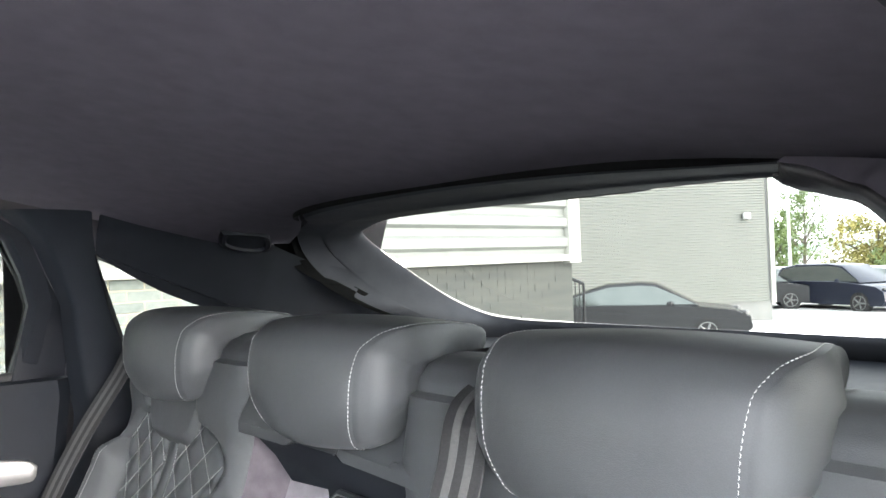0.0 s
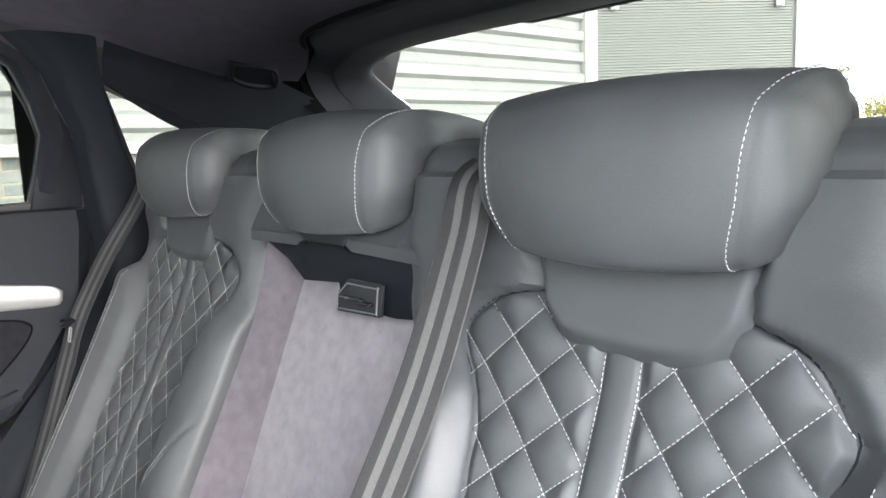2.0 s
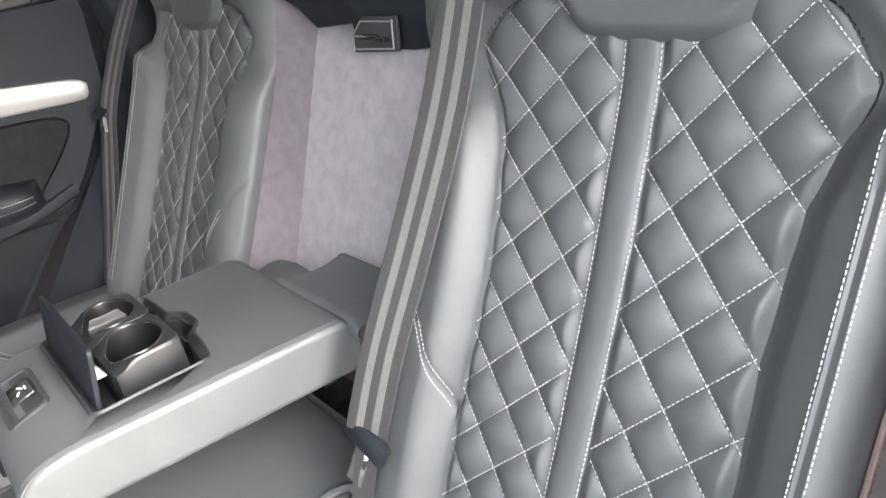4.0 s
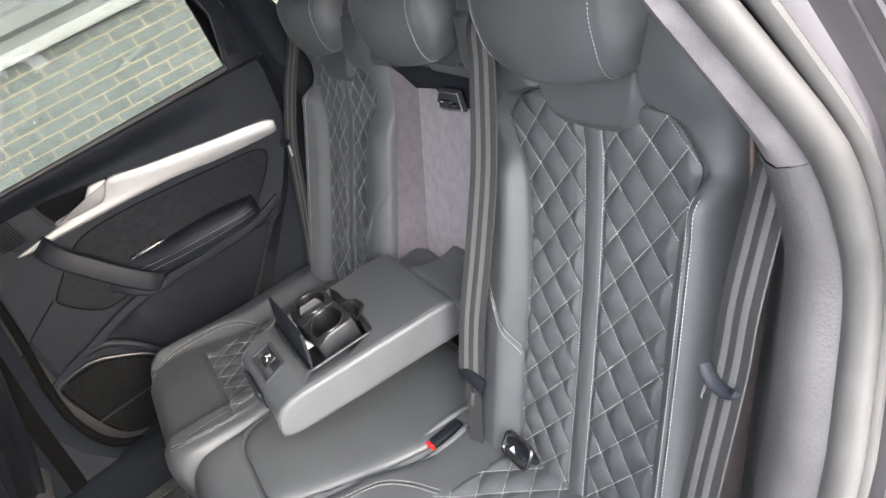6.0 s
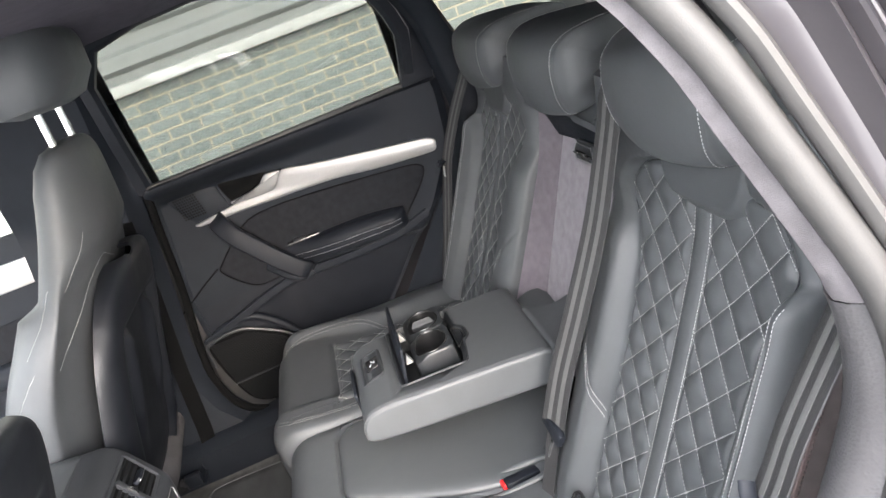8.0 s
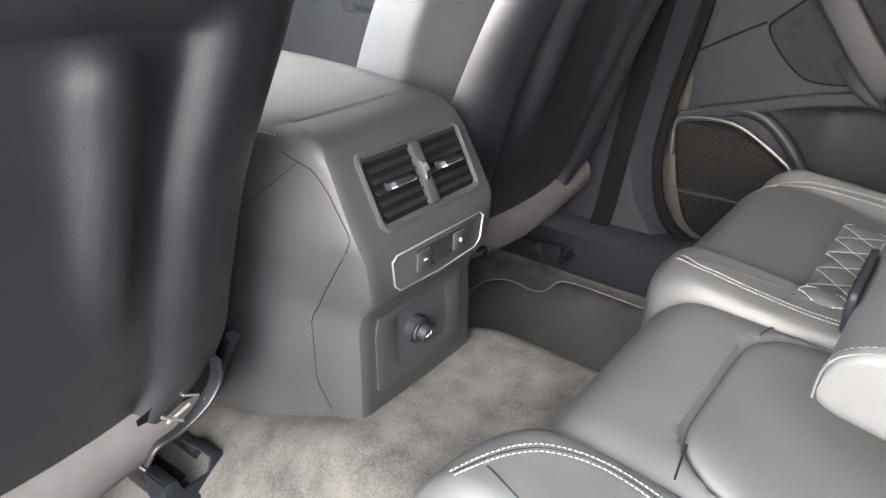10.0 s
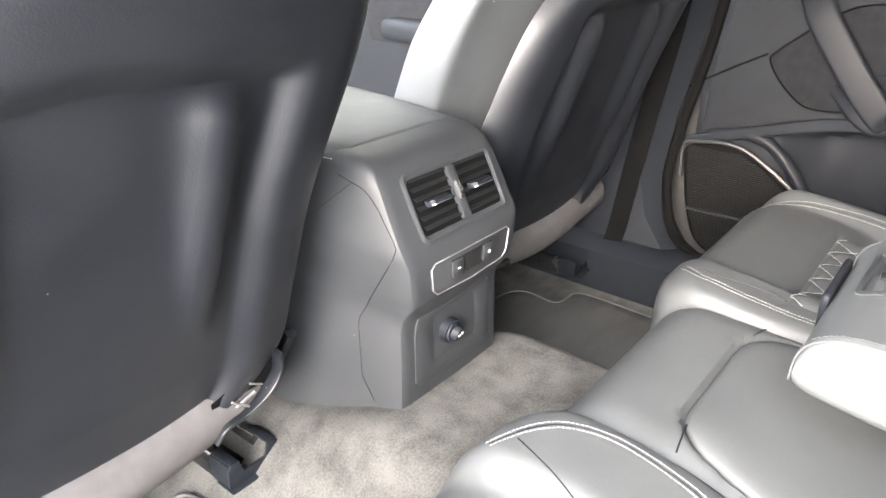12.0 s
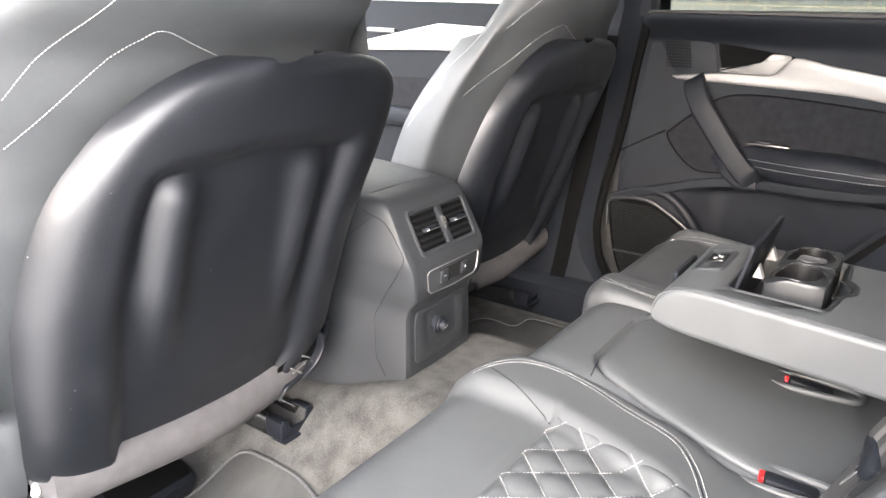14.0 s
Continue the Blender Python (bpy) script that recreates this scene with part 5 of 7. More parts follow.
    for line in SHOULDER[side]:
        run, outs = [], []
        for p in smooth_path(line, 110):
            q, nrm = skin.closest_point_on_mesh(p)[1:3]
            run.append(q)
            outs.append(nrm)
        dashes(bm, run, lambda i: outs[min(i, len(outs) - 1)], w=0.00042, lift=0.0004)
    part("stitching", bm, M_THREAD, up, "white stitching on the shoulders", kind="stuff")
    # headrest on chrome posts
    bm = B()
    hs = []
    for z, w, d in ((1.335, 0.09, 0.03), (1.345, 0.125, 0.06), (1.38, 0.145, 0.085), (1.43, 0.142, 0.085), (1.475, 0.125, 0.07), (1.495, 0.095, 0.045), (1.50, 0.05, 0.02)):
        hs.append([(cx + w * math.copysign(abs(math.cos(2 * math.pi * k / 32)) ** 0.75, math.cos(2 * math.pi * k / 32)), -0.50 + 0.1 * (z - 1.34) + d * math.copysign(abs(math.sin(2 * math.pi * k / 32)) ** 0.8, math.sin(2 * math.pi * k / 32)), z) for k in range(32)])
    rings(bm, hs)
    hd = part("headrest", bm, M_LEATHER, root)
    for s in (-1, 1):
        bm = B()
        rod(bm, (cx + s * 0.058, -0.505, 1.24), (cx + s * 0.058, -0.50, 1.36), 0.0065, 14)
        part("post", bm, M_CHROME, hd)
    # soft lower edge of the back and seat underside
    bm = B()
    sweep(bm, smooth_path([(cx - side * 0.165, -0.672, 0.585), (cx, -0.662, 0.572), (cx + side * 0.215, -0.672, 0.585)], 24), [(p[0] * 1.0, p[1]) for p in circle(0.024, 14, 0.032)])
    part("lower_skirt", bm, M_SKIRT, root, "grey fabric lower edge of the seat back")
    bm = B()
    box(bm, (cx, -0.98, 0.60), (0.50, 0.54, 0.13), 0.04, 4)
    part("seat_cushion", bm, M_LEATHER, root)
    bm = B()
    for s in (-1, 1):
        bm = B()
        x = cx + s * 0.208
        sweep(bm, smooth_path([(x, -0.645, 0.640), (x, -0.668, 0.60), (x, -0.70, 0.545), (x, -0.75, 0.487), (x, -0.80, 0.452)], 20), rrect(0.012, 0.010, 0.003))
        part("hinge_cover", bm, M_HARD, root)
        bm = B()
        prism(bm, [(-0.70, 0.62), (-0.70, 0.56), (-0.76, 0.49), (-0.95, 0.47), (-0.95, 0.62)], 0.02, "yz", x - 0.01, 0.004)
        part("side_bracket", bm, M_GLOSS, root)
    for s in (-1, 1):
        x = cx + s * 0.205
        bm = B()
        box(bm, (x, -0.715, 0.568), (0.026, 0.05, 0.028), 0.006)
        rod(bm, (x - 0.015, -0.70, 0.552), (x + 0.015, -0.69, 0.575), 0.006)
        rod(bm, (x - 0.02, -0.715, 0.54), (x + 0.02, -0.705, 0.55), 0.004)
        part("recliner_joint", bm, M_STEEL, root)
    # side cover curling up below the shell's inner corner, the recliner showing in the gap
    m_in = Vector((side, 1, 1))
    # one black face gives the gap round the recliner its shade
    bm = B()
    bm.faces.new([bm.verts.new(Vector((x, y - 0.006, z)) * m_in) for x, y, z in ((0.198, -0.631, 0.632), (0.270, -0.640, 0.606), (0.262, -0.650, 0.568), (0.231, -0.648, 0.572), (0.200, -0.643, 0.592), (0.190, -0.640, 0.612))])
    gap = part("recliner_shade", bm, M_SHADE_RUBBER, root)
    bm = B()
    sweep(bm, smooth_path([Vector(p) * m_in for p in ((0.197, -0.630, 0.640), (0.194, -0.636, 0.612), (0.208, -0.641, 0.589), (0.234, -0.645, 0.575), (0.259, -0.646, 0.572), (0.268, -0.652, 0.556))], 30), rrect(0.004, 0.016, 0.0018), up=(0, 1, 0))
    part("side_cover", bm, M_SHELL, root, "thin grey side cover edge")
    bm = B()
    rod(bm, Vector((0.246, -0.641, 0.590)) * m_in, Vector((0.222, -0.640, 0.598)) * m_in, 0.0018)
    rod(bm, Vector((0.250, -0.640, 0.600)) * m_in, Vector((0.232, -0.638, 0.586)) * m_in, 0.0014)
    rod(bm, Vector((0.228, -0.638, 0.612)) * m_in, Vector((0.212, -0.640, 0.602)) * m_in, 0.0012)
    part("recliner_link", bm, M_STEEL, gap)
    # rails on the floor
    for s in (-1, 1):
        x = cx + s * 0.163 if s * side < 0 else cx + s * 0.213
        bm = B()
        z0 = max(0.412, floor_z(x, -0.70) - 0.002)
        prof = [(-0.032, 0), (-0.032, 0.026), (-0.029, 0.030), (-0.021, 0.030), (-0.019, 0.026), (-0.019, 0.006), (0.019, 0.006), (0.019, 0.026), (0.021, 0.030), (0.029, 0.030), (0.032, 0.026), (0.032, 0)]
        sweep(bm, [(x, -1.15, z0), (x, -0.700, z0)], prof)
        rail = part("seat_rail", bm, M_GLOSS, root, "black steel seat rail")
        bm = B()
        prism(bm, round_loop([(-0.035, 0.001), (0.035, 0.001), (0.035, 0.030), (0.031, 0.036), (0.020, 0.036), (0.015, 0.018), (-0.015, 0.018), (-0.020, 0.036), (-0.031, 0.036), (-0.035, 0.030)], 0.003), 0.004, "xz", -0.676, 0.001)
        box(bm, (0, -0.680, 0.0025), (0.074, 0.030, 0.003), 0.001)
        for q in (-1, 1):
            box(bm, (q * 0.0325, -0.692, 0.018), (0.004, 0.034, 0.032), 0.0015)
            box(bm, (q * 0.026, -0.692, 0.034), (0.012, 0.034, 0.003), 0.001)
        bmesh.ops.translate(bm, vec=(x, 0, z0), verts=bm.verts)
        part("rail_end", bm, M_HARD, rail)
        bm = B()
        rod(bm, (x, -0.77, z0 + 0.012), (x, -0.77, z0 + 0.020), 0.008, 12)
        part("rail_bolt", bm, M_HARD, rail)
    return root


front_seat(1, "front seat with a black shell back and grey leather shoulders")
front_seat(-1, "front seat of the far side, leather over a black shell")

# ---- floor ----
bm = B()


grid(bm, lambda u, v: ((-0.70 + 1.40 * u), -1.9 + 2.2 * v, floor_z(-0.70 + 1.40 * u, -1.9 + 2.2 * v)), 120, 150)
tagged(part("floor", bm, M_CARPET), "grey carpet over the cabin floor and tunnel", "floor", kind="structure")
for side, lab in ((-1, "dark velour foot mat in the far footwell"), (1, "dark velour foot mat in the near footwell")):
    mat_ob = thing("foot_mat", lab, "mat", "foot mats", at=(side * 0.42, -0.6, 0.38))
    bm = B()
    outline = smooth2d([(0.256, -0.69), (0.262, -0.745), (0.30, -0.768), (0.396, -0.775), (0.46, -0.778), (0.495, -0.765), (0.506, -0.735), (0.498, -0.69), (0.512, -0.673), (0.553, -0.670), (0.566, -0.64), (0.562, -0.55), (0.557, -0.475), (0.543, -0.458), (0.44, -0.455), (0.335, -0.457), (0.302, -0.474), (0.282, -0.545), (0.262, -0.62), (0.256, -0.69)], 120)[:-1]
    cxm, cym = 0.43, -0.61
    rings(bm, [[(side * (cxm + (x - cxm) * s), cym + (y - cym) * s, floor_z(side * (cxm + (x - cxm) * s), cym + (y - cym) * s) + h) for x, y in outline] for s, h in ((1.0, 0.001), (1.0, 0.006), (0.98, 0.008), (0.8, 0.008), (0.6, 0.008), (0.4, 0.008), (0.2, 0.008), (0.02, 0.008))], caps=(False, True))
    part("mat_top", bm, M_MAT, mat_ob)
    bm = B()
    sweep(bm, [(side * (cxm + (x - cxm) * 0.99), cym + (y - cym) * 0.99, floor_z(side * x, y) + 0.0075) for x, y in outline], circle(0.0026, 6), closed=True)
    part("mat_edging", bm, M_EDGING, mat_ob, "grey bound edge of the mat")
# heater outlet under the near front seat
duct = thing("heater_outlet", "black plastic heater outlet on the floor under the seat", "vent", at=(0.46, -0.70, 0.42))
bm = B()
box(bm, (0.405, -0.800, 0.408), (0.14, 0.075, 0.05), 0.012, turn=Euler((radians(-25), 0, 0)).to_matrix())
db = part("outlet_body", bm, M_HARD, duct)
# thin black slab colours in the shade of the outlet's mouth
bm = B()
box(bm, (0.405, -0.786, 0.4315), (0.118, 0.045, 0.003), 0.001, turn=Euler((radians(-25), 0, 0)).to_matrix())
part("outlet_shade", bm, M_SHADE_RUBBER, db)


# ---- far side: door, pillars ----
def door_x(y, z):
    """The inner face of the far rear door."""
    x = -0.758 + 0.10 * sm((y + 0.36) / 0.62)
    return x


door = thing("rear_door", "closed far rear door with dark trim, aluminium strip and pull handle", "car door", at=(-0.76, -0.15, 0.5))
bm = B()


def door_skin(u, v, z_lo=0.76, z_hi=1.108):
    z = z_lo + (z_hi - z_lo) * v
    yf = lerp_list(z, [0.44, 0.54, 0.68, 0.78, 1.04, 1.10], [-0.49, -0.535, -0.562, -0.562, -0.53, -0.512])
    yr = lerp_list(z, [0.44, 0.57, 0.82, 0.945, 1.07, 1.10], [-0.17, -0.08, 0.125, 0.205, 0.218, 0.215])
    y = yf + (yr - yf) * u
    x = door_x(y, z)
    x += (max(x, -0.676) - x) * sm((z - 1.035) / 0.06)
    # storage recess below the armrest line
    lip = 0.725 + 0.045 * sm((y + 0.45) / 0.3)
    x -= 0.045 * sm((lip - z) / 0.03) * sm((y + 0.43) / 0.12) * sm((0.12 - y) / 0.1)
    e = min(u, 1 - u) * (yr - yf)
    x -= 0.02 * (1 - sm(e / 0.02))
    roll = max(0.0, (z - 1.098) / 0.010)
    return (x - 0.05 * roll ** 1.5, y, z - 0.006 * roll ** 3)


grid(bm, lambda u, v: door_skin(u, 1 - (1 - v) ** 1.4), 70, 50)
skin = part("door_trim", bm, M_TRIM, door)
bm = B()
grid(bm, lambda u, v: door_skin(u, v, 0.44, 0.76), 70, 34)
part("door_pocket", bm, M_HARD, door, "black plastic lower door with a map pocket")


def on_door(y, z, lift=0.0):
    return Vector((door_x(y, z) + lift, y, z))


def door_plate(outline, l0, l1, chamfer=0.003):
    bm = B()
    cy = sum(p[0] for p in outline) / len(outline)

    def shrink(d):
        out = []
        for i, (y, z) in enumerate(outline):
            a, b = outline[i - 1], outline[(i + 1) % len(outline)]
            t = Vector((b[0] - a[0], b[1] - a[1]))
            n = Vector((-t.y, t.x)).normalized() if t.length else Vector((0, 0))
            out.append((y + n.x * d, z + n.y * d))
        return out
    area = sum(outline[i - 1][0] * outline[i][1] - outline[i][0] * outline[i - 1][1] for i in range(len(outline)))
    d = chamfer if area > 0 else -chamfer
    rings(bm, [[on_door(y, z, l0) for y, z in outline], [on_door(y, z, l1 - chamfer * 0.6) for y, z in outline], [on_door(y, z, l1) for y, z in shrink(d)]], caps=(False, True))
    return bm


# aluminium strip, broad at the rear and running to a thin tip
top = smooth2d([(-0.452, 0.968), (-0.40, 0.974), (-0.344, 0.980), (-0.28, 0.981), (-0.245, 0.985), (-0.222, 1.006), (-0.200, 1.021), (-0.135, 1.010), (0.0, 0.994), (0.10, 0.983), (0.145, 0.976), (0.160, 0.966)], 30)
bot = smooth2d([(0.158, 0.950), (0.145, 0.942), (0.08, 0.944), (0.0, 0.948), (-0.10, 0.957), (-0.25, 0.958), (-0.36, 0.960), (-0.440, 0.961)], 30)
part("aluminium_strip", door_plate(top + bot, 0.0, 0.014, 0.004), M_SILVER, door, "brushed aluminium trim strip")
# raised near-black plate, shade of the handle's recess put in as colour
part("handle_shade", door_plate([(-0.347, 0.984), (-0.245, 0.984), (-0.205, 1.022), (-0.250, 1.028), (-0.364, 1.042), (-0.360, 1.02)], 0.0005, 0.002, 0.001), M_SHADE_RUBBER, door)
lever = smooth2d([(-0.347, 0.983), (-0.347, 0.991), (-0.31, 0.994), (-0.280, 0.998), (-0.265, 1.010), (-0.252, 1.022), (-0.243, 1.025), (-0.212, 1.022), (-0.222, 1.006), (-0.240, 0.985), (-0.26, 0.982), (-0.30, 0.982), (-0.347, 0.983)], 48)[:-1]
part("inner_handle", door_plate(lever, 0.008, 0.022, 0.004), M_SILVER, door, "aluminium inner door handle")
tw = part("tweeter_panel", door_plate(round_loop([(-0.490, 1.044), (-0.480, 1.054), (-0.385, 1.043), (-0.368, 1.036), (-0.357, 0.977), (-0.437, 0.972), (-0.457, 0.984)], 0.006), 0.0, 0.004, 0.002), M_TRIM, door, "dark plastic panel with a square tweeter mesh")
# tiny black blocks stand for the shade in the mesh holes
bm = B()
for i in range(9):
    for j in range(9):
        y, z = -0.4745 + 0.0062 * i + 0.0010 * (8 - j), 0.988 + 0.0064 * j
        if y < -0.412:
            box(bm, on_door(y, z, 0.0042), (0.0012, 0.0040, 0.0042), 0)
part("grille_shade", bm, M_SHADE_RUBBER, tw, kind="stuff")
inset = smooth2d([(-0.398, 0.888), (-0.372, 0.908), (-0.345, 0.926), (-0.312, 0.936), (-0.26, 0.940), (-0.164, 0.939), (-0.025, 0.933), (0.075, 0.927), (0.104, 0.919), (0.111, 0.903), (0.088, 0.868), (0.045, 0.822), (0.015, 0.800), (-0.10, 0.795), (-0.24, 0.790), (-0.298, 0.770), (-0.340, 0.761), (-0.383, 0.765), (-0.424, 0.797), (-0.449, 0.832), (-0.440, 0.850), (-0.398, 0.888)], 110)[:-1]
inl = part("suede_inlay", door_plate(inset, -0.004, 0.0022, 0.004), M_ALCAN, door, "dark suede door inlay")
bm = B()
sweep(bm, [on_door(y, z, 0.0012) for y, z in inset], circle(0.0016, 6), up=(1, 0, 0), closed=True)
part("inlay_seam", bm, M_SHADE_RUBBER, inl)
# pull grip: a slanted flat bar standing off the door
bm = B()
gp = smooth_path([on_door(-0.402, 0.962, 0.000), on_door(-0.394, 0.951, 0.030), on_door(-0.372, 0.916, 0.048), on_door(-0.338, 0.873, 0.054), on_door(-0.300, 0.826, 0.056), on_door(-0.268, 0.791, 0.054), on_door(-0.248, 0.772, 0.044), on_door(-0.246, 0.764, 0.0)], 40)
sweep(bm, gp, rrect(0.046, 0.020, 0.006), up=(1, 0, 0.1))
part("pull_grip", bm, M_HARD, door, "black slanted pull grip")
bm = B()
sweep(bm, smooth_path([on_door(-0.336, 0.800, 0.004), on_door(-0.318, 0.790, 0.022), on_door(-0.296, 0.772, 0.034), on_door(-0.268, 0.757, 0.036), on_door(-0.235, 0.758, 0.030)], 20), rrect(0.024, 0.016, 0.006), up=(1, 0, 0.1))
part("grip_foot", bm, M_HARD, door)
# padded armrest
bm = B()


def pad_f(u, v):
    y = -0.285 + 0.318 * v
    w = 0.046 * sm(min(1.0, (v + 0.25) * 1.4)) * math.sqrt(max(0.0, 1 - max(0.0, (v - 0.80) / 0.20) ** 2))
    a = math.pi * u
    z = 0.800 + 0.012 * v
    hz = 0.036 - 0.012 * max(0.0, (v - 0.6) / 0.4) ** 2
    return (door_x(y, z) + 0.003 + w * math.sin(a) ** 0.75, y, z + hz * math.copysign(abs(math.cos(a)) ** 0.8, math.cos(a)))


grid(bm, pad_f, 20, 40)
padp = part("door_armrest", bm, M_HARD, door, "padded black door armrest with white stitching")
bm = B()
for q in (0.46, 0.54):
    dashes(bm, [Vector(pad_f(q, 0.08 + 0.86 * j / 60)) + Vector((0.0004, 0, 0)) for j in range(61)], None, step=0.0055, w=0.0005, normal=(1, 0, 0.3))
part("stitching", bm, M_THREAD, padp, kind="stuff")
bm = B()
box(bm, on_door(-0.225, 0.842, 0.016), (0.026, 0.085, 0.007), 0.003)
swp = part("switch_panel", bm, M_GLOSS, door, "glossy black window switch panel")
bm = B()
box(bm, on_door(-0.235, 0.847, 0.020), (0.014, 0.030, 0.006), 0.0025)
part("window_switch", bm, M_HARD, swp)
# loudspeaker
spk = smooth2d([(-0.566, 0.655), (-0.53, 0.668), (-0.47, 0.670), (-0.425, 0.648), (-0.37, 0.612), (-0.345, 0.575), (-0.375, 0.53), (-0.43, 0.475), (-0.475, 0.455), (-0.52, 0.478), (-0.545, 0.535), (-0.56, 0.60), (-0.566, 0.655)], 60)[:-1]
sp_ob = part("speaker_grille", door_plate(spk, 0.0, 0.014, 0.004), M_SHADE_RUBBER, door, "black ribbed loudspeaker grille")
bm = B()
for j in range(52):
    z = 0.462 + 0.0039 * j
    y0 = lerp_list(z, [0.46, 0.48, 0.535, 0.60, 0.655], [-0.487, -0.516, -0.540, -0.553, -0.559])
    y1 = lerp_list(z, [0.46, 0.475, 0.53, 0.575, 0.612, 0.648, 0.668], [-0.462, -0.432, -0.380, -0.352, -0.376, -0.430, -0.475])
    pts = [on_door(y0 + (y1 - y0) * k / 8, z, 0.0145) for k in range(9)]
    sweep(bm, pts, [(-0.0011, -0.001), (0.0011, -0.001), (0.0007, 0.0016), (-0.0007, 0.0016)], up=(1, 0, 0))
part("grille_rib", bm, M_SLAT, sp_ob, kind="stuff")
bm = B()
sweep(bm, [on_door(y, z, 0.015) for y, z in smooth2d([(-0.567, 0.60), (-0.567, 0.661), (-0.53, 0.675), (-0.47, 0.676), (-0.42, 0.654), (-0.365, 0.618), (-0.345, 0.59)], 36)], circle(0.0045, 8), up=(1, 0, 0))
part("grille_rim", bm, M_TRAY, sp_ob, "satin grey grille rim")
bm = B()
sweep(bm, [on_door(-0.545 + 0.175 * k / 8, 0.539 + 0.0006 * k, 0.016) for k in range(9)], circle(0.003, 6), up=(1, 0, 0))
part("grille_bar", bm, M_TRAY, sp_ob)
bm = B()
sweep(bm, smooth_path([on_door(-0.53, 0.684, 0.002), on_door(-0.47, 0.700, 0.008), on_door(-0.425, 0.694, 0.010), on_door(-0.385, 0.664, 0.010), on_door(-0.35, 0.62, 0.010), on_door(-0.325, 0.57, 0.004)], 30), circle(0.011, 10), up=(1, 0, 0))
part("speaker_ridge", bm, M_HARD, door)
# joint line, map pocket lip
bm = B()
sweep(bm, [on_door(y, z, 0.0008) for y, z in ((-0.60, 0.757), (-0.555, 0.785), (-0.50, 0.818), (-0.455, 0.843))], circle(0.0018, 6), up=(1, 0, 0))
part("trim_joint", bm, M_SHADE_RUBBER, door)
bm = B()
sweep(bm, smooth_path([on_door(-0.565, 0.668, 0.004), on_door(-0.50, 0.691, 0.010), on_door(-0.435, 0.712, 0.014), on_door(-0.347, 0.739, 0.016), on_door(-0.26, 0.754, 0.020), on_door(-0.12, 0.762, 0.024), on_door(0.0, 0.776, 0.016), on_door(0.085, 0.80, 0.0)], 40), rrect(0.022, 0.012, 0.005), up=(1, 0, 0))
part("pocket_lip", bm, M_TRIM, door)
# window frame and glass of the door
bm = B()
fr = [(-0.488, 1.104), (-0.485, 1.22), (-0.48, 1.34), (-0.44, 1.405), (-0.34, 1.425), (-0.22, 1.430), (-0.08, 1.408), (0.04, 1.372), (0.117, 1.327), (0.142, 1.27), (0.155, 1.222), (0.145, 1.16), (0.132, 1.104)]


def win_x(z):
    return -0.70 + 0.30 * max(0.0, z - 1.10)


rings(bm, [[(win_x(z) + dx, y + k * (y + 0.17), z + k * (z - 1.22)) for y, z in fr] for k, dx in ((0.0, -0.025), (0.0, 0.0), (0.03, 0.010), (0.10, 0.010), (0.12, -0.02))], caps=(False, False))
part("window_frame", bm, M_HARD, door)
bm = B()
bm.faces.new([bm.verts.new((win_x(z) - 0.02, y + 0.02 * (y + 0.17), z + 0.02 * (z - 1.22))) for y, z in fr])
wg = part("window_glass", bm, M_DOORGLASS, door, "tinted door window")
wg.visible_shadow = False
wg.modifiers.new("thickness", "SOLIDIFY").thickness = 0.004
bm = B()
prism(bm, [(0.112, 1.335), (0.142, 1.27), (0.155, 1.222), (0.145, 1.16), (0.132, 1.10), (0.212, 1.10), (0.218, 1.16), (0.205, 1.23), (0.178, 1.29), (0.14, 1.345)], 0.02, "yz", -0.700, 0.004)
part("frame_panel", bm, M_HARD, door, "dark panel behind the door window")
bm = B()
grid(bm, lambda u, v: (-0.86 + 0.115 * sm((v - 0.75) / 0.25), -0.66 + 0.95 * u, 0.28 + 0.812 * v), 3, 16)
part("outer_skin", bm, M_PAINT, door)
# sill seal
bm = B()
sweep(bm, [(win_x(1.1) + 0.006, -0.50 + 0.065 * k, 1.098 + 0.001 * k) for k in range(11)], rrect(0.016, 0.014, 0.005))
part("sill_seal", bm, M_RUBBER, door)


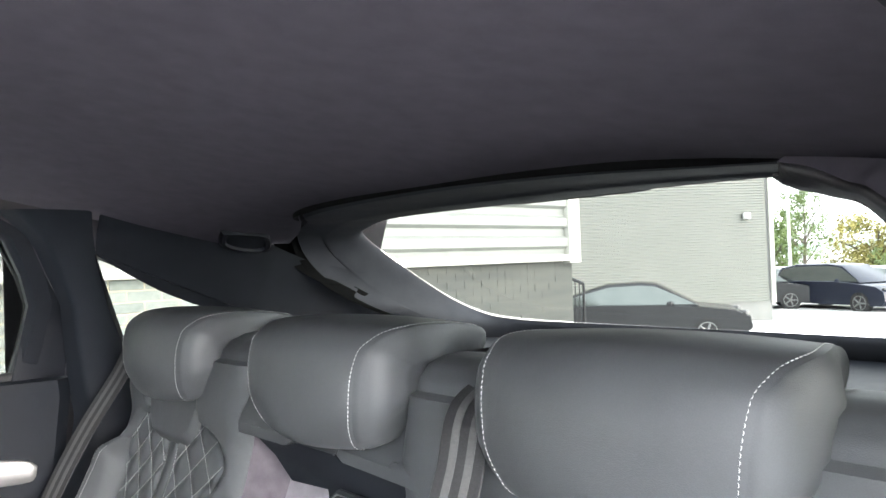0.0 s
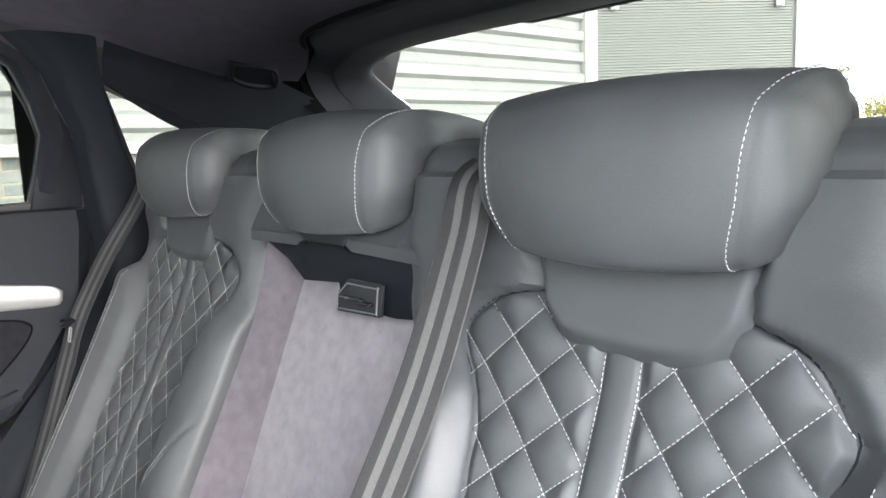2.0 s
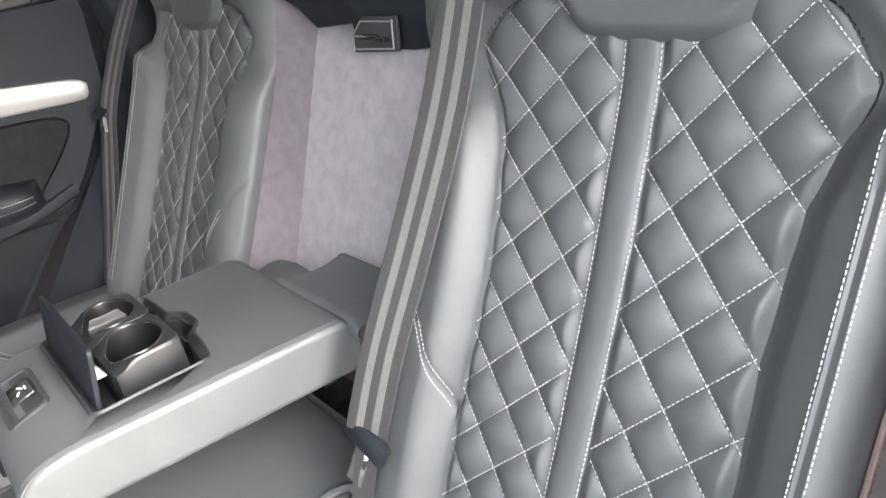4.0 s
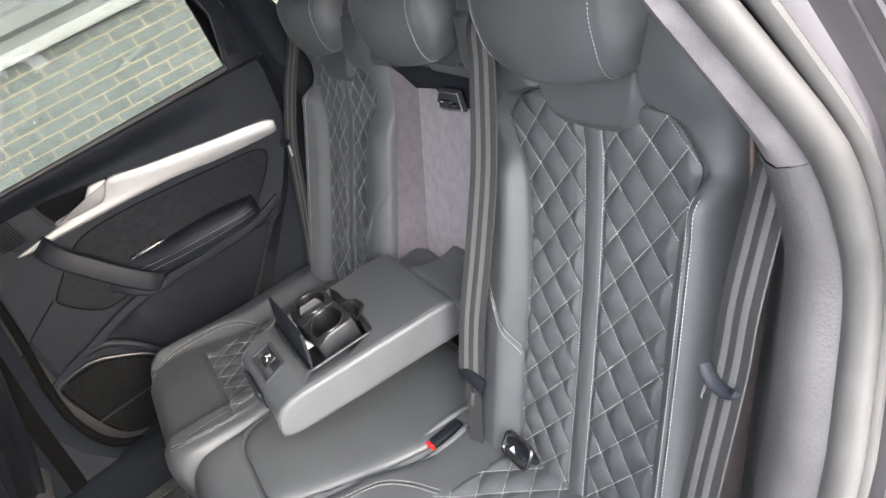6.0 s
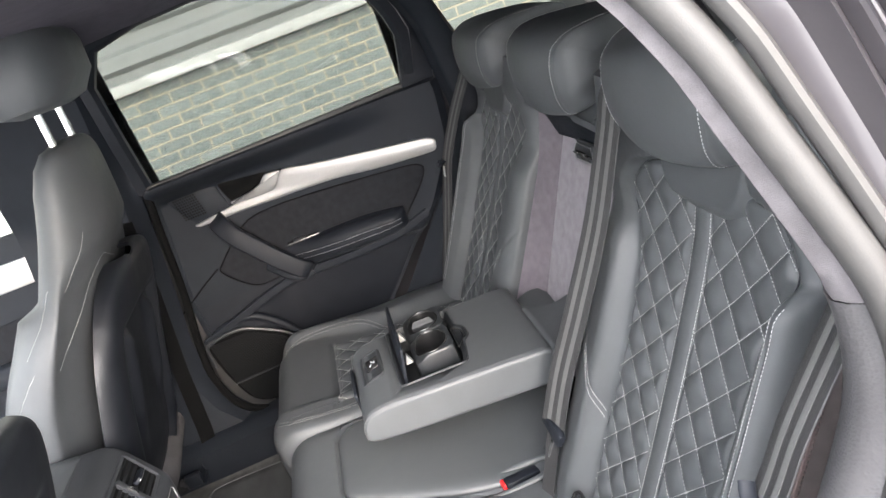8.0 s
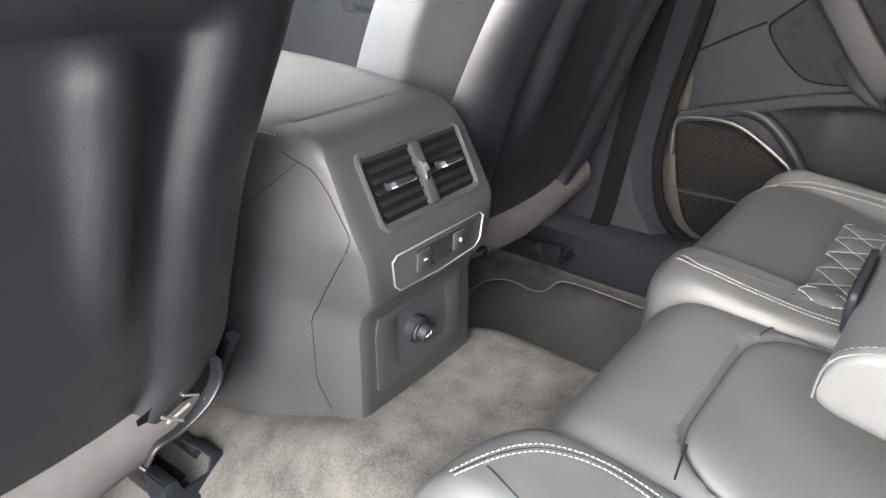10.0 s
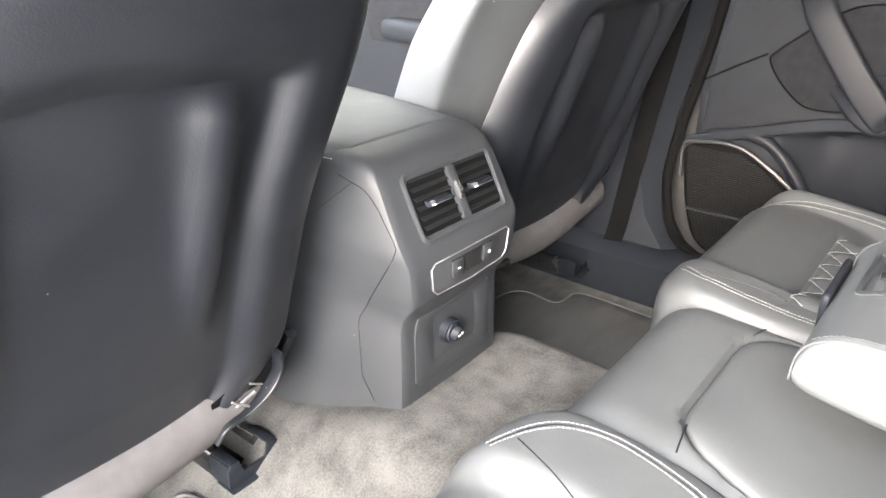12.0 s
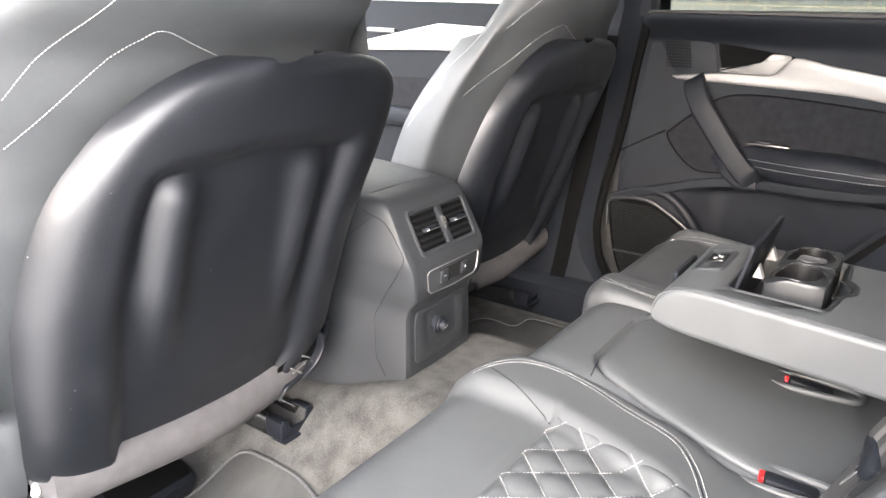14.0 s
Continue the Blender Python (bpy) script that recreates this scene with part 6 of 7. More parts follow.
# side walls of the cabin: pillar trims, mirrored
def side_wall(side):
    nm = "wall_far" if side < 0 else "wall_near"
    root = thing(nm, "dark pillar and side trim of the car cabin", "pillar trim", kind="structure", at=(side * 0.65, 0.3, 0.9))

    def sx(z, y=0.3):
        x = lerp_list(z, [0.40, 0.90, 1.08, 1.20, 1.34, 1.42], [0.66, 0.655, 0.655, 0.635, 0.585, 0.53])
        return side * (x - 0.03 * sm((y - 0.6) / 0.4))
    # C-pillar between door and quarter window, quarter window opening, panel behind
    strips = []
    fz = [0.42, 0.55, 0.70, 0.83, 0.945, 1.03, 1.10, 1.222, 1.327, 1.37]
    fy = [-0.16, -0.09, 0.03, 0.135, 0.212, 0.225, 0.215, 0.200, 0.150, 0.10]
    bm = B()

    def pillar(u, v):
        z = 0.42 + 0.95 * v
        y0 = lerp_list(z, fz, fy)
        y1 = lerp_list(z, [0.42, 1.0, 1.157, 1.225, 1.30, 1.37], [0.34, 0.34, 0.29, 0.262, 0.240, 0.225])
        y = y0 + (y1 - y0) * u
        e = 1 - sm(u / 0.18)
        return (sx(z, y) + side * (0.03 * e) - side * 0.012 * math.sin(math.pi * u), y, z)
    grid(bm, pillar, 16, 50)
    part("c_pillar", bm, M_TRIM, root)
    bm = B()
    # below the quarter window
    grid(bm, lambda u, v: (sx(0.42 + v * 0.72, 0.34 + 0.75 * u), 0.34 + 0.75 * u - 0.05 * max(0.0, v - 0.85), 0.42 + v * (0.735 - 0.02 * u)), 16, 20)
    part("lower_side", bm, M_FELT if side < 0 else M_CONSOLE, root)
    bm = B()
    # above and behind the quarter window, up to the roof lining

    def above(u, v):
        y = 0.238 + 0.66 * u
        zlow = 1.302 - 0.40 * (y - 0.238)
        zlow = max(zlow, 1.13)
        ztop = lerp_list(y, [0.2, 0.6, 0.9], [1.385, 1.37, 1.28])
        z = zlow + (ztop - zlow) * v
        end = lerp_list(z, [1.10, 1.14, 1.186, 1.236, 1.283, 1.32, 1.345, 1.40], [1.0, 0.90, 0.78, 0.69, 0.645, 0.618, 0.59, 0.585])
        y = 0.238 + (y - 0.238) / 0.66 * (end - 0.238)
        return (sx(z, y), y, z)
    grid(bm, above, 24, 10)
    part("d_pillar", bm, M_HARD, root)
    bm = B()
    q = [(0.243, 1.300), (0.292, 1.157), (0.34, 1.135), (0.62, 1.140), (0.46, 1.212)]
    bm.faces.new([bm.verts.new((sx(z, y) + side * 0.045, y, z)) for y, z in [(0.23, 1.31), (0.27, 1.13), (0.68, 1.12), (0.48, 1.215)]])
    part("quarter_glass", bm, M_GLASS, root, "small fixed quarter window")
    bm = B()
    rings(bm, [[(sx(z, y) + side * d, y, z) for y, z in [(0.238, 1.302), (0.297, 1.150), (0.36, 1.133), (0.66, 1.135), (0.47, 1.209)]] for d in (-0.003, 0.05)], caps=(False, False))
    part("quarter_frame", bm, M_TRIM, root, "grey frame of the quarter window")
    # outer sheet metal so that no light leaks
    bm = B()
    grid(bm, lambda u, v: (side * 0.80, 0.20 + 0.9 * u, 0.25 + 0.86 * v), 4, 4)
    part("outer_skin", bm, M_PAINT, root)
    return root


side_wall(-1)
side_wall(1)

# far B-pillar, belt and sill
bp = thing("b_pillar", "grey B-pillar trim with a hanging black belt", "pillar trim", kind="structure", at=(-0.66, -0.66, 0.8))
bm = B()


def bpil(u, v):
    z = 0.40 + 1.0 * v
    yr = lerp_list(z, [0.40, 0.46, 0.52, 0.60, 0.70, 0.78, 0.95, 1.12, 1.4], [-0.44, -0.50, -0.56, -0.592, -0.592, -0.576, -0.550, -0.525, -0.48])
    x = lerp_list(z, [0.40, 0.50, 0.60, 1.1, 1.4], [-0.63, -0.668, -0.69, -0.70, -0.605])
    y = yr - 0.28 * (1 - u)
    return (x - 0.05 * sm((u - 0.85) / 0.15) ** 2, y, z)


grid(bm, bpil, 16, 40)
part("pillar_cover", bm, M_TRIM, bp)
bm = B()
grid(bm, lambda u, v: (-0.80 + 0.11 * max(0.0, v - 0.72), -0.78 + 0.29 * u, 0.30 + 1.12 * v), 4, 10)
part("pillar_skin", bm, M_RUBBER, bp)
bm = B()
sweep(bm, [(-0.672, -0.575, 1.05), (-0.676, -0.598, 0.867), (-0.676, -0.630, 0.66), (-0.655, -0.642, 0.50), (-0.63, -0.645, 0.44)], [(-0.018, 0), (0.018, 0), (0.018, 0.0016), (-0.018, 0.0016)], up=(1, 0.2, 0))
part("front_belt", bm, M_SHADE_RUBBER, bp, "black front seat belt")
bm = B()
sweep(bm, smooth_path([(-0.690, -0.478, 1.30), (-0.722, -0.508, 1.12), (-0.724, -0.525, 1.0), (-0.724, -0.546, 0.835), (-0.722, -0.573, 0.69), (-0.712, -0.578, 0.59), (-0.69, -0.54, 0.50), (-0.675, -0.45, 0.455)], 60), circle(0.010, 8))
part("door_seal", bm, M_SHADE_RUBBER, bp, "black rubber door seal")
for side in (-1, 1):
    bm = B()
    sweep(bm, smooth_path([(side * 0.665, -1.6, 0.435), (side * 0.665, -0.8, 0.435), (side * 0.662, -0.5, 0.44), (side * 0.66, -0.2, 0.455), (side * 0.66, 0.02, 0.50)], 30), [(-0.05, -0.06), (-0.05, 0.02), (-0.03, 0.036), (0.03, 0.036), (0.06, 0.02), (0.06, -0.06)])
    tagged(part("sill_trim", bm, M_TRIM), "dark plastic door sill trim", "sill", kind="structure")

# far front door seen between the seats
fd = thing("front_door", "far front door trim with aluminium strip", "car door", at=(-0.79, -1.15, 0.6))
bm = B()
grid(bm, lambda u, v: (-0.775 + 0.012 * math.sin(math.pi * v) - 0.05 * sm((0.2 - v) / 0.2), -1.75 + 1.08 * u, 0.45 + 0.66 * v), 20, 20)
part("door_trim", bm, M_TRIM, fd)
bm = B()
prism(bm, [(-1.60, 0.985), (-1.36, 1.0), (-1.10, 1.055), (-0.72, 1.045), (-0.70, 0.985), (-1.10, 0.985), (-1.36, 0.972)], 0.016, "yz", -0.770, 0.004)
part("aluminium_strip", bm, M_SILVER, fd)
bm = B()
prism(bm, [(-1.45, 0.90), (-0.75, 0.92), (-0.74, 0.78), (-1.40, 0.76)], 0.006, "yz", -0.765, 0.003)
part("suede_inlay", bm, M_ALCAN, fd)
bm = B()
box(bm, (-0.735, -1.05, 0.80), (0.07, 0.55, 0.05), 0.02, 4)
part("door_armrest", bm, M_TRIM, fd)
bm = B()
box(bm, (-0.762, -1.30, 1.03), (0.016, 0.10, 0.012), 0.004)
part("inner_handle", bm, M_SILVER, fd)
bm = B()
ff = [(-1.70, 1.11), (-1.60, 1.14), (-1.05, 1.37), (-0.72, 1.40), (-0.67, 1.11)]
bm.faces.new([bm.verts.new((-0.72 + 0.28 * (z - 1.1), y, z)) for y, z in ff])
g = part("window_glass", bm, M_SCREEN, fd)
g.visible_shadow = False
# near B-pillar
nbp = thing("b_pillar", "dark B-pillar trim beside the open rear door", "pillar trim", kind="structure", at=(0.70, -0.66, 0.8))
bm = B()


def near_pillar(u, v):
    z = 0.42 + 0.96 * v
    a = math.pi * u
    y = -0.70 + lerp_list(z, [0.42, 0.60, 1.1, 1.4], [0.04, 0.0, 0.02, 0.06])
    x = lerp_list(z, [0.42, 0.60, 1.1, 1.4], [0.69, 0.70, 0.70, 0.615])
    return (x + 0.045 * math.cos(a), y + 0.075 * math.sin(a) ** 0.6, z)


grid(bm, near_pillar, 16, 30)
part("pillar_cover", bm, M_TRIM, nbp)
mir = thing("door_mirror", "door mirror housing outside the far front window", "mirror", at=(-1.0, -1.52, 1.15))
bm = B()
box(bm, (-1.00, -1.56, 1.16), (0.22, 0.10, 0.14), 0.045, 4)
part("mirror_housing", bm, M_PAINT, mir)
bm = B()
box(bm, (-1.00, -1.508, 1.16), (0.18, 0.006, 0.105), 0.003)
part("mirror_glass", bm, M_CHROME, mir)
bm = B()
box(bm, (-0.87, -1.56, 1.115), (0.12, 0.05, 0.03), 0.01)
part("mirror_arm", bm, M_GLOSS, mir)

# plain front end of the cabin: bulkhead and windscreen
bm = B()
grid(bm, lambda u, v: (-0.80 + 1.6 * u, lerp_list(v, [0, 0.55, 0.75, 1.0], [-1.78, -1.70, -1.62, -2.05]), lerp_list(v, [0, 0.55, 0.75, 1.0], [0.30, 0.85, 1.02, 1.06])), 4, 20)
tagged(part("wall_front", bm, M_HARD), "plain black bulkhead and dashboard closing the cabin", "wall", kind="structure")
bm = B()
grid(bm, lambda u, v: ((-0.66 + 1.32 * u) * (1.08 - 0.12 * v), -2.02 + 0.62 * v, 1.05 + 0.35 * v), 4, 4)
ws = tagged(part("windscreen", bm, M_SCREEN), "tinted windscreen", "window", kind="structure")
ws.visible_shadow = False

# the near rear door, standing open
od = thing("rear_door", "open near rear door with dark trim and tinted window", "car door", at=(0.80, -0.66, 0.5))


def open_door(along_d, depth, z):
    """A place on the opened door: along it from the hinge, into its thickness, and up."""
    c, s = math.cos(radians(20)), math.sin(radians(20))
    return (0.80 + c * along_d - s * depth, -0.66 + s * along_d + c * depth, z)


def open_slab(outline, d0, d1):
    bm = B()
    rings(bm, [[open_door(a, d, z) for a, z in outline] for d in (d0, d1)])
    return bm


part("door_trim", open_slab([(0.02, 0.42), (0.45, 0.40), (0.72, 0.62), (0.90, 0.92), (0.90, 1.09), (0.0, 1.10)], 0.0, 0.06), M_TRIM, od)
part("outer_skin", open_slab([(0.0, 0.36), (0.47, 0.35), (0.76, 0.60), (0.95, 0.90), (0.95, 1.10), (0.0, 1.11)], -0.08, -0.004), M_PAINT, od)
bm = B()
sweep(bm, [open_door(a, -0.02, z) for a, z in smooth2d([(0.0, 1.11), (0.04, 1.30), (0.14, 1.395), (0.34, 1.405), (0.58, 1.36), (0.72, 1.27), (0.80, 1.11)], 40)], rrect(0.05, 0.04, 0.01), up=(0, 1, 0))
part("window_frame", bm, M_HARD, od)
bm = B()
bm.faces.new([bm.verts.new(open_door(a, -0.02, z)) for a, z in ((0.01, 1.10), (0.05, 1.30), (0.14, 1.39), (0.34, 1.40), (0.58, 1.355), (0.71, 1.265), (0.79, 1.10))])
g = part("window_glass", bm, M_DOORGLASS, od)
g.visible_shadow = False

# ---- roof lining ----
bm = B()


def roof(u, v):
    x = -0.60 + 1.20 * u
    k = abs(x) / 0.60
    y = -1.35 + (1.35 + lerp_list(k, [0, 0.33, 0.55, 0.72, 0.87, 1], [0.43, 0.432, 0.455, 0.525, 0.575, 0.60])) * v
    zc = lerp_list(y, [-1.35, -0.9, -0.2, 0.05, 0.25, 0.42, 0.61], [1.38, 1.45, 1.465, 1.435, 1.395, 1.36, 1.36])
    ze = lerp_list(y, [-1.35, -0.5, -0.2, 0.05, 0.3, 0.45, 0.61], [1.34, 1.42, 1.435, 1.400, 1.345, 1.316, 1.316])
    return (x, y, zc + (ze - zc) * k ** 3.2)


grid(bm, roof, 40, 50)
tagged(part("ceiling", bm, M_HEAD), "black fabric headliner of the car", "headliner", kind="structure")
bm = B()
grid(bm, lambda u, v: (-0.66 + 1.32 * u, -1.5 + 2.3 * v, 1.49 + 0.06 * (1 - (2 * u - 1) ** 2) - 0.10 * max(0, v - 0.6) ** 1.5 - 0.10 * (1 - v) ** 3), 10, 10)
roof_ob = tagged(part("roof_panel", bm, M_PAINT), "graphite metal roof panel", "car roof", kind="structure")
bm = B()


def roof_side(u, v):
    y = -1.5 + 2.4 * u
    low = lerp_list(y, [-1.5, -0.6, -0.3, -0.05, 0.05, 0.12, 0.2, 0.3, 0.6, 0.9], [1.40, 1.42, 1.45, 1.425, 1.39, 1.36, 1.335, 1.31, 1.21, 1.13])
    top = lerp_list(y, [-1.5, -0.8, -0.1, 0.9], [1.40, 1.485, 1.49, 1.40]) + 0.02
    return (-0.64 - 0.09 * math.sin(math.pi / 2 * v), y, top + (low - top) * v)


grid(bm, roof_side, 40, 6)
part("roof_side", bm, M_PAINT, roof_ob)
bm = B()
grid(bm, lambda u, v: (-0.76, 0.14 + 0.115 * u, 0.95 + 0.44 * v), 4, 6)
part("pillar_skin", bm, M_PAINT, roof_ob)
# roof lamp pod / loudspeaker in the lining
pod = thing("roof_handle_pod", "dark grab handle recess in the headliner", "handle", at=(-0.52, 0.45, 1.34))
bm = B()
pod_line = smooth_path([Vector(p) for p in ((-0.513, 0.416, 1.336), (-0.520, 0.470, 1.335), (-0.531, 0.516, 1.329), (-0.588, 0.545, 1.306), (-0.594, 0.500, 1.304), (-0.583, 0.448, 1.316), (-0.513, 0.416, 1.336))], 42)[:-1]
mid = sum(pod_line, Vector()) / len(pod_line)
rings(bm, [[mid + (p - mid) * k + Vector((0.5 * d, 0, -d)) for p in pod_line] for k, d in ((1.0, -0.004), (1.0, 0.003), (0.94, 0.006), (0.80, 0.0055), (0.74, 0.001))])
part("pod_body", bm, M_HARD, pod)

# ---- tailgate: window and its trim ----
tail = thing("tailgate", "tailgate with sloping rear window and dark trim", "car door", at=(0, 0.9, 1.2))
half = [(0.0, 0.684, 1.362), (0.20, 0.683, 1.363), (0.32, 0.684, 1.362), (0.40, 0.690, 1.358), (0.465, 0.705, 1.350), (0.532, 0.728, 1.337), (0.556, 0.768, 1.314), (0.563, 0.845, 1.270), (0.562, 0.93, 1.22), (0.548, 1.0, 1.178), (0.51, 1.05, 1.148), (0.45, 1.072, 1.136), (0.30, 1.080, 1.131), (0.0, 1.083, 1.129)]
gl = [(-x, y, z) for x, y, z in reversed(half)] + [(x, y, z) for x, y, z in half[1:-1]]
gl = smooth_path([Vector(p) for p in gl] + [Vector(gl[0])], 120)[:-1]


bm = B()
edge = [(0.0, 0.425, 1.360), (0.2, 0.427, 1.356), (0.33, 0.45, 1.350), (0.43, 0.52, 1.350), (0.505, 0.558, 1.347), (0.562, 0.584, 1.337), (0.598, 0.608, 1.314), (0.606, 0.632, 1.278), (0.598, 0.678, 1.234), (0.584, 0.76, 1.186), (0.58, 0.88, 1.140), (0.56, 1.03, 1.078), (0.35, 1.12, 1.045), (0.0, 1.13, 1.04)]
edge = [(-x, y, z) for x, y, z in reversed(edge)] + [(x, y, z) for x, y, z in edge[1:-1]]
edge = smooth_path([Vector(p) for p in edge] + [Vector(edge[0])], 120)[:-1]


def between(f, rise, grow=1.0):
    """A loop between the glass (0) and the edge of the tailgate opening (1), lifted into the cabin."""
    return [Vector(((p.x + (q.x - p.x) * f) * grow, p.y + (q.y - p.y) * f - 0.5 * rise, p.z + (q.z - p.z) * f - 0.86 * rise)) for p, q in zip(gl, edge)]


rings(bm, [between(0, 0), between(0, 0.006), between(0.03, 0.010), between(0.10, 0.013), between(0.2, 0.014), between(0.34, 0.015), between(0.48, 0.015), between(0.52, 0.014), between(0.55, 0.011), between(0.75, 0.009), between(0.90, 0.005), between(0.94, -0.003), between(0.95, -0.02)], caps=(False, False))
part("window_trim", bm, M_TAIL, tail)
bm = B()
rings(bm, [between(0.93, -0.02), between(0.965, -0.004), between(0.985, 0.004), between(1.0, 0.004), between(1.02, -0.004), between(1.04, -0.02), between(1.1, -0.03), between(1.35, -0.04)], caps=(False, False))
part("tailgate_seal", bm, M_SHADE_RUBBER, tail, "rubber tailgate seal")
bm = B()
bm.faces.new([bm.verts.new(p) for p in between(0.05, -0.008)])
tg = part("window_glass", bm, M_GLASS, tail, "sloping rear window")
bm = B()
prism(bm, [(-0.10, 0.0), (-0.07, -0.006), (0.14, -0.006), (0.18, 0.0)], 0.03, "xz", 0.0, 0.003)
for v in bm.verts:
    v.co = Vector((v.co.x, 0.668 + v.co.y * 0.5, 1.358 + v.co.z))
part("lamp_housing", bm, M_TAIL, tail)
# lining of the near rear pillar, rounded off at its upper end, with a thin slot
PIL_A = [(0.397, 0.465, 1.344), (0.42, 0.475, 1.337), (0.44, 0.49, 1.325), (0.459, 0.505, 1.313), (0.515, 0.5, 1.25), (0.525, 0.51, 1.16)]
PIL_B = [(0.398, 0.468, 1.335), (0.389, 0.53, 1.331), (0.389, 0.59, 1.331), (0.433, 0.585, 1.312), (0.472, 0.575, 1.25), (0.485, 0.585, 1.16)]
pa, pb = smooth_path(PIL_A, 40), smooth_path(PIL_B, 40)
bm = B()
grid(bm, lambda u, v: pa[int(u * 40 + 0.5)].lerp(pb[int(u * 40 + 0.5)], v) + Vector((0, 0, -0.006 * math.sin(math.pi * v))), 40, 8)
npl = tagged(part("rear_pillar_lining", bm, M_PILLAR), "dark plastic lining of the near rear pillar", "pillar trim", kind="structure")
npl.modifiers.new("thickness", "SOLIDIFY").thickness = 0.006
bm = B()
grid(bm, lambda u, v: pa[int(u * 40 + 0.5)] + Vector((0.10 * v, 0.03 * v, 0.055 * v + 0.012 * math.sin(math.pi * v))), 40, 8)
part("lining_shoulder", bm, M_HEAD, npl, "black headliner fabric running down to the pillar")
# black strip laid on the lining as the slot's shade
bm = B()
sweep(bm, smooth_path([Vector(p) + Vector((0, 0, -0.007)) for p in [(0.401, 0.51, 1.336), (0.423, 0.53, 1.327), (0.442, 0.54, 1.313)]], 20), [(-0.003, -0.002), (0.003, -0.002), (0.003, 0.002), (-0.003, 0.002)], up=(0, 0, 1))
part("lining_shade", bm, M_SHADE_RUBBER, npl)
# load cover and tailgate lower panel
bm = B()
grid(bm, lambda u, v: (-0.56 + 1.12 * u, 0.50 + 0.60 * v, 1.075 + 0.02 * v), 10, 8)
lc = tagged(part("load_cover", bm, M_HARD), "black load area cover behind the seats", "load cover")
bm = B()
sweep(bm, [(-0.55, 0.47, 1.085), (0.55, 0.47, 1.085)], circle(0.022, 12))
part("roller_tube", bm, M_CONSOLE, lc)
bm = B()
grid(bm, lambda u, v: (-0.62 + 1.24 * u, 1.10 + 0.06 * v, 1.13 - 0.75 * v), 6, 6)
part("lower_panel", bm, M_HARD, tail)
bm = B()
grid(bm, lambda u, v: (-0.75 + 1.5 * u, 0.25 + 0.95 * v, 0.42), 4, 4)
tagged(part("load_floor", bm, M_FELT), "felt-lined load floor", "floor", kind="structure")

# ---- near side: door aperture of the C-pillar ----
ap = thing("door_aperture", "near rear door opening with seals and painted pillar", "door frame", kind="structure", at=(0.72, 0.18, 0.9))
AP = [(-0.50, 0.44), (-0.20, 0.45), (-0.05, 0.54), (0.035, 0.70), (0.098, 0.85), (0.138, 0.93), (0.177, 1.005), (0.184, 1.060), (0.178, 1.105), (0.163, 1.153), (0.145, 1.205), (0.127, 1.256), (0.104, 1.302), (0.066, 1.345), (0.0, 1.382), (-0.12, 1.405), (-0.30, 1.412), (-0.60, 1.405)]


def ap_x(z):
    return lerp_list(z, [0.44, 0.90, 1.10, 1.25, 1.40], [0.70, 0.715, 0.70, 0.668, 0.612])


ap_path = [Vector((ap_x(z), y, z)) for y, z in smooth2d(AP, 110)]


def along(dx, off, trim=0, ddx=0.0, doff=0.0):
    """The opening's line, moved outwards by dx and away from the opening by off."""
    out = []
    n = len(ap_path)
    for i, p in enumerate(ap_path):
        t = ap_path[min(i + 1, n - 1)] - ap_path[max(i - 1, 0)]
        nrm = Vector((0, t.z, -t.y)).normalized()
        k = sm((p.z - 0.92) / 0.40)
        far = 0.088 + (off - 0.088) * sm((1.10 - p.z) / 0.12) if trim else off
        fit = 0.7 + 0.40 * sm((p.z - 0.96) / 0.34)
        far, side_step = fit * far, dx * fit if dx > 0 else dx
        out.append(p + nrm * (far + doff * k) + Vector((side_step + ddx * k, 0, 0)))
    return out


def band(name, lines, mat, label=""):
    bm = B()
    rings(bm, lines, closed=False)
    return part(name, bm, mat, ap, label)


bm = B()


def belt_panel(u, v):
    z = 0.56 + 0.52 * v
    p = Vector((0.570, back_y(z) + 0.060, z))
    q = Vector((0.652, lerp_list(z, [0.54, 0.70, 0.85, 0.93, 1.005, 1.06, 1.1], [-0.01, 0.075, 0.138, 0.178, 0.217, 0.228, 0.225]), z))
    return p.lerp(q, u) + Vector((0, -0.020 * math.sin(math.pi * u) - 0.012 * sm((u - 0.7) / 0.3), 0))


grid(bm, belt_panel, 14, 30)
part("belt_panel", bm, M_CONSOLE, ap, "smooth grey panel behind the seat belt")
trim_lines = [along(-0.070, 0.05), along(-0.048, 0.012), along(-0.036, 0.002), along(-0.026, -0.002), along(-0.012, 0.002, 0, -0.010), along(0.0, 0.012, 0, -0.018, -0.006), along(0.002, 0.022, 0, -0.018, -0.010)]
cut = max(i for i, p in enumerate(ap_path) if p.z < 1.105 and p.y > 0)
band("pillar_trim", [q[:cut] for q in trim_lines], M_PILLAR, "grained grey pillar trim")
band("pillar_cloth", [[p + Vector((0, 0.0015, 0)) for p in q[cut - 1:]] for q in trim_lines], M_CLOTH, "woven dark cloth on the upper pillar")
bm = B()
sweep(bm, along(0.008, 0.024, 0, -0.016, -0.012), circle(0.011, 12, 0.013), up=(1, 0, 0))
part("inner_seal", bm, M_RUBBER, ap, "soft grey rubber door seal")
bm = B()
sweep(bm, along(0.018, 0.040, 0, -0.014, -0.012), circle(0.006, 10, 0.008), up=(1, 0, 0))
part("seal_lip", bm, M_RUBBER, ap)
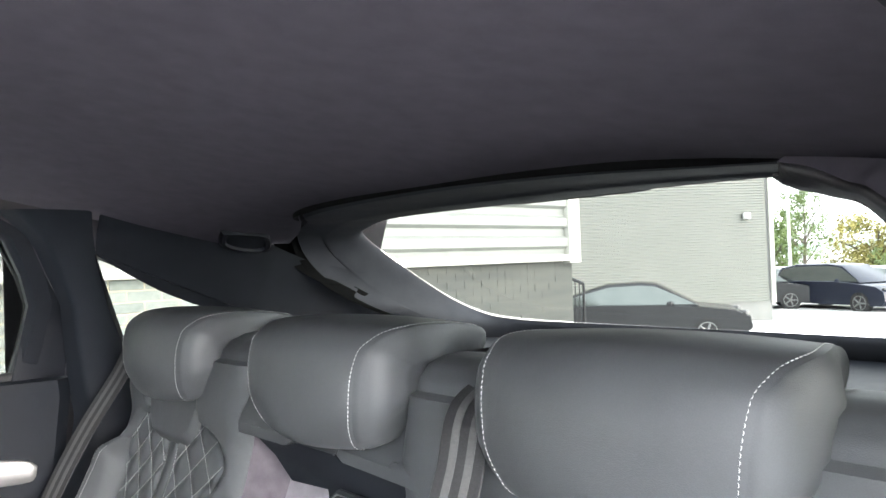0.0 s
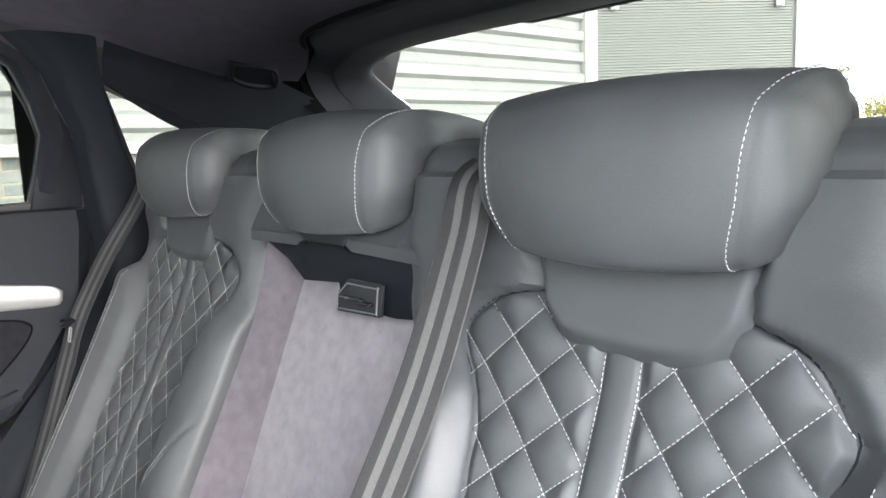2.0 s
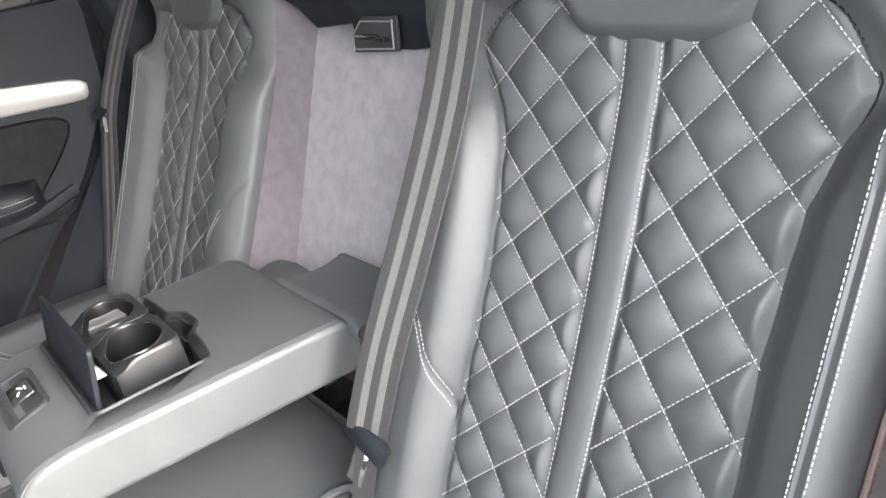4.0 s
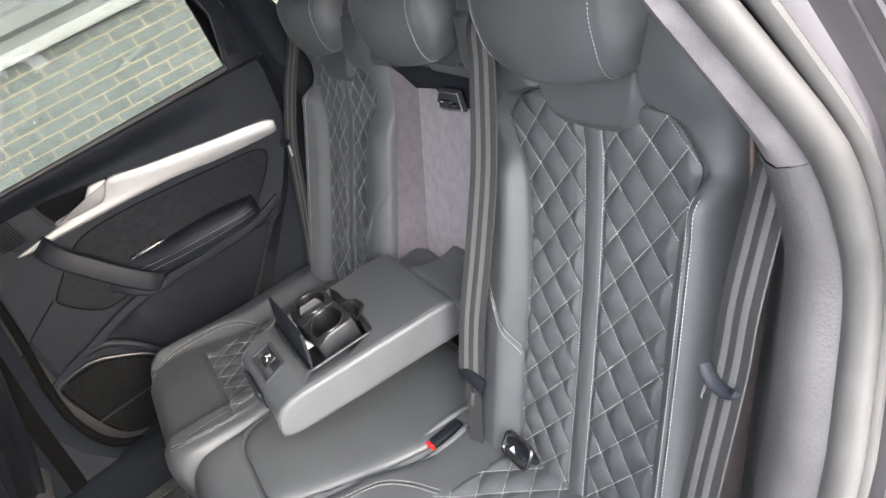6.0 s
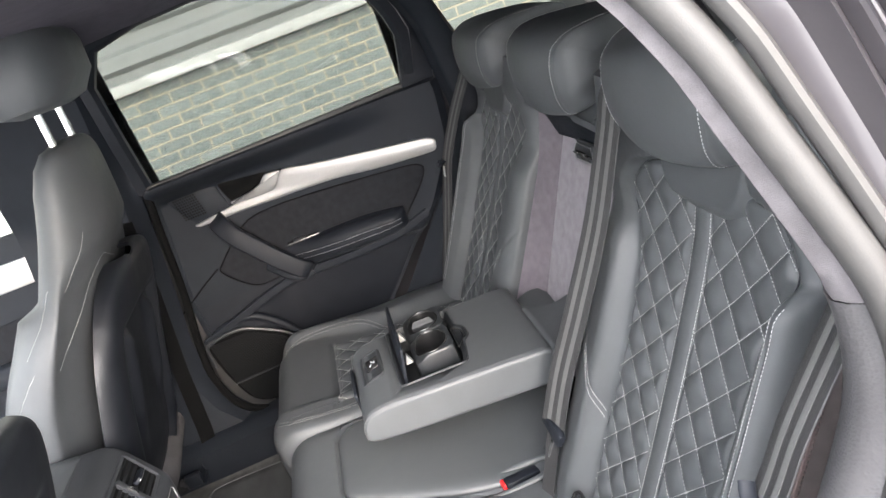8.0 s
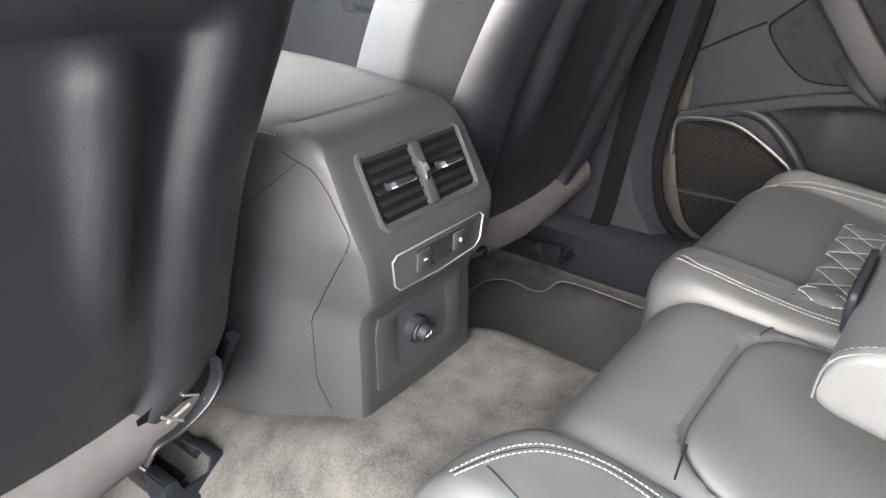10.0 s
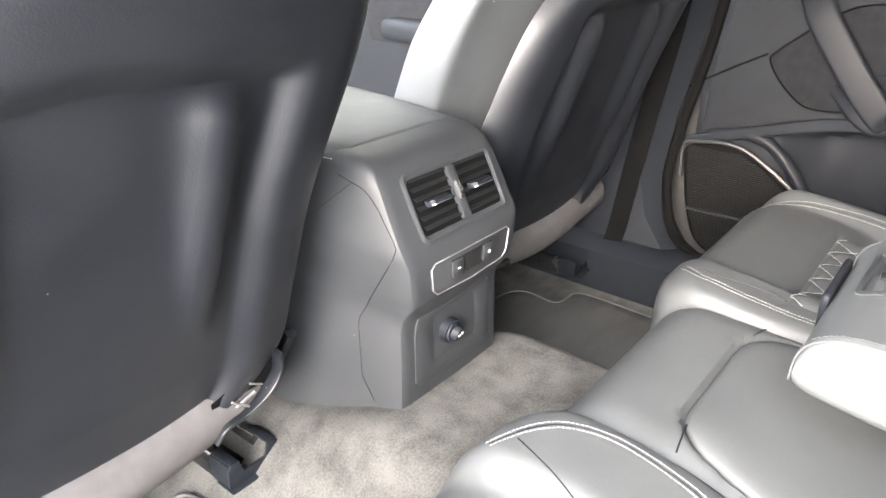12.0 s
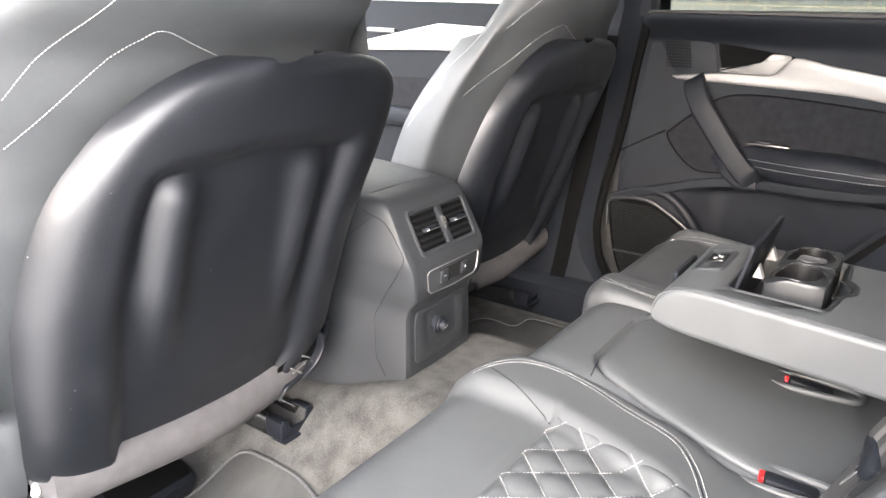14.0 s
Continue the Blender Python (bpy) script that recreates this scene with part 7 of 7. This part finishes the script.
band("painted_jamb", [along(0.008, 0.036, 0, -0.010, -0.008), along(0.018, 0.046, 0, -0.008, -0.008), along(0.020, 0.052, 0, -0.006, -0.006), along(0.028, 0.055, 0, -0.006, -0.006), along(0.036, 0.056, 0, -0.004, -0.004), along(0.038, 0.062, 0, -0.008, -0.008), along(0.036, 0.067, 0, -0.010, -0.011), along(0.042, 0.070, 0, -0.012, -0.013), along(0.052, 0.071, 0, -0.016, -0.014), along(0.056, 0.075, 0, -0.018, -0.016), along(0.054, 0.080, 0, -0.018, -0.018), along(0.060, 0.083, 0, -0.020, -0.020), along(0.070, 0.084, 0, -0.022, -0.022), along(0.076, 0.087, 0, -0.022, -0.024), along(0.078, 0.088, 0, -0.022, -0.024), along(0.080, 0.09, 1, -0.024, -0.024), along(0.082, 0.12, 1, -0.024, -0.024), along(0.080, 0.30, 1, -0.024, -0.024)], M_PAINT, "graphite painted door jamb")
bm = B()
sweep(bm, along(0.056, 0.076, 0, -0.018, -0.016), circle(0.0018, 8), up=(1, 0, 0))
part("outer_seal", bm, M_PAINT, ap)
st = thing("door_striker", "bright steel door striker plate on the pillar", "striker", at=(0.738, 0.185, 0.905))
bm = B()
po = [(0.165, 0.868), (0.180, 0.866), (0.196, 0.885), (0.198, 0.925), (0.190, 0.940), (0.178, 0.938), (0.172, 0.915)]
prism(bm, po, 0.006, "yz", 0.748, 0.0015)
part("striker_plate", bm, M_STEEL, st)
for y, z in ((0.186, 0.928), (0.178, 0.878)):
    bm = B()
    rod(bm, (0.754, y, z), (0.759, y, z), 0.007, 12)
    rod(bm, (0.754, y, z), (0.762, y, z), 0.0035, 6)
    part("bolt", bm, M_CHROME, st)
bm = B()
sweep(bm, smooth_path([(0.754, 0.176, 0.905), (0.772, 0.178, 0.905), (0.774, 0.188, 0.903), (0.754, 0.195, 0.902)], 14), circle(0.0045, 8))
part("striker_loop", bm, M_STEEL, st)
lb = thing("warning_label", "small yellow warning label on the door pillar", "label", at=(0.752, 0.14, 0.835))
bm = B()
box(bm, (0.752, 0.142, 0.838), (0.0012, 0.02, 0.03), 0)
part("sticker", bm, varied("yellow_print", (0.75, 0.72, 0.03), (0.8, 0.78, 0.06), 0.4, 80), lb)

# ---- outside: yard, buildings, parked cars, trees ----
def ground_z(x, y):
    r = math.hypot(x, y)
    return -0.95 * sm((y - 4) / 20) - 0.35 * sm((r - 25) / 60)


bm = B()
rad = [0, 2, 4, 6, 8, 11, 14, 18, 22, 27, 33, 42, 60, 100, 200, 500, 1500]
loops = [[(r * math.cos(2 * math.pi * k / 64), r * math.sin(2 * math.pi * k / 64), ground_z(r * math.cos(2 * math.pi * k / 64), r * math.sin(2 * math.pi * k / 64))) for k in range(64)] for r in rad[1:]]
rings(bm, loops, caps=(True, False))
M_ASPHALT = varied("pale_concrete_yard", (0.39, 0.39, 0.38), (0.51, 0.51, 0.50), 0.9, 3, 0.6, 120, detail=8)
tagged(part("ground", bm, M_ASPHALT), "pale worn concrete yard", "ground", kind="structure")
M_CLAD = varied("cream_metal_cladding", (0.1938, 0.2025, 0.1875), (0.235, 0.2425, 0.2263), 0.45, 3, rough2=0.55, detail=3)
M_CLAD2 = varied("pale_ribbed_cladding", (0.1812, 0.19, 0.1725), (0.215, 0.22, 0.2013), 0.5, 1.5, rough2=0.6)
M_FLASH = varied("cream_flashing", (0.375, 0.375, 0.3438), (0.4375, 0.4375, 0.4), 0.5, 5)
M_MORTAR = varied("pale_mortar", (0.3375, 0.3025, 0.2225), (0.4375, 0.3937, 0.2913), 0.95, 30, 0.5, 300)


def block_mat():
    m, b, nodes, links = mat_new("grey_green_brick", (0.3, 0.33, 0.3), 0.9)
    inf = nodes.new("ShaderNodeObjectInfo")
    co = nodes.new("ShaderNodeTexCoord")
    nz = nodes.new("ShaderNodeTexNoise")
    nz.inputs["Scale"].default_value = 22
    nz.inputs["Detail"].default_value = 6
    links.new(co.outputs["Object"], nz.inputs["Vector"])
    ad = nodes.new("ShaderNodeMath")
    ad.operation = "MULTIPLY_ADD"
    ad.inputs[1].default_value = 0.45
    links.new(inf.outputs["Random"], ad.inputs[0])
    links.new(nz.outputs[0], ad.inputs[2])
    rp = nodes.new("ShaderNodeValToRGB")
    rp.color_ramp.elements[0].position, rp.color_ramp.elements[0].color = 0.3, (0.150, 0.166, 0.153, 1)
    rp.color_ramp.elements[1].position, rp.color_ramp.elements[1].color = 1.0, (0.240, 0.258, 0.236, 1)
    links.new(ad.outputs[0], rp.inputs[0])
    links.new(rp.outputs[0], b.inputs["Base Color"])
    bp_ = nodes.new("ShaderNodeBump")
    bp_.inputs["Strength"].default_value = 0.4
    links.new(nz.outputs[0], bp_.inputs["Height"])
    links.new(bp_.outputs[0], b.inputs["Normal"])
    return m


M_BRICK = block_mat()
WX = -4.1
CY = 6.19
hall = thing("brick_hall", "low brick building with cream corrugated cladding above", "building", at=(WX, 0, 0))
bm = B()
prism(bm, [(-12.0, -0.9), (3.0, -0.9), (3.0, 1.222), (-12.0, 1.222)], 6.0, "yz", WX - 6.012)
wallb = part("brick_wall", bm, M_MORTAR, hall, "pale mortar bed of the brick wall", smooth=False)
# darker brick from y = 3 to the hall's corner
M_DARKBRICK = varied("dark_brick", (0.05, 0.05375, 0.05125), (0.09375, 0.095, 0.0825), 0.9, 3, 0.5, 120, detail=8, stretch=(1, 0.4, 4))
bm = B()
prism(bm, [(3.0, -0.9), (CY, -0.9), (CY, 1.222), (3.0, 1.222)], 6.0, "yz", WX - 6.012)
darkw = part("dark_wall", bm, M_DARKBRICK, hall, "darker brickwork towards the corner", smooth=False)
bm = B()


def corr(pitch, amp):
    pr = []
    for q, d in ((0.0, 0.0), (0.28, 0.0), (0.42, amp), (0.80, amp), (0.94, 0.0)):
        pr.append((q * pitch, d))
    return pr


prof = []
z = 1.292
while z < 7.5:
    prof += [(z + q, d) for q, d in corr(0.212, 0.05)]
    z += 0.212
vs0 = [bm.verts.new((WX + 0.02 + d, -12.0, q)) for q, d in prof]
vs1 = [bm.verts.new((WX + 0.02 + d, CY - 0.06, q)) for q, d in prof]
for i in range(len(prof) - 1):
    bm.faces.new((vs0[i], vs1[i], vs1[i + 1], vs0[i + 1]))
clad = part("cladding", bm, M_CLAD, hall, "cream corrugated metal cladding", smooth=False)
clad.modifiers.new("thickness", "SOLIDIFY").thickness = 0.004
bm = B()
box(bm, (WX + 0.03, (CY - 12.0) / 2, 1.257), (0.11, CY + 12.0, 0.07), 0.006)
box(bm, (WX + 0.03, CY - 0.06, 4.4), (0.12, 0.20, 6.4), 0.006)
part("flashing", bm, M_FLASH, hall)
bm = B()
prism(bm, [(-12.0, 1.23), (CY - 0.02, 1.23), (CY - 0.02, 7.5), (-12.0, 7.5)], 5.9, "yz", WX - 5.92)
part("upper_wall", bm, M_CLAD, hall, smooth=False)
bm = B()
for k in range(9):
    for y in (-1.6, 1.1, 3.9, 5.85):
        rod(bm, (WX + 0.070, y, 1.292 + 0.212 * (k + 0.6)), (WX + 0.078, y, 1.292 + 0.212 * (k + 0.6)), 0.012, 6)
part("cladding_screw", bm, M_STEEL, clad, kind="stuff")

# second building
b2 = thing("ribbed_hall", "tall hall with pale horizontal ribbed cladding", "building", at=(-8.4, 22, 0))
P1 = Vector((-8.5, 22.2, 0))
dr = Vector((0.60, 0.80, 0))
nr = Vector((0.80, -0.60, 0))


def b2p(s, d, z):
    return P1 - dr * s + nr * d + Vector((0, 0, z))


bm = B()
prof2 = []
z = -0.32
while z < 7.2:
    prof2 += [(z + q * 0.08, d) for q, d in ((0.0, 0.0), (0.34, 0.0), (0.52, 0.040), (0.94, 0.038))]
    z += 0.08
a0 = [bm.verts.new(b2p(0.25, d, q)) for q, d in prof2]
a1 = [bm.verts.new(b2p(16, d, q)) for q, d in prof2]
for i in range(len(prof2) - 1):
    bm.faces.new((a0[i], a1[i], a1[i + 1], a0[i + 1]))
part("cladding", bm, M_CLAD2, b2, smooth=False)
bm = B()
rings(bm, [[b2p(0.0, 0.05, z), b2p(0.14, 0.06, z), b2p(0.14, -0.2, z), b2p(0.0, -0.2, z)] for z in (-0.36, 7.3)])
part("corner_trim", bm, M_FLASH, b2, smooth=False)
bm = B()
rings(bm, [[b2p(0.1, -0.03, z), b2p(16, -0.03, z), b2p(16, -9, z), b2p(0.1, -9, z)] for z in (-1.4, 7.2)])
part("plinth", bm, varied("grey_plinth", (0.18, 0.18, 0.175), (0.25, 0.25, 0.24), 0.9, 4), b2, smooth=False)
for s, zz in ((0.9, 2.3), (7.2, 2.9), (0.7, 5.0), (5.6, 5.0)):
    wl = thing("wall_lamp", "small grey wall lamp on ribbed cladding", "lamp", "wall lamps", at=b2p(s, 0.1, zz))
    bm = B()
    box(bm, b2p(s, 0.14, zz), (0.2, 0.2, 0.22), 0.04, 2)
    part("lamp_body", bm, M_STEEL, wl)


M_ALLOY = varied("alloy_rim", (0.16, 0.16, 0.16), (0.2, 0.2, 0.2), 0.4, 20, metal=0.6)
M_CARGLASS = varied("car_window_glass", (0.10, 0.115, 0.11), (0.16, 0.175, 0.165), 0.08, 3, metal=0.8)


# parked cars
def tyre_set(root, m, L, W, R):
    for fx in (0.19, 0.80):
        for sy in (-1, 1):
            c = m @ Vector((-L / 2 + L * fx, sy * (W / 2 - 0.10), R))
            ax = (m.to_3x3() @ Vector((0, 1, 0))).normalized()
            bm = B()
            rod(bm, c - ax * 0.11, c + ax * 0.11, R, 24)
            wh = part("wheel", bm, M_GLOSS, root)
            bm = B()
            o = c + ax * sy * 0.105
            side_v = (m.to_3x3() @ Vector((1, 0, 0))).normalized()
            sweep(bm, [o + (side_v * math.cos(2 * math.pi * k / 24) + Vector((0, 0, 1)) * math.sin(2 * math.pi * k / 24)) * R * 0.66 for k in range(24)], circle(0.018, 6), up=ax, closed=True)
            for k in range(5):
                a = 2 * math.pi * k / 5
                rod(bm, o, o + (side_v * math.cos(a) + Vector((0, 0, 1)) * math.sin(a)) * R * 0.66, 0.035, 6, 0.025)
            part("rim", bm, M_ALLOY, wh)


def parked_car(label, at, yaw, paint, L, H, W, roof, base=0.30, glass_m=None):
    """A car by its side outline: body lower part, glasshouse, wheels, lamps."""
    root = thing("parked_car", label, "car", "parked cars", at=at)
    m = Matrix.Translation(at) @ Matrix.Rotation(radians(yaw), 4, "Z")
    low = [(-0.5, 0.34), (-0.49, 0.55), (-0.46, 0.62), (-0.20, 0.645), (0.12, 0.64), (0.30, 0.60), (0.43, 0.55), (0.49, 0.45), (0.5, 0.26), (0.47, 0.16), (-0.48, 0.16)]
    bm = B()
    lo = []
    for w, k in ((-1, 0.94), (-0.96, 0.985), (-0.85, 1.0), (0.85, 1.0), (0.96, 0.985), (1, 0.94)):
        lo.append([m @ Vector((L * x * (1 if abs(w) < 0.9 else 0.985), w * W / 2, H * (0.40 + (z - 0.40) * k))) for x, z in low])
    rings(bm, lo)
    part("body", bm, paint, root)
    bm = B()
    gh = roof
    up = [(x, z) for x, z in gh]
    zlo = 0.62
    lo = []
    for w in (-1, -0.9, 0.9, 1):
        sh = 0.0 if abs(w) < 0.95 else 1.0
        lo.append([m @ Vector((L * x * (1 - 0.03 * sh), w * W / 2 * (0.88 - 0.24 * (z - zlo) / (1 - zlo)), H * (z - 0.015 * sh * (1 if z > 0.9 else 0)))) for x, z in up])
    rings(bm, lo)
    part("roof", bm, paint, root)
    inn = [(x * 0.93 + 0.002, zlo + 0.02 + (z - zlo) * 0.82) for x, z in up]
    for s in (-1, 1):
        bm = B()
        bm.faces.new([bm.verts.new(m @ Vector((L * x, s * (W / 2 * (0.88 - 0.24 * (z - zlo) / (1 - zlo)) + 0.012), H * z))) for x, z in inn])
        part("side_window", bm, glass_m or M_CARGLASS, root)
    tyre_set(root, m, L, W, base)
    for s in (-1, 1):
        bm = B()
        box(bm, m @ Vector((L * 0.465, s * W * 0.40, H * 0.50)), (0.16, 0.16, 0.10), 0.03)
        part("headlight", bm, M_ALLOY, root)
        bm = B()
        box(bm, m @ Vector((-L * 0.482, s * W * 0.42, H * 0.56)), (0.10, 0.12, 0.12), 0.03)
        part("tail_light", bm, M_RED, root)
        bm = B()
        box(bm, m @ Vector((L * 0.14, s * (W / 2 + 0.08), H * 0.66)), (0.14, 0.16, 0.11), 0.04)
        part("mirror", bm, paint, root)
        bm = B()
        box(bm, m @ Vector((-L * 0.06, s * (W / 2 + 0.005), H * 0.53)), (0.18, 0.03, 0.03), 0.008, turn=m.to_3x3())
        part("door_handle", bm, paint, root)
    return root


M_BLACKCAR = varied("dark_grey_car_paint", (0.028, 0.029, 0.031), (0.038, 0.039, 0.041), 0.2, 20, metal=0.4)
M_BLUECAR = varied("navy_car_paint", (0.012, 0.016, 0.03), (0.018, 0.023, 0.042), 0.22, 20, metal=0.3)
M_WHITECAR = varied("white_car_paint", (0.75, 0.7625, 0.7625), (0.875, 0.875, 0.875), 0.3, 20)
M_BODYGREY = varied("silver_car_paint", (0.375, 0.3875, 0.4), (0.475, 0.4875, 0.5), 0.3, 20, metal=0.5)
coupe = [(-0.46, 0.62), (-0.36, 0.76), (-0.16, 0.97), (0.0, 1.0), (0.08, 0.97), (0.22, 0.72), (0.27, 0.62)]
suv = [(-0.49, 0.62), (-0.44, 0.92), (-0.30, 0.99), (0.0, 1.0), (0.12, 0.96), (0.26, 0.70), (0.30, 0.62)]
parked_car("dark grey coupe parked before the ribbed hall", (-8.75, 15.0, -0.80), 31, M_BLACKCAR, 4.8, 1.40, 1.84, coupe)
parked_car("navy blue large SUV parked in the yard", (-8.6, 28.3, -1.05), -22, M_BLUECAR, 4.9, 1.72, 1.98, suv, 0.37)
parked_car("black SUV half hidden behind the hall corner", (-11.7, 27.4, -1.0), 30, M_BLACKCAR, 4.6, 1.65, 1.9, suv, 0.36)
parked_car("white car parked in the back row", (-12.6, 33.5, -1.15), -20, M_WHITECAR, 4.6, 1.6, 1.85, suv, 0.34)
parked_car("white car parked in the back row", (-8.8, 34.5, -1.15), -20, M_WHITECAR, 4.6, 1.55, 1.85, suv, 0.34)
parked_car("silver car parked in the back row", (-5.5, 33.0, -1.15), -20, M_BODYGREY, 4.6, 1.6, 1.85, suv, 0.34)
parked_car("white car parked in the back row", (-2.0, 32.0, -1.15), -20, M_WHITECAR, 4.6, 1.6, 1.85, suv, 0.34)

M_POST = varied("galvanised_post", (0.42, 0.43, 0.42), (0.5, 0.5, 0.49), 0.5, 10, metal=0.4)


def lamp_post(x, y, h):
    root = thing("street_lamp", "grey steel lamp post in the car park", "street lamp", "lamp posts", at=(x, y, -1.3))
    bm = B()
    rod(bm, (x, y, -1.3), (x, y, h), 0.09, 12, 0.06)
    part("pole", bm, M_POST, root)
    bm = B()
    box(bm, (x, y, h + 0.05), (0.8, 0.35, 0.12), 0.04)
    part("lamp_head", bm, M_STEEL, root)


lamp_post(-13.0, 35.0, 4.3)
lamp_post(-6.6, 40.0, 3.1)
# stair rail beside the brick corner
rail = thing("stair_rail", "black steel stair rail with mesh infill", "railing", at=(-5.2, 7.5, 0))
R0, R1 = Vector((-5.36, 7.37, 1.10)), Vector((-5.0, 7.61, 0.90))
bm = B()
rod(bm, R0, R1, 0.022, 8)
part("handrail", bm, M_GLOSS, rail)
bm = B()
rod(bm, R0 - Vector((0, 0, 0.75)), R1 - Vector((0, 0, 0.75)), 0.016, 8)
part("lower_rail", bm, M_GLOSS, rail)
for k in range(9):
    p = R0.lerp(R1, k / 8)
    bm = B()
    rod(bm, p, p - Vector((0, 0, 0.75 if k % 8 else 1.6)), 0.018 if k % 8 == 0 else 0.007, 6)
    part("baluster", bm, M_GLOSS, rail)

M_BARK = varied("bark", (0.09, 0.075, 0.06), (0.15, 0.125, 0.10), 0.95, 12, 0.8, 60)
M_LEAF = varied("green_leaves", (0.0625, 0.1063, 0.0275), (0.15, 0.2, 0.05625), 0.6, 0.9, detail=5)
M_LEAF2 = varied("autumn_leaves", (0.175, 0.1625, 0.0375), (0.325, 0.275, 0.075), 0.6, 0.9, detail=5)


def tree(x, y, h, w, leaf, seed, label):
    rng = random.Random(seed)
    z0 = ground_z(x, y)
    root = thing("tree", label, "tree", "trees", at=(x, y, z0))
    bm = B()
    rod(bm, (x, y, z0), (x + 0.1, y, z0 + h * 0.5), w * 0.05, 8, w * 0.03)
    limbs = []
    for k in range(9):
        a = k * 2.4 + rng.random()
        b0 = Vector((x + 0.1, y, z0 + h * (0.25 + 0.04 * k)))
        b1 = b0 + Vector((math.cos(a) * w * 0.42, math.sin(a) * w * 0.42, h * 0.25))
        rod(bm, b0, b1, w * 0.018, 6, w * 0.008)
        limbs.append(b1)
    part("trunk", bm, M_BARK, root)
    vs, fs = [], []
    clumps = [Vector((x + rng.gauss(0, 0.24) * w, y + rng.gauss(0, 0.24) * w, z0 + h * (0.28 + 0.66 * rng.random()))) for _ in range(46)]
    for c in clumps:
        rel = (c.z - z0) / h
        r = w * 0.17 * (1.15 - 0.6 * abs(rel - 0.5)) * rng.uniform(0.6, 1.2)
        for _ in range(90):
            d = Vector((rng.gauss(0, 1), rng.gauss(0, 1), rng.gauss(0, 0.8)))
            p = c + d.normalized() * r * rng.random() ** 0.4
            s = 0.10 * w / 5 * rng.uniform(0.7, 1.5)
            u = Vector((rng.gauss(0, 1), rng.gauss(0, 1), rng.gauss(0, 1))).normalized()
            v = u.orthogonal().normalized()
            k = len(vs)
            vs += [p + u * s, p + v * s * 0.6, p - u * s, p - v * s * 0.6]
            fs.append((k, k + 1, k + 2, k + 3))
    me = bpy.data.meshes.new("crown")
    me.from_pydata([tuple(v) for v in vs], [], fs)
    me.materials.append(leaf)
    ob = new("crown", me)
    ob.parent = root
    ob.location = -Vector(root.location)
    return root


tree(-14.6, 41.0, 5.9, 2.4, M_LEAF, 3, "full green tree at the edge of the car park")
tree(-12.5, 46.0, 4.0, 4.5, M_LEAF2, 4, "yellowing tree behind the car park")
tree(-9.6, 45.0, 4.2, 4.4, M_LEAF, 5, "green tree behind the car park")
tree(-8.0, 42.0, 5.6, 3.0, M_LEAF, 6, "slim green tree behind the car park")
tree(-5.5, 46.0, 4.4, 5.0, M_LEAF, 7, "broad green tree behind the car park")
tree(-2.0, 48.0, 4.4, 5.0, M_LEAF2, 8, "yellowing tree behind the car park")
tree(2.5, 48.0, 5.0, 5.0, M_LEAF, 9, "broad green tree behind the car park")
tree(-18.5, 46.0, 4.4, 5.0, M_LEAF, 10, "green tree half hidden by the hall")
# distant hills
bm = B()
M_HILL = varied("hazy_hills", (0.2, 0.275, 0.25), (0.3, 0.3625, 0.3125), 1.0, 0.02)


def hill(u, v):
    a = radians(60 + 80 * u)
    r = 520 + 150 * v
    hgt = 19 + 6 * math.sin(7 * u + 1) + 3 * math.sin(17 * u)
    return (r * math.cos(a), r * math.sin(a), -6 + hgt * v)


grid(bm, hill, 80, 4)
tagged(part("backdrop", bm, M_HILL), "hazy green hills on the horizon", "hills", kind="structure")

# bricks of the hall's wall, laid in courses
bm = B()
box(bm, (0, 0, 0), (0.10, 0.215, 0.065), 0.004, 1)
bmesh.ops.recalc_face_normals(bm, faces=bm.faces)
brick_me = bpy.data.meshes.new("brick")
bm.to_mesh(brick_me)
bm.free()
brick_me.materials.append(M_BRICK)
rest = B()
dark_rows = B()
rngb = random.Random(5)
course = 0
zc = 1.222 - 0.0375
while zc > -0.5:
    y = -7.5 + (0.1125 if course % 2 else 0)
    while y < CY - 0.12:
        c = (WX - 0.009 - 0.05 + rngb.uniform(-0.002, 0.003), y, zc)
        if zc > 0.45 and -1.7 < y < 1.6:
            ob = new("brick", brick_me)
            ob.parent = wallb
            ob.location = Vector(c)
        elif y > -5.0:
            box(dark_rows if y > 3.1 else rest, c, (0.10, 0.215, 0.065))
        y += 0.225
    zc -= 0.075
    course += 1
part("brick_courses", rest, M_BRICK, wallb, "remaining bricks of the wall", kind="stuff", smooth=False)
part("brick_courses", dark_rows, M_DARKBRICK, darkw, "darker bricks", kind="stuff", smooth=False)
